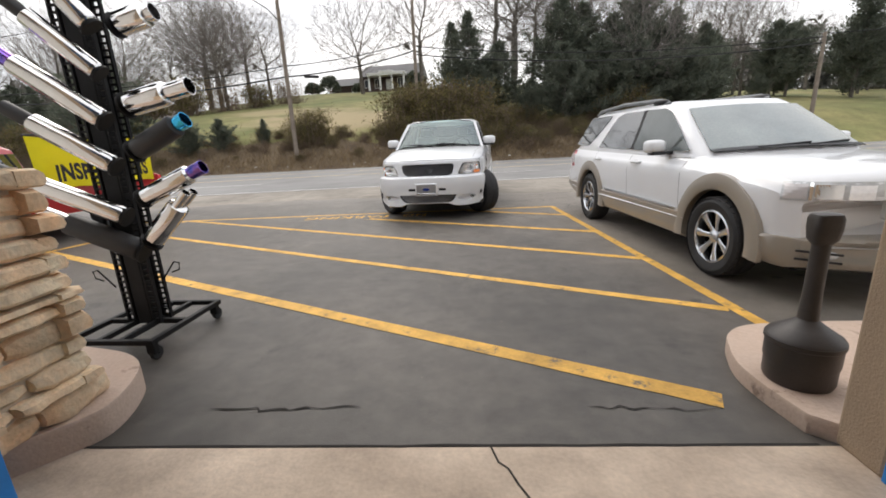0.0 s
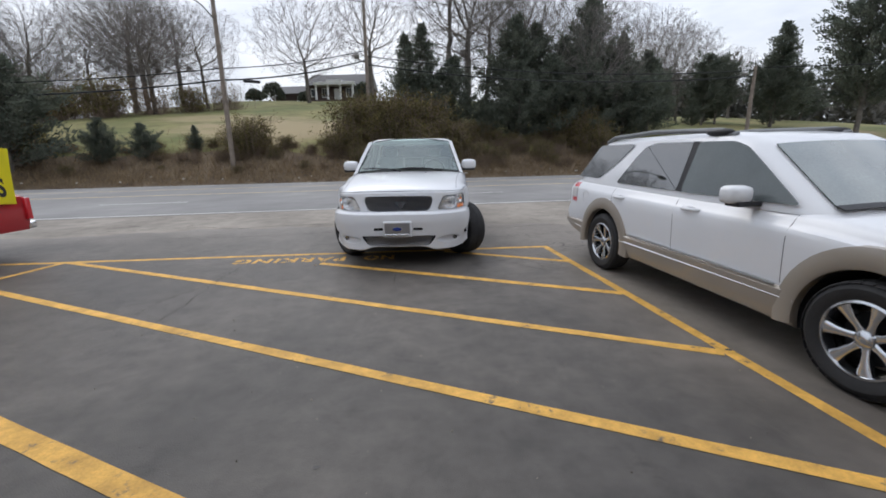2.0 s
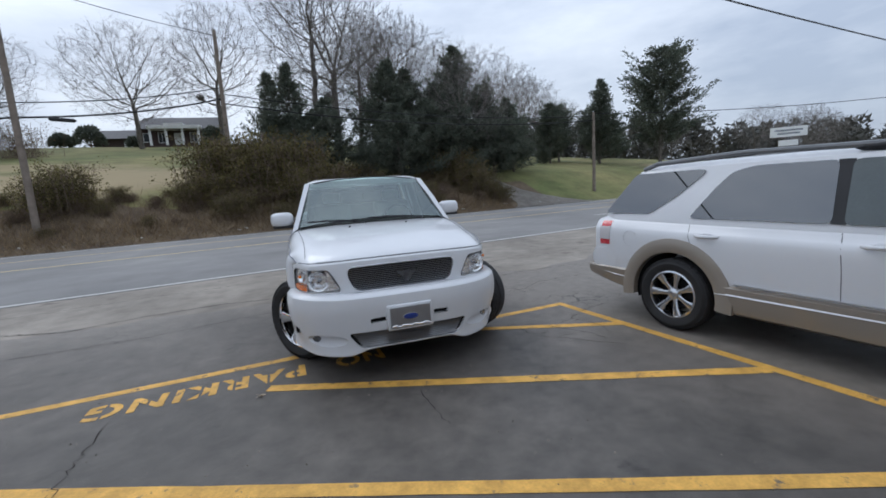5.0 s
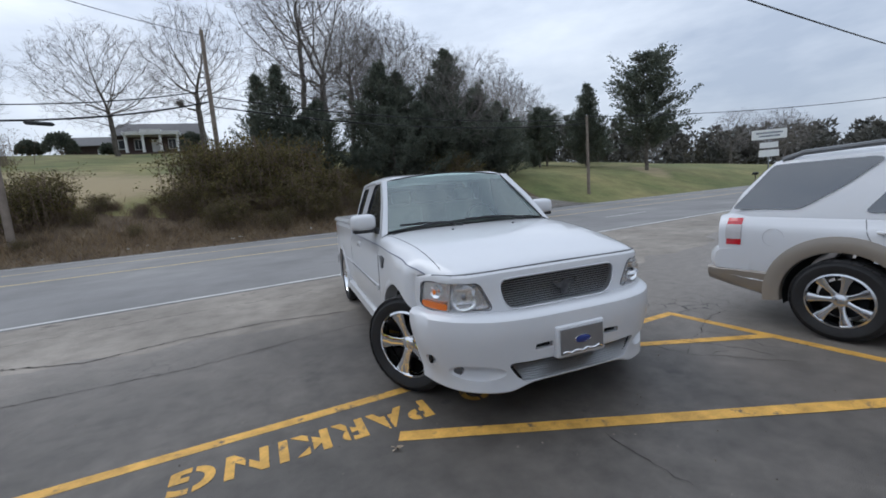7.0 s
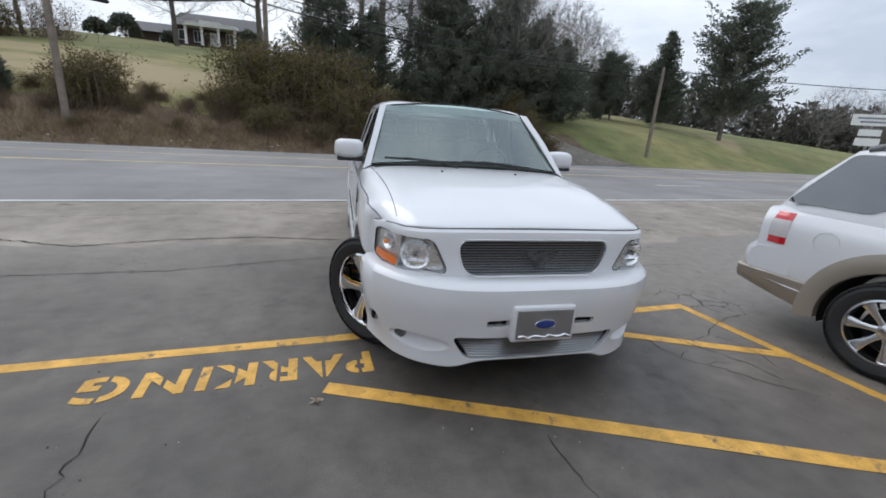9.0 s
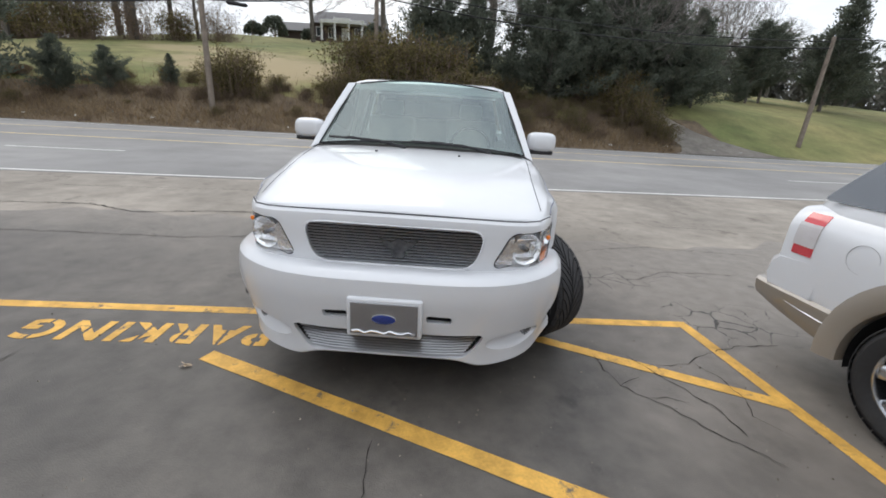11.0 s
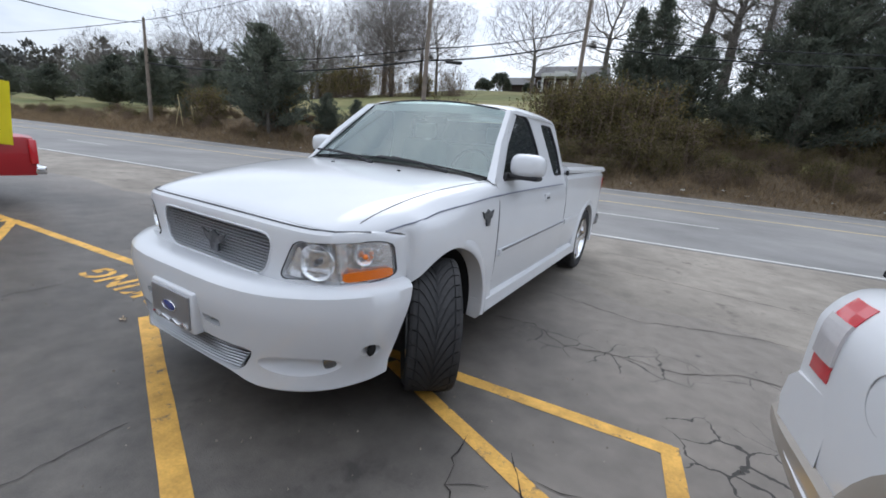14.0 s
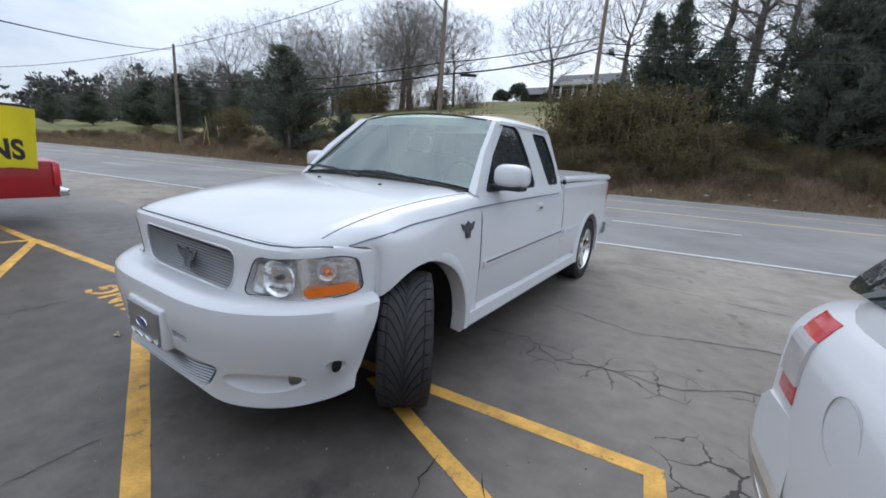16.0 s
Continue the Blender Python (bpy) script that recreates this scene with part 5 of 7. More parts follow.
bpy.context.view_layer.update()


# Opaque pane: sky reflection and cabin tone are put into the base colour.
M_SUVSCREEN = mat("sky_toned_screen_glass", (0.13, 0.155, 0.148), rough=0.02, var=0.25, scale=1.6, coat=0.6, spec=0.7, ior=1.7)
M_SUVDOOR = mat("light_tint_glass", (0.085, 0.10, 0.10), rough=0.02, var=0.1, scale=3, spec=0.8)


def side_glass(outline, s, name, m_=None):
    bm = prism(rounded(outline, 0.05, 3), lambda u, v, w: (s * (suv_side(v) + 0.004 + 0.010 * w), u, v), 1)
    return part(name, bm, m_ or M_TINT, suv, "dark tinted side window")


for s in (-1, 1):
    side_glass([(0.60, 1.125), (1.24, 1.545), (1.40, 1.598), (1.82, 1.605), (1.80, 1.125)], s, "front_door_glass", M_SUVDOOR)
    side_glass([(1.87, 1.13), (1.90, 1.608), (2.46, 1.612), (2.64, 1.572), (2.76, 1.44), (2.96, 1.145)], s, "rear_door_glass")
    side_glass([(3.40, 1.178), (3.12, 1.37), (2.88, 1.59), (2.92, 1.615), (3.66, 1.612), (3.97, 1.185)], s, "quarter_glass")
    part("b_pillar_trim", prism([(1.79, 1.125), (1.81, 1.607), (1.91, 1.61), (1.88, 1.13)], lambda u, v, w: (s * (suv_side(v) + 0.003 + 0.008 * w), u, v), 1), M_BLACK, suv)
    for run in ([(0.595, 0.56), (0.60, 0.8), (0.61, 1.0), (0.62, 1.09)], [(1.765, 0.57), (1.77, 0.8), (1.79, 1.0), (1.82, 1.10)], [(2.88, 0.90), (2.91, 0.97), (2.93, 1.05), (2.95, 1.11)]):
        pts = drape(body, [(s * 0.2, y, z) for y, z in [(p.x, p.y) for p in spline([(a, b, 0) for a, b in run], 4)]], (-s, 0, 0))
        part("door_gap", strip(pts, (s, 0, 0.1), 0.006, -0.0005, 0.001), M_SEAM, suv)
    part("cladding_bead", strip([(s * 0.958, y, 0.548 + 0.01 * (y - 0.5)) for y in (0.62, 2.48)], (s, 0, 0), 0.014, 0.002, 0.006), M_ALU, suv)
    for y in (1.565, 2.74):
        hd = finish(part("door_handle", tube([(s * 0.925, y - 0.11, 0.985), (s * 0.965, y - 0.07, 0.985), (s * 0.965, y + 0.07, 0.985), (s * 0.925, y + 0.11, 0.985)], 0.016, 8), M_WHITE, suv), 60)
        part("handle_cup", ball((s * 0.928, y, 0.985), (0.012, 0.07, 0.035), 12), M_WHITE, hd)
    part("roof_rail", tube([(s * 0.60, 1.50, 1.655), (s * 0.625, 1.65, 1.70), (s * 0.64, 2.6, 1.735), (s * 0.625, 3.45, 1.705), (s * 0.61, 3.62, 1.655)], [0.026, 0.026, 0.024, 0.026, 0.026], 8), M_RAIL, suv, "grey roof rail")
    finish(part("rail_foot", ball((s * 0.615, 1.68, 1.685), (0.045, 0.17, 0.035), 14), M_BLACK, suv), 60)
    bm = bmesh.new()
    add_loft(bm, [[(s * (1.02 + k * 0.105 * math.copysign(abs(math.cos(t)) ** 0.6, math.cos(t))), y, 1.175 + k * 0.075 * math.copysign(abs(math.sin(t)) ** 0.6, math.sin(t))) for t in [2 * math.pi * i / 24 for i in range(24)]] for y, k in ((0.90, 0.55), (0.93, 0.9), (0.98, 1.0), (1.05, 0.95))])
    bmesh.ops.recalc_face_normals(bm, faces=bm.faces)
    mr = finish(part("door_mirror", bm, M_WHITE, suv), 50)
    part("mirror_foot", box(min(s * 0.86, s * 1.08), max(s * 0.86, s * 1.08), 0.90, 1.03, 1.085, 1.125, 0.012), M_BLACK, mr)
    # Front lamp cluster, wrapped round the corner of the nose.
    hl = part("headlamp", wrap(s, -0.30, 0.24, lambda a: (0.755 + 0.035 * smooth_step(-0.22, 0.02, a), 0.925), 0.006), M_HEADCLEAR, suv, "wide clear headlamp")
    part("lamp_bowl", wrap(s, -0.26, -0.13, lambda a: (0.775, 0.90), 0.009), M_REFL, hl)
    part("lamp_bowl", wrap(s, -0.10, 0.05, lambda a: (0.805, 0.905), 0.009), M_CHROME, hl)
    part("side_marker", wrap(s, 0.09, 0.225, lambda a: (0.805, 0.91), 0.010), M_CLEARLENS, hl, "pale side marker lens")
    part("lamp_rib", wrap(s, 0.06, 0.08, lambda a: (0.795, 0.92), 0.011), M_CHROME, hl)
    for z in (0.36, 0.42):
        part("bumper_slot", wrap(s, -0.16, 0.10, lambda a: (z, z + 0.014), 0.10), M_BLACK, suv)
    part("fog_lamp", ball((s * 0.66, -0.965 + snose(0.66), 0.40), (0.06, 0.03, 0.03), 14), M_HEADCLEAR, suv)
    # Tail lamp.
    tl = part("tail_lamp", patch(body, s, 3.845, 3.985, 0.825, 1.095, 0.004), M_REDLENS, suv, "red and clear tail lamp")
    part("clear_band", patch(body, s, 3.843, 3.99, 0.885, 1.03, 0.010), M_CLEARLENS, tl)
bm = bmesh.new()
add_lathe(bm, [(0.085 + 0.0022 * math.cos(t), 0.0022 * math.sin(t)) for t in [2 * math.pi * k / 6 for k in range(6)]], "x", (0, 0, 0), 28, True)
fd = part("fuel_door_gap", bm, mat("faint_gap", (0.42, 0.42, 0.43), rough=0.6), suv)
fd.matrix_local = pose(-0.938, 3.567, 0.912)
finish(part("rear_bumper", loft([[(x, 4.188 - 0.175 * (abs(x) / 0.934) ** 6 + d, z) for d, z in ((-0.25, 0.565), (0.06, 0.57), (0.085, 0.64), (0.07, 0.73), (0.02, 0.775), (-0.25, 0.79))] for x in [0.934 * math.copysign(abs(i / 14 - 1) ** 0.6, i - 14) for i in range(29)]]), M_WHITE, suv), 40)
part("rear_glass", pane([(0.60, 4.085, 1.18), (-0.60, 4.085, 1.18), (-0.50, 3.83, 1.55), (0.50, 3.83, 1.55)], 0.02, 0.008), M_TINT, suv)
finish(part("windscreen", pane([(-0.745, 0.452, 1.125), (0.745, 0.452, 1.125), (0.60, 1.105, 1.565), (-0.60, 1.105, 1.565)], 0.025, 0.008), M_SUVSCREEN, suv, "windscreen reflecting the sky, with sky paleness also in its colour"), 60)
part("cowl", pane([(-0.75, 0.40, 1.115), (0.75, 0.40, 1.115), (0.75, 0.462, 1.138), (-0.75, 0.462, 1.138)], 0.02, 0.006), M_BLACK, suv, "black cowl strip")
part("wiper", tube([(-0.3, 0.42, 1.14), (0.25, 0.46, 1.165)], 0.01, 6), M_BLACK, suv)
part("wiper", tube([(0.2, 0.42, 1.14), (0.66, 0.49, 1.165)], 0.01, 6), M_BLACK, suv)
finish(part("front_grille", prism(rounded([(-0.40, 0.66), (-0.40, 0.83), (0.40, 0.83), (0.40, 0.66)], 0.03, 3), lambda u, v, w: (u, -0.955 + snose(u) + 0.05 * w, v), 1), M_ALU, suv), 40)
part("chassis", box(-0.7, 0.7, -0.6, 3.3, 0.22, 0.34), M_DARK, suv)

# ---- red pickup with a yellow banner ----
red = thing("red_pickup", pose(-7.2, -3.2, 0), "red pickup truck with a yellow inspection banner along its bed", "pickup truck")
rows = []
for y, zt, xs in ((-1.35, 0.80, 0.75), (-1.30, 0.95, 0.88), (-0.9, 1.03, 0.92), (0.3, 1.10, 0.93)):
    rows.append([(x, y, z) for x, z in ((0, zt), (xs - 0.15, zt - 0.01), (xs - 0.04, zt - 0.06), (xs, 0.75), (xs - 0.02, 0.42), (0.4, 0.40), (0, 0.40))])
fb = part("body", loft([mirrored(r) for r in skin(rows, 2, 2)]), M_RED, red, "red painted body")
cut(fb, [drum(-1.3, 1.3, -0.45, 0.36, 0.40, 48)])
finish(fb, 32)
rows = []
for y, zt, xs in ((0.31, 1.10, 0.93), (1.55, 1.12, 0.935)):
    rows.append([(x, y, z) for x, z in ((0, zt), (xs - 0.12, zt), (xs - 0.03, zt - 0.06), (xs, 0.75), (xs - 0.03, 0.42), (0.4, 0.40), (0, 0.40))])
finish(part("cab", loft([mirrored(r) for r in rows]), M_RED, red), 32)
secs = [[(x, y, z) for x, y in rounded([(-w, y0), (w, y0), (w, y1), (-w, y1)], 0.1, 3)] for z, w, y0, y1 in ((1.10, 0.82, 0.35, 1.55), (1.30, 0.76, 0.62, 1.54), (1.56, 0.68, 0.90, 1.50), (1.63, 0.60, 1.0, 1.42))]
finish(part("roof", loft(secs), M_RED, red), 32)
for s in (-1, 1):
    part("door_glass", prism([(0.62, 1.15), (0.92, 1.50), (1.45, 1.50), (1.48, 1.15)], lambda u, v, w: (s * (0.825 - (v - 1.1) * 0.30 + 0.012 * w), u, v), 1), M_TINT, red)
    wheel(red, (s * 0.80, -0.45, 0.355), s, 0, 0.355, 0.22, 0.21, 6, 0.09, False, M_ALU)
    wheel(red, (s * 0.80, 2.75, 0.355), s, 0, 0.355, 0.22, 0.21, 6, 0.09, False, M_ALU)
    finish(part("tail_lamp", box(s * 0.90 - 0.05, s * 0.90 + 0.05, 3.93, 4.02, 0.62, 0.98, 0.02), M_REDLENS, red), 40)
rows = []
for y, zt, xs in ((1.58, 1.03, 0.92), (2.8, 1.03, 0.935), (3.9, 1.03, 0.92), (4.0, 1.02, 0.90)):
    rows.append([(x, y, z) for x, z in ((0, zt), (xs - 0.1, zt), (xs - 0.02, zt - 0.03), (xs, 0.8), (xs - 0.01, 0.60), (xs - 0.05, 0.45), (0.4, 0.44), (0, 0.44))])
bd = part("bed", loft([mirrored(r) for r in rows]), M_RED, red)
cut(bd, [drum(-1.3, 1.3, 2.75, 0.36, 0.40, 48)])
finish(bd, 32)
finish(part("rear_bumper", box(-0.88, 0.88, 3.98, 4.12, 0.46, 0.58, 0.03, 3), M_CHROME, red), 40)
finish(part("windscreen", pane([(-0.74, 0.38, 1.12), (0.74, 0.38, 1.12), (0.64, 0.90, 1.55), (-0.64, 0.90, 1.55)], 0.03, 0.006), M_TINT, red), 60)
M_BANNER = mat("yellow_vinyl", (0.78, 0.72, 0.03), rough=0.45, var=0.05, scale=2, bump=0.1)
M_INK = mat("black_ink", (0.02, 0.02, 0.022), rough=0.6)
# The banner hangs on a light frame above the bed, facing the lot.
bann = thing("banner", pose(-6.24, -0.58, 0), "yellow vinyl banner with black lettering tied to a bed frame", "banner")
bm = bmesh.new()
grid = []
for i in range(25):
    y = -1.12 + 2.26 * i / 24
    grid.append([bm.verts.new((0.03 + 0.012 * math.sin(y * 5 + z * 4), y + 0.06 * (z - 0.9) / 0.85 * (y / 1.12), z + 0.012 * math.sin(y * 9))) for z in [0.90 + 0.86 * j / 8 for j in range(9)]])
for a, b in zip(grid, grid[1:]):
    for j in range(8):
        bm.faces.new((a[j], b[j], b[j + 1], a[j + 1]))
bmesh.ops.solidify(bm, geom=bm.faces[:], thickness=0.004)
finish(part("cloth", bm, M_BANNER, bann), 60)
for body_, wide, hgt, z in (("FREE", 0.8, 0.26, 1.55), ("INSPECTIONS", 1.85, 0.30, 1.16)):
    bm = fit_text(text_bm(body_, 0.3, 0.012, 1.05), wide, hgt)
    for v in bm.verts:
        y, zz = v.co.x + 0.10, z + v.co.y
        v.co = Vector((0.037 + 0.012 * math.sin(y * 5 + zz * 4), y, zz + 0.012 * math.sin(y * 9)))
    part("letters", bm, M_INK, bann, "black block letters")
for y in (-1.1, 0.0, 1.1):
    part("frame_post", tube([(-0.02, y, 1.02), (-0.02, y, 1.80)], 0.018, 8), M_BLACK, bann)
part("frame_rail", tube([(-0.02, -1.15, 1.79), (-0.02, 1.15, 1.79)], 0.018, 8), M_BLACK, bann)

# ---- building front: slab, kerbs, piers, door frame, plain room behind the camera ----
FR = Matrix.Rotation(math.atan(0.088), 4, "Z")


def fr(x, y, z=0.0):
    """Along the building's front from the door's middle, out from it, and up."""
    return Vector((0.95, -6.02, 0)) + FR @ Vector((x, y, z))


def fr_box(x0, x1, y0, y1, z0, z1, bevel=0.0):
    bm = box(x0, x1, y0, y1, z0, z1, bevel)
    for v in bm.verts:
        v.co = fr(*v.co)
    return bm


tagged(part("floor", slab([tuple(fr(-6, -9).xy), tuple(fr(6, -9).xy), tuple(fr(6, 0.06).xy), tuple(fr(-6, 0.06).xy)], -0.2, 0.004), M_CONC), "stained tan concrete slab at the shop door", "floor", kind="structure")
for pts in ([(1.255, -5.93), (1.29, -6.02), (1.33, -6.05), (1.37, -6.13), (1.44, -6.24), (1.47, -6.5), (1.50, -7.2), (1.53, -9)],):
    tagged(part("floor_joint", strip([(x, y, 0.0) for x, y in pts], (0, 0, 1), 0.009, 0.004, 0.002), M_CRACK), "dark crack in the concrete slab", "crack", kind="structure")
tagged(part("floor_edge", strip([tuple(fr(-1.7 + 0.2 * k, 0.07 + 0.012 * noise.noise(Vector((k * 1.3, 0, 0))), 0)) for k in range(18)], (0, 0, 1), 0.016, 0.001, 0.004), M_CRACK), "dark gap between slab and asphalt", "crack", kind="structure")
M_WALLIN = mat("painted_shop_wall", (0.80, 0.785, 0.75), rough=0.9, var=0.06)
M_BLUEP = mat("blue_door_frame", (0.02, 0.22, 0.60), rough=0.5, var=0.08, bump=0.1)
for name, b in (("wall_left", (-6.2, -6.0, -9, -0.35, 0, 3.05)), ("wall_right", (6.0, 6.2, -9, -0.35, 0, 3.05)), ("wall_back", (-6.2, 6.2, -9.2, -9, 0, 3.05)), ("wall_front_left", (-6.2, -1.72, -0.55, -0.35, 0, 3.05)),
                ("wall_front_right", (1.90, 6.2, -0.55, -0.35, 0, 3.05)), ("wall_front_top", (-1.72, 1.90, -0.55, -0.35, 2.9, 3.05))):
    tagged(part(name, fr_box(*b), M_WALLIN), "plain painted workshop wall", "wall", kind="structure")
tagged(part("ceiling", fr_box(-6.2, 6.2, -9.2, -0.35, 3.05, 3.2), M_WALLIN), "plain workshop ceiling", "ceiling", kind="structure")
for x0, x1, y1 in ((-1.72, -1.59, -0.24), (1.765, 1.90, -0.125)):
    tagged(part("door_frame", fr_box(x0, x1, -0.60, y1, 0.004, 2.95, 0.004), M_BLUEP), "bright blue painted door jamb", "door frame", "door frame", "structure")
tagged(part("door_frame_head", fr_box(-1.59, 1.765, -0.60, -0.24, 2.83, 2.95), M_BLUEP), "blue painted door head", "door frame", kind="structure")


def kerb(outline, top, name, label):
    bm = bmesh.new()
    n = len(outline)
    c = sum((Vector(p) for p in outline), Vector((0, 0))) / n
    secs = []
    for z, k in ((0.0, 1.0), (top - 0.02, 0.999), (top - 0.006, 0.994), (top, 0.986)):
        secs.append([(c.x + (x - c.x) * k, c.y + (y - c.y) * k, z) for x, y in outline])
    add_loft(bm, secs)
    bmesh.ops.recalc_face_normals(bm, faces=bm.faces)
    return tagged(finish(part(name, bm, M_KERB), 40), label, "kerb", kind="structure")


KL = [tuple(p.xy) for p in spline([(-0.66, -6.10, 0), (-0.62, -5.98, 0), (-0.68, -5.78, 0), (-0.82, -5.58, 0), (-1.05, -5.46, 0), (-1.40, -5.40, 0)], 5)] + [(-3.2, -5.55), (-3.2, -6.40), (-0.85, -6.36)]
kerb(KL, 0.15, "kerb_left", "rounded brown painted concrete kerb island")
KR = [tuple(fr(1.79, 0.07).xy)] + [tuple(p.xy) for p in spline([(2.634, -5.725, 0), (2.60, -5.58, 0), (2.575, -5.43, 0), (2.572, -5.28, 0), (2.615, -5.11, 0), (2.70, -4.92, 0), (2.88, -4.79, 0), (3.25, -4.725, 0)], 5)] + [(5.0, -4.62), (5.0, -5.60)]
kerb(KR, 0.09, "kerb_right", "rounded tan painted concrete kerb island")

M_STONE = mat("ledge_stone", (0.86, 0.72, 0.52), rough=0.9, var=0.16, scale=7, fine=45, bump=0.7, spread=0.16, tint=(0.80, 0.53, 0.32), mid=12, midvar=0.25)
M_MORTAR = mat("mortar", (0.56, 0.47, 0.37), rough=0.95, var=0.15, fine=70, bump=0.5)
pier = thing("stone_pier", Matrix.Translation(fr(-1.90, -0.02, 0.15)) @ FR, "pier clad in rough tan ledge stones with stucco above", "pier", kind="structure")
part("core", box(-0.19, 0.175, -0.20, 0.265, 0, 1.16), M_MORTAR, pier)
part("stucco_shaft", box(-0.20, 0.15, -0.19, 0.22, 1.16, 2.9, 0.01), M_STUCCO, pier)
rnd = random.Random(5)


def ledge_stone(length, depth, high, seed):
    """A split slab with an uneven front edge, lying along x with its front towards +y."""
    bm = bmesh.new()
    n = max(3, int(length / 0.045))
    tilt = rnd.uniform(-0.012, 0.012)
    secs = []
    for i in range(n + 1):
        x = -length / 2 + length * i / n
        q = noise.noise(Vector((x * 9, seed * 3.7, 0.3)))
        r = noise.noise(Vector((x * 14, seed * 2.1, 4.3)))
        end = 0.72 if i in (0, n) else 1.0
        f, h0, h1 = depth * end + 0.022 * q, -high / 2 * end + 0.006 * r + tilt * x, high / 2 * end + 0.007 * q + tilt * x
        secs.append([(x, -0.05, h0), (x, f - 0.014, h0), (x, f + 0.004 * r, h0 + high * 0.22), (x, f - 0.008, h1 - high * 0.18), (x, f - 0.03, h1), (x, -0.05, h1)])
    add_loft(bm, secs)
    bmesh.ops.recalc_face_normals(bm, faces=bm.faces)
    return bm


z, course = 0.0, 0
while z < 1.13:
    h = rnd.choice((0.045, 0.06, 0.075, 0.09, 0.115))
    course += 1
    for face, turn, base, half in (("x", -math.pi / 2, 0.16, 0.28), ("y", 0.0, 0.25, 0.23), ("-y", math.pi, 0.20, 0.23)):
        a = -half - rnd.uniform(0.0, 0.06)
        while a < half - 0.04:
            w = rnd.uniform(0.16, 0.48)
            b = min(a + w, half + rnd.uniform(0.0, 0.06))
            bm = ledge_stone(b - a - 0.012, rnd.uniform(0.03, 0.11), h - 0.008 if rnd.random() < 0.7 else h - 0.02, course * 5.3 + a * 7)
            m = Matrix.Rotation(turn, 4, "Z") @ Matrix.Translation(((a + b) / 2, base, z + h / 2))
            for v in bm.verts:
                v.co = m @ v.co
            finish(part("stone", bm, M_STONE, pier), 38)
            a = b
    z += h
pier2 = thing("stucco_pier", Matrix.Translation(fr(2.01, -0.06, 0.0)) @ FR, "smooth tan stucco pier beside the shop door", "pier", kind="structure")
part("shaft", box(-0.235, 0.25, -0.06, 0.15, 0.0, 3.05, 0.015), M_STUCCO, pier2)
tagged(part("eaves", fr_box(-6.3, 6.3, -0.6, 0.0, 3.05, 3.2, 0.02), M_STUCCO), "tan building eaves over the piers", "eaves", kind="structure")

# ---- ash receptacle ----
M_ASH = mat("brown_black_plastic", (0.05, 0.043, 0.04), rough=0.45, var=0.15, bump=0.08)
ash = thing("ash_receptacle", pose(2.772, -5.425, 0.09), "dark plastic cigarette receptacle with a tall neck on the kerb", "ashtray")
finish(part("base", lathe([(0.138, 0.0), (0.146, 0.02), (0.147, 0.10), (0.152, 0.115), (0.152, 0.205), (0.158, 0.21), (0.158, 0.23), (0.0, 0.23)], sides=40), M_ASH, ash), 35)
finish(part("cone", lathe([(0.156, 0.231), (0.148, 0.245), (0.09, 0.285), (0.052, 0.315), (0.044, 0.325)], sides=40), M_ASH, ash), 35)
finish(part("neck", lathe([(0.044, 0.31), (0.038, 0.45), (0.036, 0.74), (0.0, 0.74)], sides=28), M_ASH, ash), 35)
finish(part("head", loft([[(x, y, z) for x, y in rounded([(-0.058 * k, -0.05 * k), (0.058 * k, -0.05 * k), (0.058 * k, 0.05 * k), (-0.058 * k, 0.05 * k)], 0.03, 4)] for z, k in ((0.69, 0.6), (0.72, 0.9), (0.77, 1.0), (0.815, 1.0), (0.835, 0.9), (0.84, 0.7))]), M_ASH, ash), 40)

# ---- rack of exhaust mufflers on a wheeled stand ----
M_BURNT = mat("burnt_blue_steel", (0.10, 0.16, 0.75), rough=0.18, metal=1.0, var=0.3, scale=20, tint=(0.45, 0.20, 0.60))
M_CYAN = mat("blue_anodised", (0.05, 0.50, 0.85), rough=0.15, metal=1.0, var=0.1)
M_MBLACK = mat("satin_black_can", (0.03, 0.03, 0.032), rough=0.45, var=0.15)
M_POLISH = mat("polished_steel", (0.78, 0.77, 0.76), rough=0.12, metal=1.0, var=0.05, scale=10)
rack = thing("display_rack", pose(-1.32, -4.98, 0, 0, 0, 3), "black steel display rack on castors hung with mufflers", "display rack")
for x0, x1, y0, y1 in ((-0.33, 0.33, -0.37, -0.335), (-0.33, 0.33, 0.335, 0.37), (-0.33, -0.295, -0.335, 0.335), (0.295, 0.33, -0.335, 0.335), (-0.10, -0.065, -0.335, 0.335), (0.065, 0.10, -0.335, 0.335), (-0.295, 0.295, -0.018, 0.018)):
    part("base_bar", box(x0, x1, y0, y1, 0.125, 0.16, 0.003), M_STEEL, rack)
for x in (-0.29, 0.29):
    for y in (-0.33, 0.33):
        fork = part("castor", box(x - 0.03, x + 0.03, y - 0.025, y + 0.025, 0.05, 0.125, 0.008), M_STEEL, rack)
        part("castor_wheel", lathe([(0.012, -0.014), (0.045, -0.014), (0.048, 0), (0.045, 0.014), (0.012, 0.014)], "x", (x, y + 0.02, 0.048), 20, True), M_RUBBER, fork)
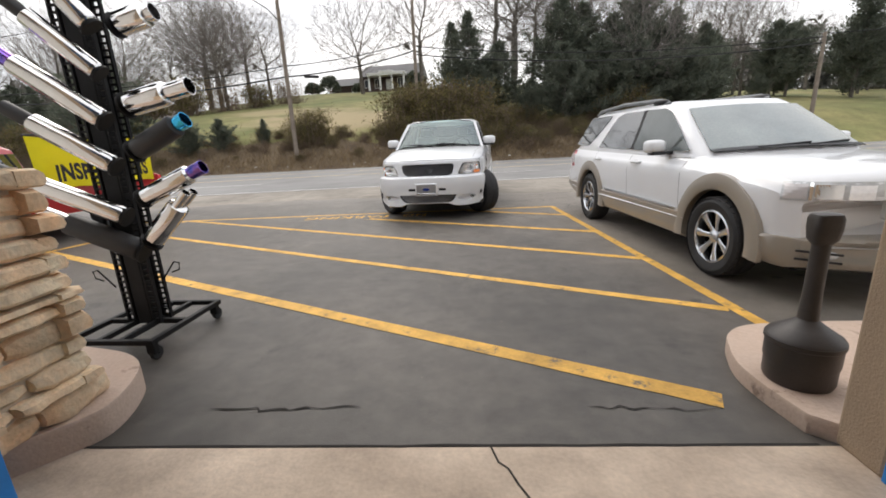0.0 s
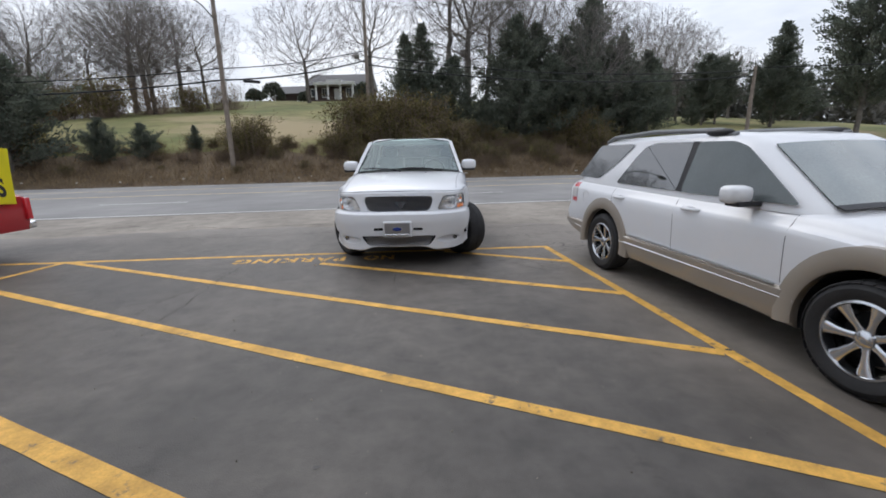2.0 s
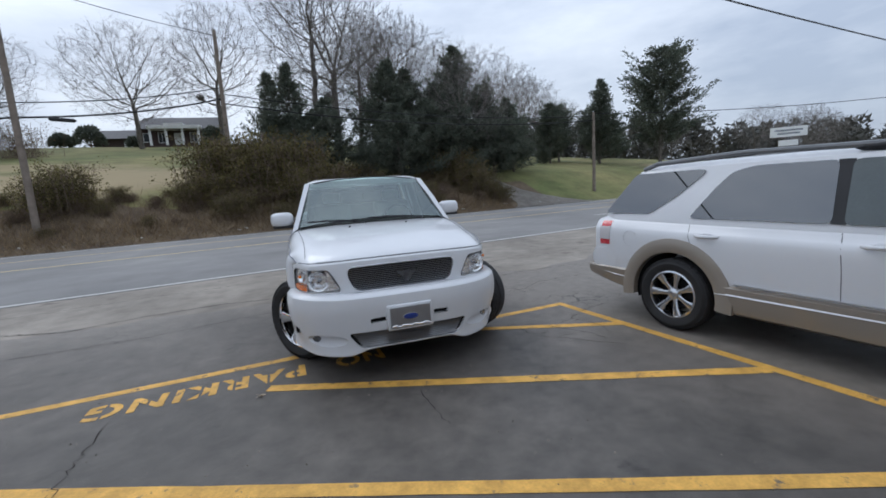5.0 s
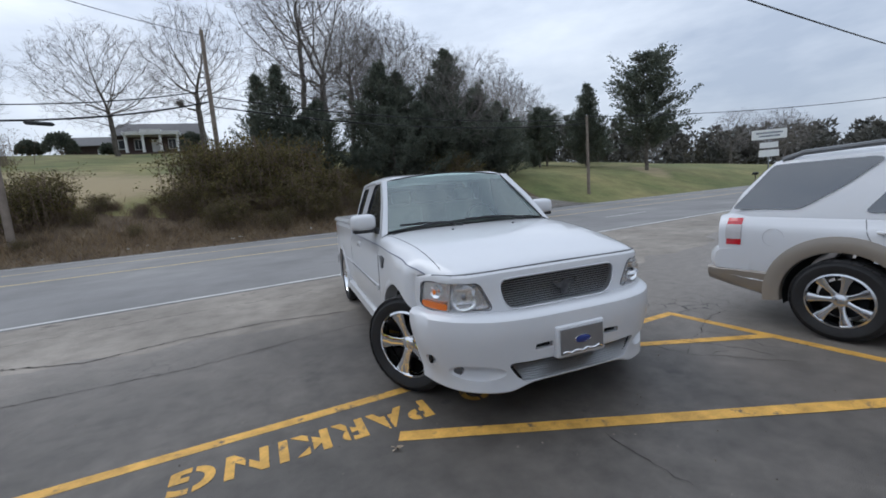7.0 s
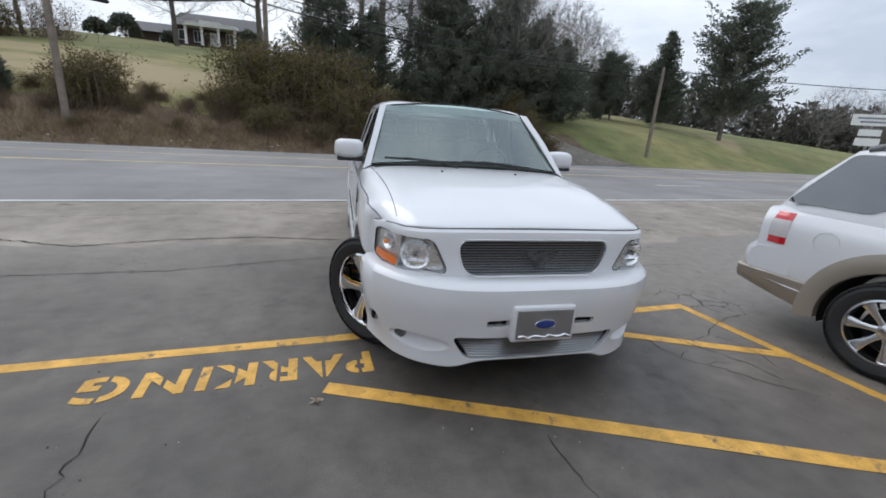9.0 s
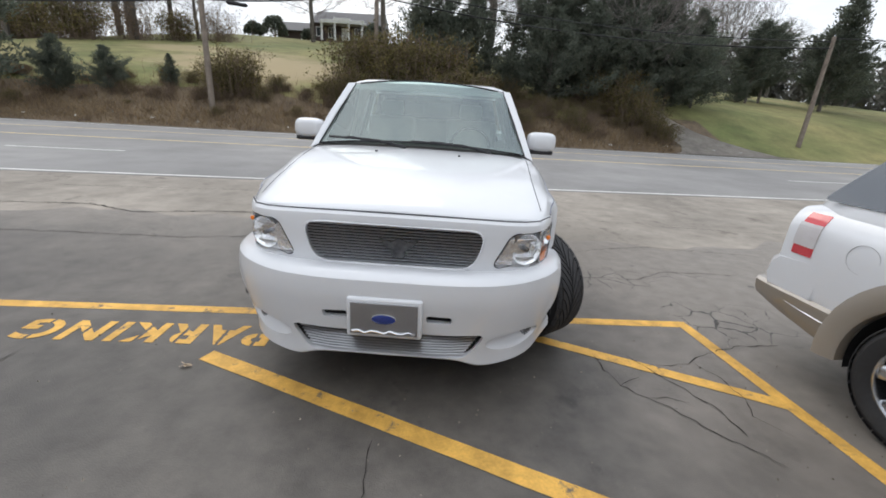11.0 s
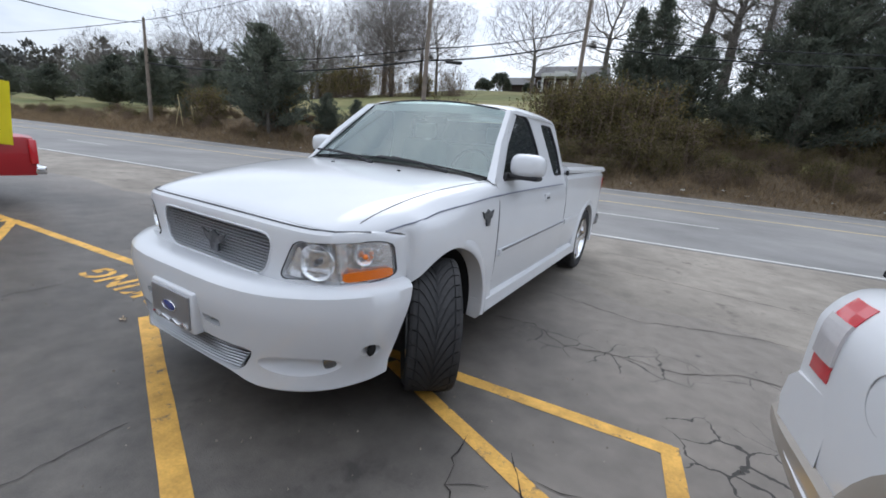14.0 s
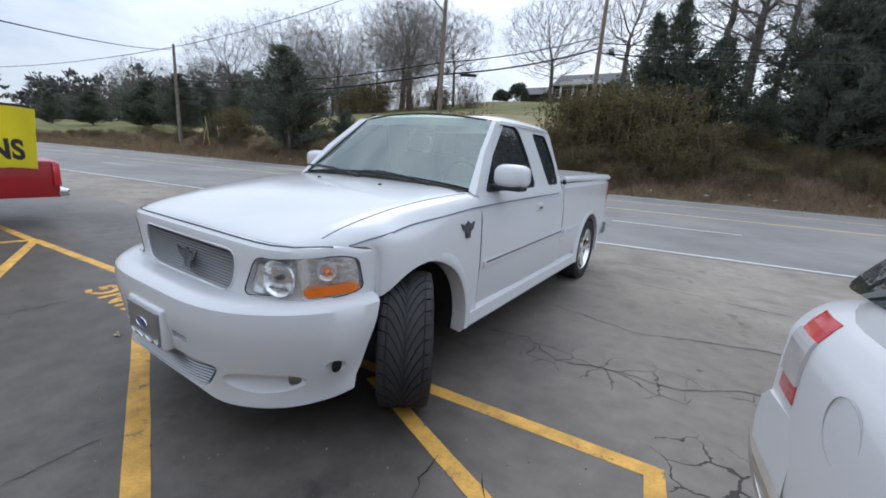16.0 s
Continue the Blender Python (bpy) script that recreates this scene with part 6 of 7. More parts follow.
for x, y in ((-0.10, -0.03), (0.10, -0.03), (-0.10, 0.07), (0.10, 0.07)):
    # A perforated upright: a channel with a row of slots on each face.
    bm = bmesh.new()
    zz = 0.16
    add_box(bm, x - 0.034, x - 0.020, y - 0.012, y + 0.012, 0.14, 2.35)
    add_box(bm, x + 0.020, x + 0.034, y - 0.012, y + 0.012, 0.14, 2.35)
    while zz < 2.33:
        add_box(bm, x - 0.020, x + 0.020, y - 0.008, y + 0.008, zz, zz + 0.014)
        zz += 0.042
    part("slotted_upright", bm, M_STEEL, rack)
part("centre_post", box(-0.055, 0.055, -0.035, 0.075, 0.14, 2.38, 0.004), M_STEEL, rack)
part("top_cap", box(-0.20, 0.22, -0.10, 0.14, 2.35, 2.40, 0.006), M_STEEL, rack)
for x, y, z in ((-0.20, -0.06, 0.48), (0.20, 0.06, 0.50)):
    s = 1 if x > 0 else -1
    part("wire_hook", tube([(x - s * 0.06, y, z - 0.05), (x, y, z + 0.02), (x + s * 0.05, y, z + 0.08), (x + s * 0.09, y, z + 0.07), (x + s * 0.08, y, z + 0.02), (x + s * 0.02, y, z)], 0.006, 6), M_STEEL, rack)


def muffler(base, tip, r=0.062, can=M_POLISH, end=None, twin=False, tiplen=0.16):
    base, tip = Vector(base), Vector(tip)
    d = tip - base
    ln = d.length
    m = Matrix.Translation(base) @ d.to_track_quat("Z", "Y").to_matrix().to_4x4()
    mf = thing("muffler", m, "polished exhaust muffler with an angled tip hung on the rack" if can is M_POLISH else "black exhaust muffler with a bright tip hung on the rack", "muffler", "mufflers on the rack")
    cl = ln - tiplen
    finish(part("can", lathe([(0.0, 0.0), (r * 0.55, 0.0), (r * 0.9, 0.02), (r, 0.035), (r, cl - 0.03), (r * 0.95, cl - 0.012), (r * 0.7, cl), (0.0, cl)], sides=28), can, mf), 35)
    part("inlet_flange", lathe([(0.0, -0.012), (r * 1.08, -0.012), (r * 1.08, 0.004), (0.0, 0.004)], sides=28), M_STEEL, mf)
    for o in ((-0.4, 0.4) if twin else (0.0,)):
        rr = r * (0.42 if twin else 0.72)
        prof = [(rr * 0.85, cl - 0.01), (rr, cl + 0.03), (rr, ln), (rr * 0.92, ln), (rr * 0.85, cl + 0.02)]
        finish(part("tip", lathe(prof, centre=(o * r * 1.3, 0, 0), sides=24, close=True), end if end and not twin else M_POLISH, mf), 35)
        # Near-black disc stands in for the shaded inside of the tip.
        part("tip_bore", lathe([(0.0, cl + 0.03), (rr * 0.86, cl + 0.03)], centre=(o * r * 1.3, 0, 0), sides=20), M_DARK, mf)
    return mf


for base, tip, kw in (((-1.07, -5.0, 1.66), (-0.62, -4.98, 1.75), {"r": 0.075}), ((-1.07, -5.02, 1.37), (-0.68, -5.0, 1.55), {"r": 0.07, "can": M_MBLACK, "end": M_CYAN, "tiplen": 0.07}),
                      ((-1.07, -5.04, 1.06), (-0.62, -5.0, 1.25), {"r": 0.062, "end": M_BURNT, "tiplen": 0.10}), ((-1.10, -5.02, 0.76), (-0.75, -5.0, 1.09), {"r": 0.07, "twin": True, "tiplen": 0.12}),
                      ((-1.04, -4.98, 2.13), (-0.78, -4.96, 2.19), {"r": 0.07, "tiplen": 0.05}),
                      ((-1.12, -5.10, 1.84), (-1.52, -5.24, 2.28), {"r": 0.055, "end": M_MBLACK}), ((-1.14, -5.12, 1.56), (-1.66, -5.26, 2.0), {"r": 0.062, "end": M_BURNT, "tiplen": 0.14}),
                      ((-1.16, -5.10, 1.28), (-1.70, -5.24, 1.67), {"r": 0.062, "end": M_MBLACK}), ((-1.17, -5.10, 0.95), (-1.86, -5.26, 1.30), {"r": 0.062, "end": M_MBLACK}),
                      ((-1.14, -5.06, 0.70), (-1.72, -5.18, 1.0), {"r": 0.075, "can": M_MBLACK}), ((-1.10, -5.10, 2.10), (-1.36, -5.2, 2.5), {"r": 0.06})):
    muffler(base, tip, **kw)

# ---- cracks, grooves and stains in the asphalt ----
rnd = random.Random(11)


def crack(pts, width=0.012, jitter=0.02, step=0.05):
    out = []
    for a, b in zip(pts, pts[1:]):
        a, b = Vector((*a, 0)), Vector((*b, 0))
        n = max(1, int((b - a).length / step))
        for k in range(n):
            p = a.lerp(b, k / n)
            out.append(p + Vector((rnd.uniform(-jitter, jitter), rnd.uniform(-jitter, jitter), 0)) * (k > 0))
    out.append(Vector((*pts[-1], 0)))
    bm = bmesh.new()
    left, right = [], []
    for i, p in enumerate(out):
        d = (out[min(i + 1, len(out) - 1)] - out[max(i - 1, 0)]).normalized()
        s = Vector((-d.y, d.x, 0)) * width * 0.5 * rnd.uniform(0.15, 0.62) * (0.3 if i in (0, len(out) - 1) else 1)
        left.append(bm.verts.new(p + s + Vector((0, 0, 0.0046))))
        right.append(bm.verts.new(p - s + Vector((0, 0, 0.0046))))
    for i in range(len(out) - 1):
        bm.faces.new((right[i], right[i + 1], left[i + 1], left[i]))
    return bm


CRACKS = [([(-2.15, -2.21), (-2.14, -1.92), (-2.17, -1.66), (-2.22, -1.35), (-2.3, -0.82), (-2.33, -0.1)], 0.014), ([(-2.5, -2.03), (-2.5, -1.61), (-2.38, -1.25), (-2.3, -0.93)], 0.012),
          ([(-6, 1.9), (-4.18, 2.1), (-2.83, 2.19), (-1.77, 2.5), (-1.14, 2.64), (0.6, 2.9)], 0.022), ([(-7, 3.0), (-5.0, 3.4), (-4.13, 3.1), (-3.25, 3.42), (-2.27, 3.58), (-1.14, 3.44)], 0.05),
          ([(-8, 4.2), (-5.69, 4.6), (-3.78, 4.98), (-0.94, 5.34), (2, 5.6)], 0.025), ([(1.5, 4.5), (4.18, 4.35), (8.54, 4.38), (14, 5.4)], 0.022), ([(0.82, 1.85), (1.17, 1.94), (1.51, 1.69), (1.91, 1.82), (2.29, 1.84), (2.74, 2.14), (3.6, 2.2)], 0.016),
          ([(1.36, 0.30), (1.38, 0.17), (1.43, -0.05), (1.55, -0.15), (1.69, -0.28), (1.82, -0.42), (2.05, -0.62)], 0.016), ([(1.43, -0.05), (1.52, 0.02), (1.60, 0.06)], 0.012), ([(1.55, -0.15), (1.68, -0.13), (1.80, -0.17)], 0.012), ([(1.60, 0.32), (1.68, 0.2), (1.76, 0.06), (1.86, -0.1), (1.95, -0.22), (1.98, -0.42)], 0.017),
          ([(1.70, 0.20), (1.88, 0.22), (2.06, 0.30), (2.24, 0.42), (2.42, 0.5), (2.62, 0.57), (2.9, 0.62)], 0.014), ([(2.06, 0.30), (2.16, 0.08), (2.18, -0.1), (2.12, -0.25), (2.25, -0.4)], 0.013), ([(0.04, -1.2), (-0.01, -0.89), (-0.02, -0.65)], 0.012),
          ([(-0.25, -5.77), (0.1, -5.75), (0.57, -5.70)], 0.03), ([(1.73, -5.61), (2.1, -5.6), (2.37, -5.58)], 0.02), ([(1.0, 2.9), (1.9, 2.7), (2.9, 3.1), (4.4, 3.0)], 0.02)]
for pts, w in CRACKS:
    tagged(part("asphalt_crack", crack(pts, w), M_CRACK), "dark open crack in the asphalt", "crack", "asphalt cracks", "structure")
rnd = random.Random(21)
M_GRIT = mat("loose_grit", (0.22, 0.19, 0.155), rough=0.95, var=0.3, spread=0.6)
for spots in (((1.9, 0.0, 0.9, 0.7), (0.2, -1.2, 1.6, 0.8), (1.5, 1.9, 1.4, 0.5)), ((-2.4, -1.2, 1.0, 1.2), (0.4, -3.4, 1.6, 1.0), (-2.6, 3.2, 2.4, 0.7))):
    bm = bmesh.new()
    for cx, cy, sx, sy in spots:
        for _ in range(110):
            c, r = Vector((rnd.gauss(cx, sx), rnd.gauss(cy, sy), 0.004)), rnd.choice((0.0025, 0.003, 0.004, 0.006))
            top = bm.verts.new(c + Vector((rnd.uniform(-r, r) * 0.4, rnd.uniform(-r, r) * 0.4, r * rnd.uniform(0.6, 1.2))))
            foot = [bm.verts.new(c + Vector((r * math.cos(t) * rnd.uniform(0.7, 1.3), r * math.sin(t) * rnd.uniform(0.7, 1.3), -0.004))) for t in (0.3, 1.5, 2.8, 4.1, 5.3)]
            for k in range(5):
                bm.faces.new((foot[k], foot[(k + 1) % 5], top))
    tagged(part("loose_grit", bm, M_GRIT), "scattered brown grit on the asphalt", "grit", kind="stuff")
M_LEAF = mat("dry_leaf", (0.45, 0.36, 0.26), rough=0.9, var=0.2)
leaf = bmesh.new()
ring = [leaf.verts.new((0.03 * (0.55 + 0.45 * math.cos(5 * t)) * math.cos(t) * 1.5, 0.03 * (0.55 + 0.45 * math.cos(5 * t)) * math.sin(t), 0.012 + 0.008 * math.sin(3 * t))) for t in [2 * math.pi * k / 30 for k in range(30)]]
leaf.faces.new(ring)
lf = tagged(part("dry_leaf", leaf, M_LEAF), "curled brown oak leaf on the asphalt", "leaf")
lf.location = (-1.26, -0.185, 0.004)

# ---- house on the hill ----
# Red brick, its colour darkened to hold the shade under the porch.
M_BRICK = mat("shade_darkened_red_brick", (0.085, 0.06, 0.055), rough=0.9, var=0.25, scale=8, fine=40)
M_SHINGLE = mat("grey_shingle", (0.17, 0.165, 0.165), rough=0.95, var=0.15, scale=5, fine=30)
M_TRIM = mat("white_house_trim", (0.78, 0.78, 0.76), rough=0.6, var=0.03)
M_WINDOW = mat("house_window", (0.05, 0.055, 0.06), rough=0.05, var=0.0)
house = thing("house", pose(-18.6, 70, 11.3), "brick house with white columned porch and grey roof", "house")
part("wall", box(-6.0, 4.9, 1.6, 9.5, -1.5, 2.9), M_BRICK, house, "brick wall darkened for the porch shade")
bm = bmesh.new()
add_prism(bm, [(0.9, 2.82), (5.5, 5.3), (10.2, 2.82)], lambda u, v, w: (-6.3 + 11.5 * w, u, v), 1)
part("roof", bm, M_SHINGLE, house, "grey shingled gable roof")
part("porch_roof", box(-4.35, 2.75, -0.6, 1.6, 2.6, 3.1, 0.03), M_TRIM, house)
part("porch_pediment", box(-2.1, 0.5, -0.5, 1.4, 3.1, 3.4, 0.03), M_TRIM, house)
part("porch_floor", box(-4.4, 2.8, -0.7, 1.6, -1.0, 0.12), M_BRICK, house)
for x in (-4.05, -1.95, 0.25, 2.45):
    finish(part("column", lathe([(0.24, 0.12), (0.24, 0.24), (0.19, 0.30), (0.17, 2.43), (0.24, 2.5), (0.24, 2.6)], centre=(x, -0.25, 0), sides=16), M_TRIM, house), 40)
for x in (-3.0, 1.35):
    w = part("window", box(x - 0.55, x + 0.55, 1.52, 1.60, 0.75, 2.35), M_TRIM, house)
    part("pane", box(x - 0.46, x + 0.46, 1.50, 1.53, 0.84, 2.26), M_WINDOW, w)
    part("mullion", box(x - 0.025, x + 0.025, 1.48, 1.51, 0.84, 2.26), M_TRIM, w)
part("door", box(-1.35, -0.35, 1.5, 1.6, 0.12, 2.25), M_TRIM, house)
for x in (-5.1, 3.9):
    w = part("window", box(x - 0.45, x + 0.45, 1.52, 1.60, 0.9, 2.3), M_TRIM, house)
    part("pane", box(x - 0.37, x + 0.37, 1.50, 1.53, 0.98, 2.22), M_WINDOW, w)
part("wing_wall", box(-12.6, -6.0, 3.0, 9.0, -2.0, 1.75), M_BRICK, house)
bm = bmesh.new()
add_prism(bm, [(2.3, 1.7), (6.0, 3.5), (9.7, 1.7)], lambda u, v, w: (-12.9 + 6.9 * w, u, v), 1)
part("wing_roof", bm, M_SHINGLE, house)
part("wing_window", box(-8.6, -7.0, 2.9, 3.0, 0.3, 1.2), M_TRIM, house)

# ---- trees ----
# Cedar green, lightened so the colour carries the haze over the trees.
M_CEDAR = mat("haze_lightened_foliage", (0.115, 0.142, 0.113), rough=0.9, var=0.25, scale=1.2, fine=6, spread=0.2, tint=(0.15, 0.158, 0.12))
M_IVY = mat("olive_brush_leaves", (0.12, 0.12, 0.05), rough=0.9, var=0.35, scale=1.0, fine=6, spread=0.5, tint=(0.19, 0.15, 0.06))
M_BRUSH = mat("brown_brush_twigs", (0.165, 0.12, 0.09), rough=0.95, var=0.25)
M_STRAW = mat("dead_straw", (0.24, 0.175, 0.105), rough=0.95, var=0.2, spread=0.35)
M_DRY = mat("dry_brush", (0.17, 0.12, 0.08), rough=0.95, var=0.3, scale=0.6, fine=6, spread=0.45, tint=(0.235, 0.18, 0.11))


def leafy(m, share=0.45):
    """Lets part of the light through thin leaves."""
    n, l = m.node_tree.nodes, m.node_tree.links
    b, out = n["Principled BSDF"], n["Material Output"]
    tr, mix = n.new("ShaderNodeBsdfTranslucent"), n.new("ShaderNodeMixShader")
    l.new(b.inputs["Base Color"].links[0].from_socket, tr.inputs["Color"])
    mix.inputs["Fac"].default_value = share
    l.new(b.outputs["BSDF"], mix.inputs[1])
    l.new(tr.outputs["BSDF"], mix.inputs[2])
    l.new(mix.outputs["Shader"], out.inputs["Surface"])


for m_ in (M_CEDAR, M_IVY, M_DRY, M_STRAW):
    leafy(m_)


def mesh_from(name, verts, faces, material):
    me = bpy.data.meshes.new(name)
    me.from_pydata(verts, [], faces)
    me.materials.append(material)
    return me


def limbs_mesh(segs, name, material):
    """A mesh of tapered limbs from (start, end, radius, radius, sides)."""
    verts, faces = [], []
    for p, q, r0, r1, n in segs:
        d = (q - p)
        if d.length < 1e-4:
            continue
        d.normalize()
        a = d.cross(Vector((0.3, 0.9, 0.2))).normalized()
        b = d.cross(a)
        k = len(verts)
        for c, r in ((p, r0), (q, r1)):
            for i in range(n):
                t = 2 * math.pi * i / n
                v = c + (a * math.cos(t) + b * math.sin(t)) * r
                verts.append((v.x, v.y, v.z))
        for i in range(n):
            faces.append((k + i, k + (i + 1) % n, k + n + (i + 1) % n, k + n + i))
    return mesh_from(name, verts, faces, material)


def bare_tree(seed, height=16.0, width=12.0, trunk=0.2, points=1100, step=0.40, lift=0.0, leader=0.35):
    """An old bare tree grown limb by limb into an uneven rounded crown, with fine twigs at the ends. It stands at its base."""
    r = np.random.RandomState(seed)
    lo = height * trunk
    lobes = [(np.array((r.uniform(-.22, .22) * width, r.uniform(-.22, .22) * width, lo + (height - lo) * r.uniform(0.40, 0.72))), r.uniform(0.55, 0.95)) for _ in range(5)]
    lobes.append((np.array((0.0, 0.0, lo + (height - lo) * 0.52)), 1.0))
    att = []
    while len(att) < points:
        q = np.array((r.uniform(-.5, .5) * width, r.uniform(-.5, .5) * width, r.uniform(lo, height)))
        for c, k in lobes:
            e = (q - c) / (np.array((width * 0.46, width * 0.46, (height - lo) * 0.5)) * k)
            d = e.dot(e)
            if d < 1 and r.rand() < 0.6 + 0.4 * d:
                att.append(q)
                break
    att = np.array(att)
    nodes, up = [np.array((0.0, 0.0, -0.3))], [-1]
    bend = r.normal(0, 0.05, 2)
    while nodes[-1][2] < lo + (height - lo) * leader:
        nodes.append(nodes[-1] + np.array((bend[0] + r.normal(0, .12), bend[1] + r.normal(0, .12), 1.0)) * step)
        up.append(len(nodes) - 2)
    P = np.array(nodes)
    alive = np.ones(len(att), bool)
    near = np.full(len(att), 1e9)
    who = np.zeros(len(att), int)
    start = 0
    for _ in range(90):
        new_p = P[start:]
        d = np.linalg.norm(att[:, None, :] - new_p[None, :, :], axis=2)
        j = d.argmin(1)
        dm = d[np.arange(len(att)), j]
        better = dm < near
        near[better], who[better] = dm[better], j[better] + start
        alive &= near > step * 1.4
        if not alive.any():
            break
        start = len(P)
        add = []
        seen = alive & (near < width * 0.30)
        if not seen.any():
            seen = alive
        for w in np.unique(who[seen]):
            sel = seen & (who == w)
            v = att[sel] - P[w]
            v = (v / np.linalg.norm(v, axis=1)[:, None]).mean(0)
            v = v / (np.linalg.norm(v) + 1e-6) + 0.8 * (P[w] - P[max(up[w], 0)]) / step + r.normal(0, 0.14, 3) + np.array((0, 0, 0.06 + lift))
            v /= np.linalg.norm(v) + 1e-6
            add.append(P[w] + v * step)
            up.append(int(w))
        P = np.vstack([P, np.array(add)])
    n = len(P)
    load = np.zeros(n)
    kids = np.zeros(n, int)
    for i in range(n - 1, 0, -1):
        if kids[i] == 0:
            load[i] = 1.0
        load[up[i]] += load[i]
        kids[up[i]] += 1
    rad = 0.0105 * load ** 0.53 * height / 16
    rad[:2] *= 1.25
    big, small = [], []
    for i in range(1, n):
        a, b = Vector(P[up[i]]), Vector(P[i])
        r0 = min(rad[up[i]], rad[i] * 1.5)
        (big if load[i] > 14 else small).append((a, b, r0, rad[i], 6 if load[i] > 14 else 4 if load[i] > 3 else 3))
        if load[i] < 5:
            for _ in range(4 if kids[i] == 0 else 1):
                dd = ((b - a).normalized() * 0.9 + Vector((r.normal(0, 0.3), r.normal(0, 0.3), r.normal(0.25, 0.22)))).normalized()
                e = b + dd * r.uniform(0.4, 0.9)
                small.append((b, e, 0.0085, 0.006, 3))
                for _ in range(2):
                    d2 = (dd + Vector((r.normal(0, 0.35), r.normal(0, 0.35), r.normal(0.15, 0.25)))).normalized()
                    small.append((e, e + d2 * r.uniform(0.3, 0.8), 0.006, 0.004, 3))
    t = thing("bare_tree", pose(0, 0, 0), "tall leafless winter tree with spreading branches on the hillside", "tree", "bare trees")
    for name, segs, m_ in (("trunk", big, M_BARK), ("crown", small, M_TWIG)):
        ob = new(name, limbs_mesh(segs, name, m_))
        ob.parent = t
    return t


def sprays(tips, r, name, material, long=0.34, thin=0.06):
    """Pointed sprays of foliage: each a narrow bent leaf shape along its own direction."""
    verts, faces = [], []
    for c, d, n, rad in tips:
        for _ in range(n):
            o = Vector((r.gauss(0, 1), r.gauss(0, 1), r.gauss(0, 0.8))) * rad
            a = (d + Vector((r.gauss(0, 0.6), r.gauss(0, 0.6), r.gauss(0.15, 0.5)))).normalized()
            b = a.cross(Vector((r.gauss(0, 1), r.gauss(0, 1), r.gauss(0, 1)))).normalized()
            s, w = long * r.uniform(0.5, 1.3), thin * r.uniform(0.6, 1.4)
            k = len(verts)
            for u, e in ((0, 0), (0.4, -1), (1, 0.1), (0.5, 1)):
                v = c + o + a * u * s + b * e * w * 0.9
                verts.append((v.x, v.y, v.z))
            faces.append((k, k + 1, k + 2, k + 3))
    return mesh_from(name, verts, faces, material)


def cedar(seed, height=10.0, width=6.0, bare=0.04, dense=1.0, ragged=0.3, power=0.85, tiers=9, label="dark grey-green ragged cedar tree at the edge of the road"):
    """A red cedar: a trunk, uneven tiers of rising boughs and pointed sprays, open between the tips."""
    r = random.Random(seed)
    tips, segs = [], []
    lean = Vector((r.gauss(0, 0.02), r.gauss(0, 0.02), 1)) * height
    segs.append((Vector((0, 0, -0.3)), lean * 0.96, 0.018 * height, 0.02, 6))
    wob = [r.uniform(0.85, 1.12) for _ in range(tiers + 1)]
    gap = [[r.uniform(0.7, 1.2) for _ in range(6)] for _ in range(tiers + 1)]
    n = int(height * 21 * dense)
    for i in range(n):
        h = bare + (1 - bare) * ((i + r.random()) / n) ** 0.9
        t = r.uniform(0, 2 * math.pi)
        k = int(h * tiers)
        prof = max(0.0, 1 - h) ** power * 1.12 * min(1, 0.6 + 2.0 * (h - bare)) * wob[k] * gap[k][int(t / 6.2832 * 6) % 6]
        ln = width / 2 * prof * r.uniform(1 - ragged * 1.5, 1 + ragged * 0.6) + 0.12
        base = lean * h
        out = Vector((math.cos(t), math.sin(t), r.uniform(0.25, 0.9)))
        tip = base + out * ln
        segs.append((base, tip, 0.03, 0.008, 3))
        m_ = max(2, int(ln / 0.33))
        for q in range(m_):
            f = 0.25 + 0.8 * (q + 0.6) / m_
            tips.append((base.lerp(tip, f), out.normalized(), int(14 * dense + 1.5), 0.10 + 0.13 * min(1, ln) * (1.1 - 0.5 * f)))
    tips += [(lean * (0.93 + 0.012 * k), Vector((0, 0, 1)), 4, 0.06) for k in range(7)]
    t = thing("cedar_tree", pose(0, 0, 0), label, "tree", "cedar trees")
    ob = new("trunk", limbs_mesh(segs, "trunk", M_BARK))
    ob.parent = t
    ob = new("crown", sprays(tips, r, "crown", M_CEDAR))
    ob.parent = t
    return t


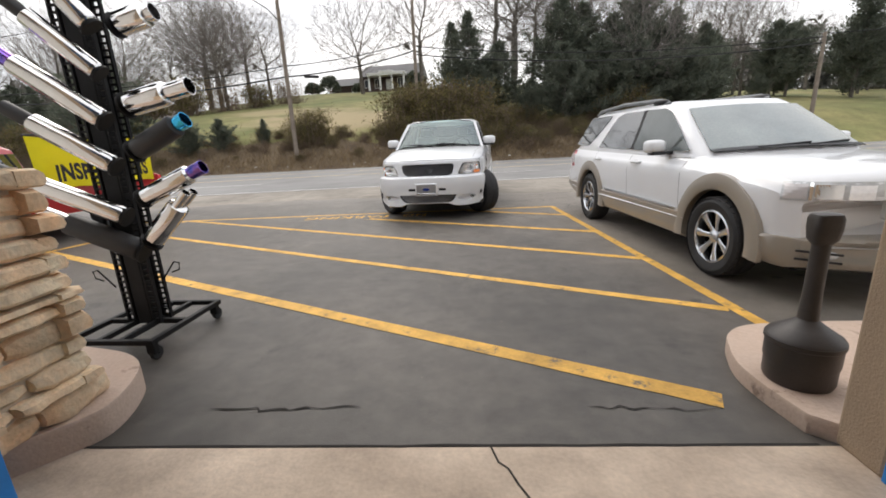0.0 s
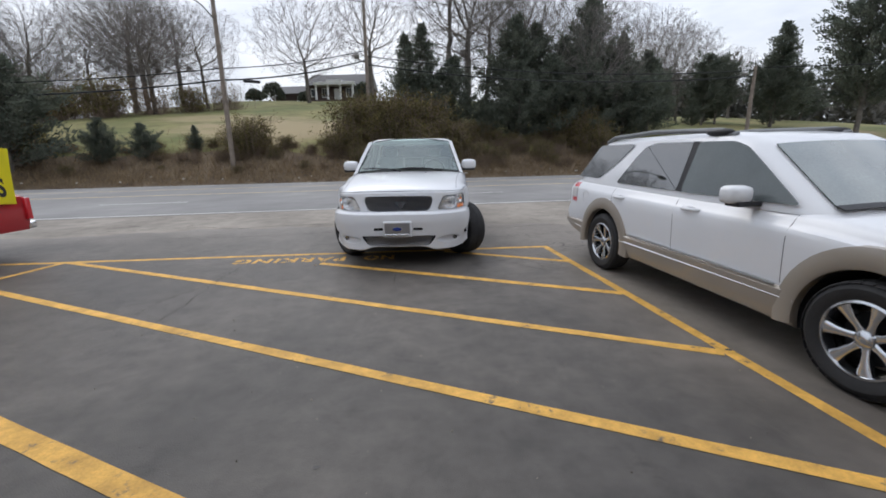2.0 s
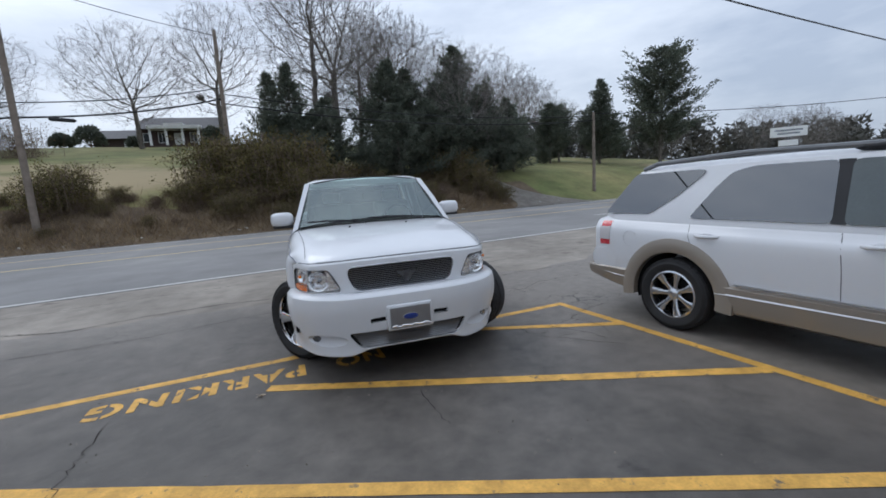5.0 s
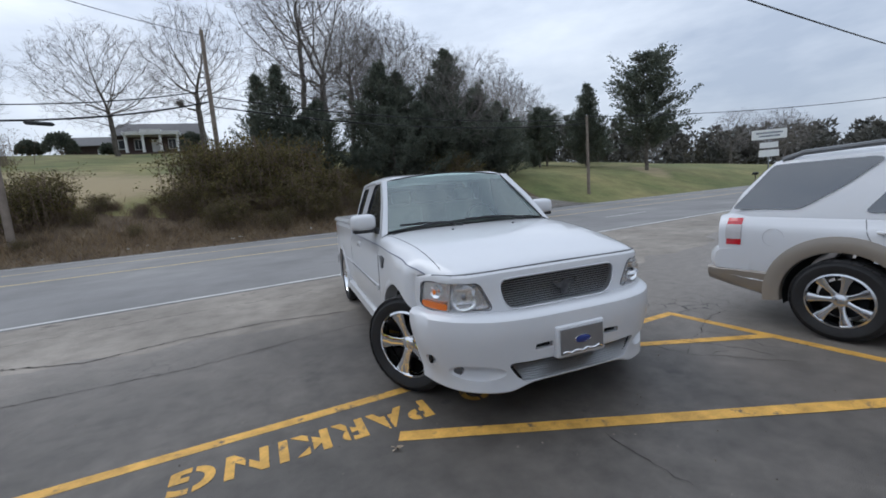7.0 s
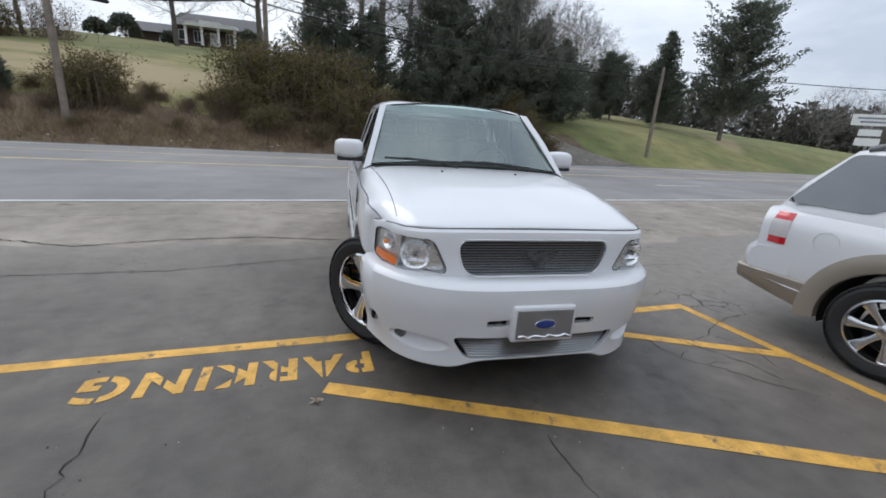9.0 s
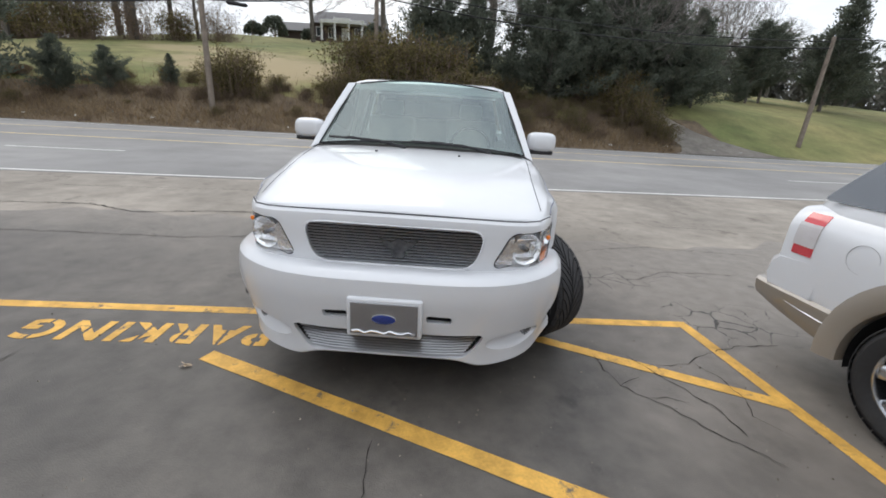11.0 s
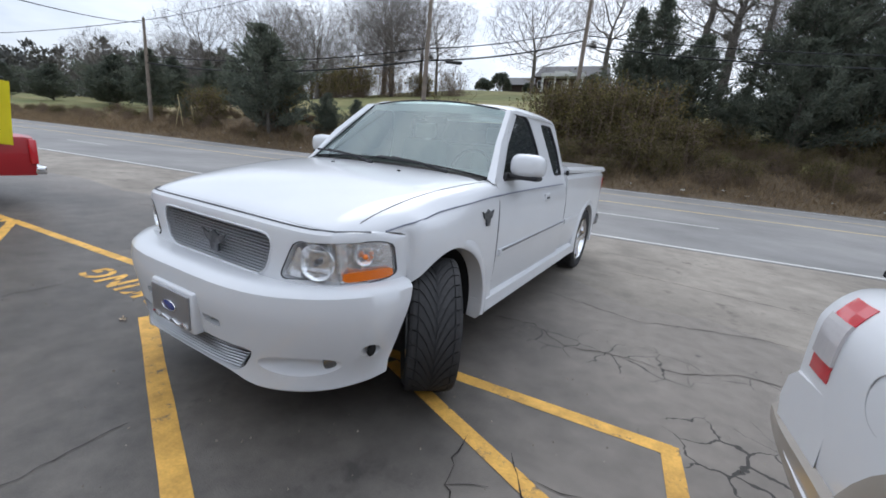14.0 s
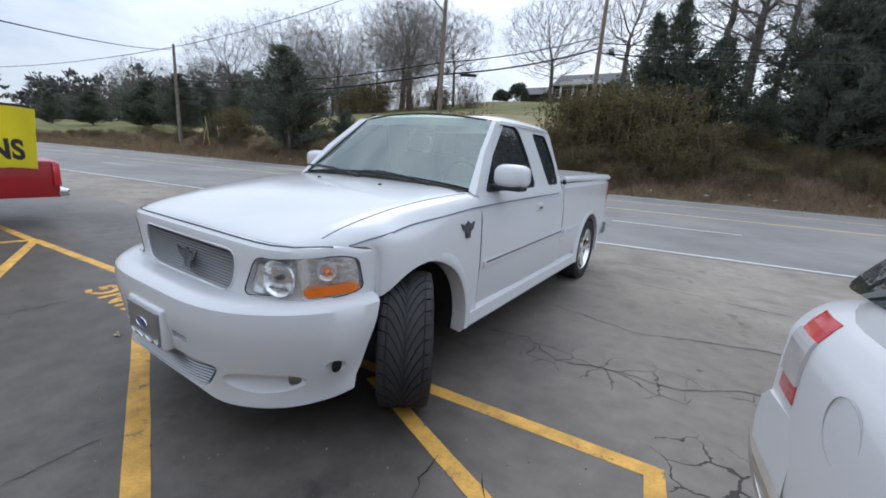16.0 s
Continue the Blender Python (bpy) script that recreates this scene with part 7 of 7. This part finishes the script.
def shrub(seed, height=2.4, width=2.6, material=None, label="", twigs=120, leaves=2):
    """A tangle of arching shoots from several roots, with sparse small leaves."""
    r = random.Random(seed)
    tips, segs = [], []
    for i in range(twigs):
        root = Vector((r.gauss(0, 0.22) * width, r.gauss(0, 0.22) * width, -0.1))
        t = r.uniform(0, 2 * math.pi)
        h = height * r.uniform(0.2, 1.0) ** 1.2
        out = Vector((math.cos(t), math.sin(t), 0)) * r.uniform(0.1, 0.45) * width * 0.6
        pts = [root, root + out * 0.35 + Vector((0, 0, h * 0.6)), root + out * 0.8 + Vector((0, 0, h)), root + out * 1.3 + Vector((0, 0, h * r.uniform(0.75, 1.1)))]
        for k in range(3):
            segs.append((pts[k], pts[k + 1], 0.016 - 0.004 * k, 0.012 - 0.004 * k, 3))
        for _ in range(5):
            q = pts[1].lerp(pts[3], r.random())
            e = q + Vector((r.gauss(0, 0.28), r.gauss(0, 0.28), r.uniform(-0.1, 0.4)))
            segs.append((q, e, 0.008, 0.004, 3))
            if leaves:
                tips.append((e, (e - q).normalized(), leaves * 2, 0.13))
    t = thing("shrub", pose(0, 0, 0), label, "shrub", "roadside shrubs")
    ob = new("branchwork", limbs_mesh(segs, "branchwork", M_BRUSH))
    ob.parent = t
    if tips:
        ob = new("foliage", sprays(tips, r, "foliage", material, 0.115, 0.038))
        ob.parent = t
    return t


def plant(ob, x, y, scale=1.0, turn=0.0, tall=1.0, sink=0.0, first=False):
    m = Matrix.Translation((x, y, land_at(x, y) - sink)) @ Matrix.Rotation(turn, 4, "Z")
    c = ob if first else copy_thing(ob, m)
    c.matrix_world = m @ Matrix.Diagonal((scale, scale, scale * tall, 1))
    return c


rnd = random.Random(21)
bare_kinds = [bare_tree(3, 18, 19, 0.16, 1500, 0.40, 0.14, 0.26), bare_tree(8, 20, 15, 0.18, 1400, 0.4, 0.2, 0.32), bare_tree(14, 15, 12, 0.16, 1100, 0.4, 0.2), bare_tree(31, 21, 10, 0.2, 1000, 0.42, 0.2, 0.6)]
used = set()


def put_bare(kind, x, y, height, turn=None):
    ob = bare_kinds[kind]
    base = (18, 20, 15, 21)[kind]
    first = kind not in used
    used.add(kind)
    plant(ob, x, y, height / base, rnd.uniform(0, 6.28) if turn is None else turn, 1.0, 0.0, first)


for kind, x, y, h in ((0, -21.6, 62.5, 15.5), (1, -12.2, 66, 19), (3, 0.6, 39, 18), (1, 2.6, 40.5, 19), 
                      (1, -36, 46, 15), (0, -42, 52, 16), (0, -46, 42, 14), (2, -54, 48, 14), (1, -56, 42, 16), (0, -75, 44, 18), (2, -64, 50, 13), (1, -70, 62, 14),
                      (2, 10, 42, 14.5), (2, 17, 50, 14), (1, 9, 55, 16), (0, 24, 58, 13), (2, 33, 58, 13), (2, 31, 52, 11), (1, 52, 74, 12), (2, 27, 50, 12), (2, 98, 66, 12), (0, 112, 64, 13), (2, 84, 76, 10), (0, 124, 70, 13),
                      (2, -88, 46, 13), (0, -97, 50, 14), (1, -110, 40, 14), (3, -118, 52, 15), (2, -130, 44, 13), (3, 4, 34, 13), (3, 8, 35, 13), (2, 13, 31, 10)):
    put_bare(kind, x, y, h)
for k in range(9):
    x = -150 + k * 9 + rnd.uniform(-3, 3)
    put_bare(rnd.choice((1, 3, 3)), x, 84 + rnd.uniform(-12, 12), rnd.uniform(11, 15))
for k in range(8):
    put_bare(rnd.choice((1, 2, 3)), -30 - 3.7 * k + rnd.uniform(-1.5, 1.5), 44 + rnd.uniform(-5, 12), rnd.uniform(10, 14.5))
for k in range(12):
    x = 20 + k * 9 + rnd.uniform(-3, 3)
    put_bare(rnd.choice((0, 1, 2)), x, 104 + rnd.uniform(-6, 10), rnd.uniform(10, 14))

cedar_kinds = [cedar(2, 10, 7.0), cedar(5, 10, 6.0, 0.03, 1.0, 0.36), cedar(9, 12, 8.4, 0.17, 1.0, 0.42, 0.5, 6, "broad dark cedar tree with a bare lower trunk in the field"), cedar(17, 8, 7.0, 0.02, 1.1, 0.3, 0.8)]
c_used = set()


def put_cedar(kind, x, y, h, wide=1.0):
    ob = cedar_kinds[kind]
    base = (10, 10, 12, 8)[kind]
    first = kind not in c_used
    c_used.add(kind)
    plant(ob, x, y, h / base * wide, rnd.uniform(0, 6.28), 1 / wide, 0.1, first)


# Each with its kind, place, the height of its top over the lot and how wide it is for its height.
for kind, x, y, top, w in ((1, -3.0, 31, 11.2, 0.85), (1, -1.3, 31.5, 12.0, 0.9), (3, 1.1, 31, 9.3, 1.0), (0, 6.3, 33, 13.0, 0.95), (1, 8.5, 34, 12.6, 1.05), (0, 10.9, 33, 11.2, 0.95), (0, 13.6, 35, 15.2, 0.85), (1, 16.2, 34, 11.4, 0.9), (3, 17.6, 34, 9.4, 0.95),
                           (3, 6.6, 29.5, 8.6, 1.0), (3, 9.4, 30, 9.2, 1.0), (3, 12.4, 30.5, 9.0, 1.1), (3, 3.6, 29.4, 6.2, 1.0), (3, 15.6, 31.2, 8.6, 1.1), (0, 19.8, 36, 10.6, 1.0), (3, 18.6, 33, 7.6, 1.1), (1, 22.5, 40, 10.2, 1.0),
                           (2, 44.4, 40.6, 17.8, 1.05), (2, 31, 46, 12.2, 1.0), (1, 41, 48.5, 16.0, 1.0), (2, 35, 50, 12.6, 1.15), (3, 36, 54, 11, 1.2), (2, 47, 56, 14, 1.2), (3, 29, 44.5, 7.0, 1.0), (0, 54, 64, 14, 1.3), (1, 62, 70, 14, 1.4),
                           (3, -27.2, 20.2, 8.6, 1.1), (3, -22.6, 21.8, 4.3, 0.9), (3, -38.6, 20.0, 3.4, 0.9), (3, -20.4, 22.8, 4.0, 1.0), (1, -17.6, 24.2, 3.9, 1.0), (1, -38.2, 24, 7.6, 1.0), (2, -36, 27, 8.0, 1.0), (0, -60, 27, 9.5, 1.3), (3, -70, 27, 9, 1.5), (0, -66, 33, 10, 1.3), (3, -80, 30, 9, 1.5), (1, -47, 27, 8.0, 1.2), (0, -53, 34, 10, 1.2),
                           (3, -90, 26, 8, 1.6), (1, -104, 24, 8, 1.6)):
    put_cedar(kind, x, y, max(1.5, top - land_at(x, y) + 0.1), w)


def woods(name, u0, u1, y_at, tall, seed, n, label):
    """A far hazy belt of mixed trees: tapered sprays heaped in overlapping crowns."""
    r = random.Random(seed)
    tips = []
    for k in range(n):
        x = u0 + (u1 - u0) * (k + r.random()) / n
        y = y_at(x) + r.uniform(-9, 9)
        z0, h, w = land_at(x, y), tall * r.uniform(0.55, 1.1), r.uniform(2.4, 4.6)
        for _ in range(46):
            f = r.uniform(-0.12, 1.0)
            t = r.uniform(0, 6.28)
            q = w * (1.02 - max(f, 0)) ** 0.6 * r.uniform(0.5, 1.0)
            tips.append((Vector((x + math.cos(t) * q, y + math.sin(t) * q, z0 + f * h)), Vector((math.cos(t), math.sin(t), 0.8)).normalized(), 5, 0.5))
    ob = new(name, sprays(tips, r, name, M_WOODS, 1.5, 0.36))
    return tagged(ob, label, "woods", kind="stuff")


# Distance haze is mixed into this foliage colour.
M_WOODS = mat("hazed_woods_foliage", (0.12, 0.127, 0.12), rough=0.95, var=0.2, scale=0.15, fine=2, spread=0.25, tint=(0.15, 0.135, 0.115))
woods("far_woods", 46, 210, lambda x: 96 - 0.18 * (x - 46), 11, 5, 130, "hazy belt of dark trees beyond the field")
woods("far_woods", -190, -78, lambda x: 62 + 0.2 * (x + 78), 12, 6, 90, "hazy belt of dark trees along the far road")

shrubs = [shrub(1, 2.4, 3.0, M_DRY, "tangled brown winter brush on the road bank", 120, 1), shrub(2, 2.8, 2.6, M_IVY, "olive and rust coloured leafy brush on the bank", 130, 4), shrub(3, 1.6, 2.6, M_DRY, "low dry brown brush at the road edge", 110, 2)]
s_used = set()
for k in range(240):
    u = -66 + 0.345 * k + rnd.uniform(-0.6, 0.6)
    v = rnd.uniform(23.4, 28.0)
    p = road(u, v)
    deep = smooth_step(-4.5, -2.2, u) * (1 - 0.75 * smooth_step(5, 9, u))
    kind = rnd.choice((0, 2, 2)) if rnd.random() > 0.2 + 0.55 * deep else 1
    sc = (rnd.uniform(0.22, 0.42) + deep * rnd.uniform(0.2, 0.8)) * (0.7 if v < 24.6 else 1)
    first = kind not in s_used
    s_used.add(kind)
    plant(shrubs[kind], p.x, p.y, sc, rnd.uniform(0, 6.28), rnd.uniform(0.8, 1.25), 0.05, first)
for u, v, sc in ((-9.4, 26.5, 1.0), (-10.3, 26, 0.8), (-24.5, 26, 1.1), (-2.2, 28.4, 1.3), (-0.6, 28, 1.4), (1.6, 27.4, 1.5), (0.4, 26.6, 1.3), (3.4, 27.2, 1.4), (-32, 26, 1.1), (17.0, 25.0, 0.8), (17.4, 24.2, 0.6), (16.4, 26.0, 0.9), (17.9, 23.4, 0.5), (16.6, 27.4, 1.0), (15.2, 27.6, 1.0)):
    p = road(u, v)
    plant(shrubs[1], p.x, p.y, sc, rnd.uniform(0, 6.28), 1.1, 0.05, False)


def round_bush(x, y, w, h, seed):
    """A clipped evergreen: sprays heaped on an uneven dome over short stems."""
    r = random.Random(seed)
    tips, segs = [], []
    for _ in range(420):
        t, e = r.uniform(0, 6.2832), r.random()
        d = Vector((math.cos(t) * math.sqrt(1 - e * e), math.sin(t) * math.sqrt(1 - e * e), e))
        k = 1 + 0.18 * noise.noise(d * 2.2 + Vector((seed, 0, 0)))
        tips.append((Vector((d.x * w / 2 * k, d.y * w / 2 * k, h * (0.12 + 0.84 * d.z) * k)), d, 7, 0.12))
    for k in range(14):
        t = k * 0.45
        segs.append((Vector((0, 0, -0.2)), Vector((math.cos(t) * w * 0.4, math.sin(t) * w * 0.4, h * 0.6)), 0.04, 0.015, 4))
    b = thing("round_bush", pose(x, y, land_at(x, y)), "dark round clipped evergreen bush beside the house", "bush", "house bushes")
    new("branchwork", limbs_mesh(segs, "branchwork", M_BRUSH)).parent = b
    new("foliage", sprays(tips, r, "foliage", M_CEDAR, 0.34, 0.12)).parent = b


for x, y, w, h, sd in ((-29.7, 68.5, 3.2, 2.7, 1), (-14.0, 68.3, 2.8, 2.7, 2), (-33.6, 69.5, 2.2, 1.7, 3), (-24.6, 69.0, 1.4, 1.2, 4)):
    round_bush(x, y, w, h, sd)
for k in range(16):
    plant(shrubs[k % 2], -27 - 2.9 * k + rnd.uniform(-1, 1), 40 + rnd.uniform(-4, 9), rnd.uniform(0.9, 1.7), rnd.uniform(0, 6.28), 1.0, 0.05, False)
# Brown litter-covered bank between the road and the field.
bm = bmesh.new()
M_BANK = mat("leaf_litter_bank", (0.12, 0.085, 0.058), rough=0.95, var=0.35, scale=0.9, fine=9, bump=0.8, tint=(0.18, 0.135, 0.085), mid=2.0, midvar=0.35)
rows = []
for i in range(191):
    u = -120 + 0.75 * i
    far = 27.2 + 1.6 * noise.noise(Vector((u * 0.13, 0, 0))) + 0.9 * noise.noise(Vector((u * 0.6, 4, 0)))
    row = []
    for j in range(9):
        v = 21.62 + (far - 21.62) * j / 8
        p = road(u, v)
        row.append(bm.verts.new((p.x, p.y, land_at(p.x, p.y) + (0.035 if 0 < j < 8 else -0.03) + 0.03 * noise.noise(Vector((u, v * 1.5, 0))))))
    rows.append(row)
for a, b in zip(rows, rows[1:]):
    for j in range(8):
        bm.faces.new((a[j], b[j], b[j + 1], a[j + 1]))
tagged(part("ground_bank", bm, M_BANK, smooth=True), "brown leaf-littered bank along the road", "ground", kind="structure")

# Pale concrete driveway climbing from the road between the trees and the field.
bm = bmesh.new()
rows = []
for v, u0, u1 in ((21.55, 17.6, 26.8), (22.2, 18.4, 25.4), (23.0, 18.9, 24.0), (24.0, 18.7, 22.4), (25.0, 18.4, 21.2), (26.5, 17.9, 20.3), (29.0, 17.0, 19.6), (33.0, 15.6, 18.4), (40.0, 13.0, 16.0)):
    row = []
    for k in range(9):
        p = road(u0 + (u1 - u0) * k / 8, v)
        row.append(bm.verts.new((p.x, p.y, land_at(p.x, p.y) + 0.075)))
    rows.append(row)
for a, b in zip(rows, rows[1:]):
    for k in range(8):
        bm.faces.new((a[k], b[k], b[k + 1], a[k + 1])[::-1])
bmesh.ops.solidify(bm, geom=bm.faces[:], thickness=0.12)
bmesh.ops.recalc_face_normals(bm, faces=bm.faces)
tagged(part("pavement_driveway", bm, mat("driveway_concrete", (0.33, 0.30, 0.265), rough=0.9, var=0.15, scale=0.8, fine=30, bump=0.3, mid=2.0, midvar=0.25)), "pale worn concrete driveway climbing between the trees", "driveway", kind="structure")

# Dead grass and litter along the far road edge.
r = random.Random(4)
verts, faces = [], []
for _ in range(48000):
    u, v = r.uniform(-75, 18), 21.8 + abs(r.gauss(0, 2.4))
    p = road(u, v)
    z = land_at(p.x, p.y)
    h = r.uniform(0.12, 0.7) * (0.5 + 0.5 * min(1, (v - 21.8) / 1.5))
    t = r.uniform(0, 6.28)
    a = Vector((math.cos(t), math.sin(t), 0)) * r.uniform(0.008, 0.025)
    lean = Vector((r.gauss(0, 0.16), r.gauss(0, 0.16), 0))
    k = len(verts)
    for q in (p - a, p + a, p + lean * 2 + Vector((0, 0, h))):
        verts.append((q.x, q.y, q.z + z - 0.02))
    faces.append((k, k + 1, k + 2))
ob = new("roadside_grass", mesh_from("roadside_grass", verts, faces, M_STRAW))
tagged(ob, "dead brown roadside grass and weeds on the bank", "grass", kind="stuff")
M_LITTER = mat("pale_litter", (0.65, 0.64, 0.60), rough=0.7)
for k in range(22):
    p = road(-24 + 2.2 * k + r.uniform(-1, 1), 22.4 + r.uniform(0, 0.9))
    bm = ball((0, 0, 0.04), (r.uniform(0.06, 0.16), r.uniform(0.05, 0.1), 0.05), 6)
    for v in bm.verts:
        v.co += Vector((r.uniform(-1, 1), r.uniform(-1, 1), r.uniform(-1, 1))) * 0.02
    ob = tagged(part("litter", bm, M_LITTER), "scrap of pale litter in the roadside weeds", "litter", "roadside litter")
    ob.location = (p.x, p.y, land_at(p.x, p.y))

# ---- poles, wires, signs ----
M_POLE = mat("weathered_pole_wood", (0.20, 0.165, 0.135), rough=0.95, var=0.2, scale=3, fine=30, bump=0.3)
M_WIRE = mat("black_cable", (0.015, 0.015, 0.016), rough=0.6)
POLES = {"a": (-13.85, 21.9, 0.75, 13.6), "b": (-5.6, 27.6, 2.3, 13.0), "c": (-41.0, 18.1, 0.2, 9.6), "d": (24.4, 28.5, 0.3, 7.8), "e": (70, 17.0, -0.1, 9.2), "f": (-95, 9.0, 0, 9.5)}
for k, (x, y, z0, z1) in POLES.items():
    pl = thing("utility_pole", pose(x, y, z0), "weathered wooden utility pole beside the road", "utility pole", "utility poles")
    lean = 0.05
    finish(part("shaft", tube([(0, 0, -0.5), (lean * 0.5, 0, (z1 - z0) / 2), (lean, 0, z1 - z0)], [0.16, 0.14, 0.11], 12), M_POLE, pl), 40)
    part("insulator", lathe([(0.03, 0), (0.05, 0.03), (0.03, 0.06), (0.045, 0.09), (0.02, 0.12)], centre=(lean, 0, z1 - z0), sides=10), M_GREYCH, pl)
    if k == "a":
        part("lamp_arm", tube([(lean * 0.7, 0, 9.3), (-0.2, -1.0, 9.85), (-0.45, -2.1, 10.05), (-0.6, -2.7, 10.05)], 0.035, 8), M_GREYCH, pl)
        finish(part("lamp_head", ball((-0.68, -3.05, 10.0), (0.24, 0.42, 0.10), 14), M_GREYCH, pl), 60)


def wire(p, q, sag, r_=0.018):
    p, q = Vector(p), Vector(q)
    pts = [p.lerp(q, k / 16) - Vector((0, 0, sag * 4 * (k / 16) * (1 - k / 16))) for k in range(17)]
    return tagged(part("overhead_wire", tube(pts, r_, 5), M_WIRE), "black overhead cable strung between poles", "cable", "overhead cables")


for p, q, sag, r_ in (((-13.95, 21.9, 7.2), (-5.6, 27.6, 9.4), 0.25, 0.03), ((-13.95, 21.9, 6.5), (-5.6, 27.6, 8.7), 0.3, 0.05), ((-13.85, 21.9, 13.0), (-5.6, 27.6, 12.7), 0.2, 0.02),
                      ((-41, 18.1, 6.6), (-13.95, 21.9, 7.2), 0.6, 0.03), ((-41, 18.1, 6.0), (-13.95, 21.9, 6.5), 0.7, 0.05), ((-41, 18.1, 9.4), (-13.85, 21.9, 13.0), 0.5, 0.02),
                      ((-5.6, 27.6, 9.0), (24.4, 28.5, 7.5), 0.7, 0.03), ((-5.6, 27.6, 8.4), (24.4, 28.5, 7.1), 0.8, 0.04), ((24.4, 28.5, 7.7), (70, 17, 9.0), 0.9, 0.03), ((-95, 9, 9.3), (-41, 18.1, 9.4), 0.9, 0.03),
                      ((-41, 18.1, 9.2), tuple(fr(-5.5, 0.1, 3.12)), 0.6, 0.022), ((70, 17.0, 8.8), (-34, 0.2, 8.9), 1.2, 0.03)):
    wire(p, q, sag, r_)
part_ = thing("cable_splice", pose(-12.4, 22.9, 6.55, 0, 0, 34), "black cable splice case hung on the wire", "splice case")
part("case", tube([(-0.55, 0, 0), (-0.45, 0, 0), (0.45, 0, 0), (0.55, 0, 0)], [0.03, 0.10, 0.10, 0.03], 10), M_WIRE, part_)
for x, y, dx, h in ((-36.5, 18.6, 1.4, 3.4), (-35.2, 18.9, 1.2, 2.6), (-37.4, 18.2, -0.8, 2.4)):
    st = thing("guy_marker", pose(x, y, 0.1), "yellowed slanted guy wire marker on the bank", "guy wire", "guy wires")
    part("rod", tube([(0, 0, 0), (-dx * 0.8, 0.2, h)], 0.04, 6), mat("pale_guard", (0.40, 0.33, 0.18), rough=0.7), st)
sg = thing("roadside_sign", pose(56.9, 33, land_at(56.9, 33), 0, 0, -38), "white roadside business sign boards on a post", "sign")
part("post", tube([(0, 0, -0.3), (0, 0, 6.8)], 0.09, 8), M_GREYCH, sg)
b1 = part("board", box(-1.9, 1.9, -0.12, -0.02, 5.2, 6.4, 0.02), M_TRIM, sg)
for z, w in ((6.0, 2.9), (5.6, 2.3)):
    part("lettering_bar", box(-w / 2, w / 2, -0.135, -0.122, z - 0.1, z + 0.1), M_GREYCH, b1)
part("board", box(-1.0, 1.0, -0.12, -0.02, 4.1, 4.8, 0.02), M_TRIM, sg)
part("board", box(-1.1, 1.1, -0.12, -0.02, 3.0, 3.85, 0.02), M_TRIM, sg)
mb = thing("mailbox", pose(*road(58, 23.2).xy, 0.1, 0, 0, 9), "dark mailbox on a wooden post by the road", "mailbox")
part("post", box(-0.05, 0.05, -0.05, 0.05, -0.2, 1.05), M_POLE, mb)
finish(part("box", loft([[(x, y, 1.05 + z) for x, z in ((-0.14, 0), (-0.14, 0.18), (-0.1, 0.28), (0, 0.33), (0.1, 0.28), (0.14, 0.18), (0.14, 0))] for y in (-0.3, 0.3)]), M_BLACK, mb), 40)
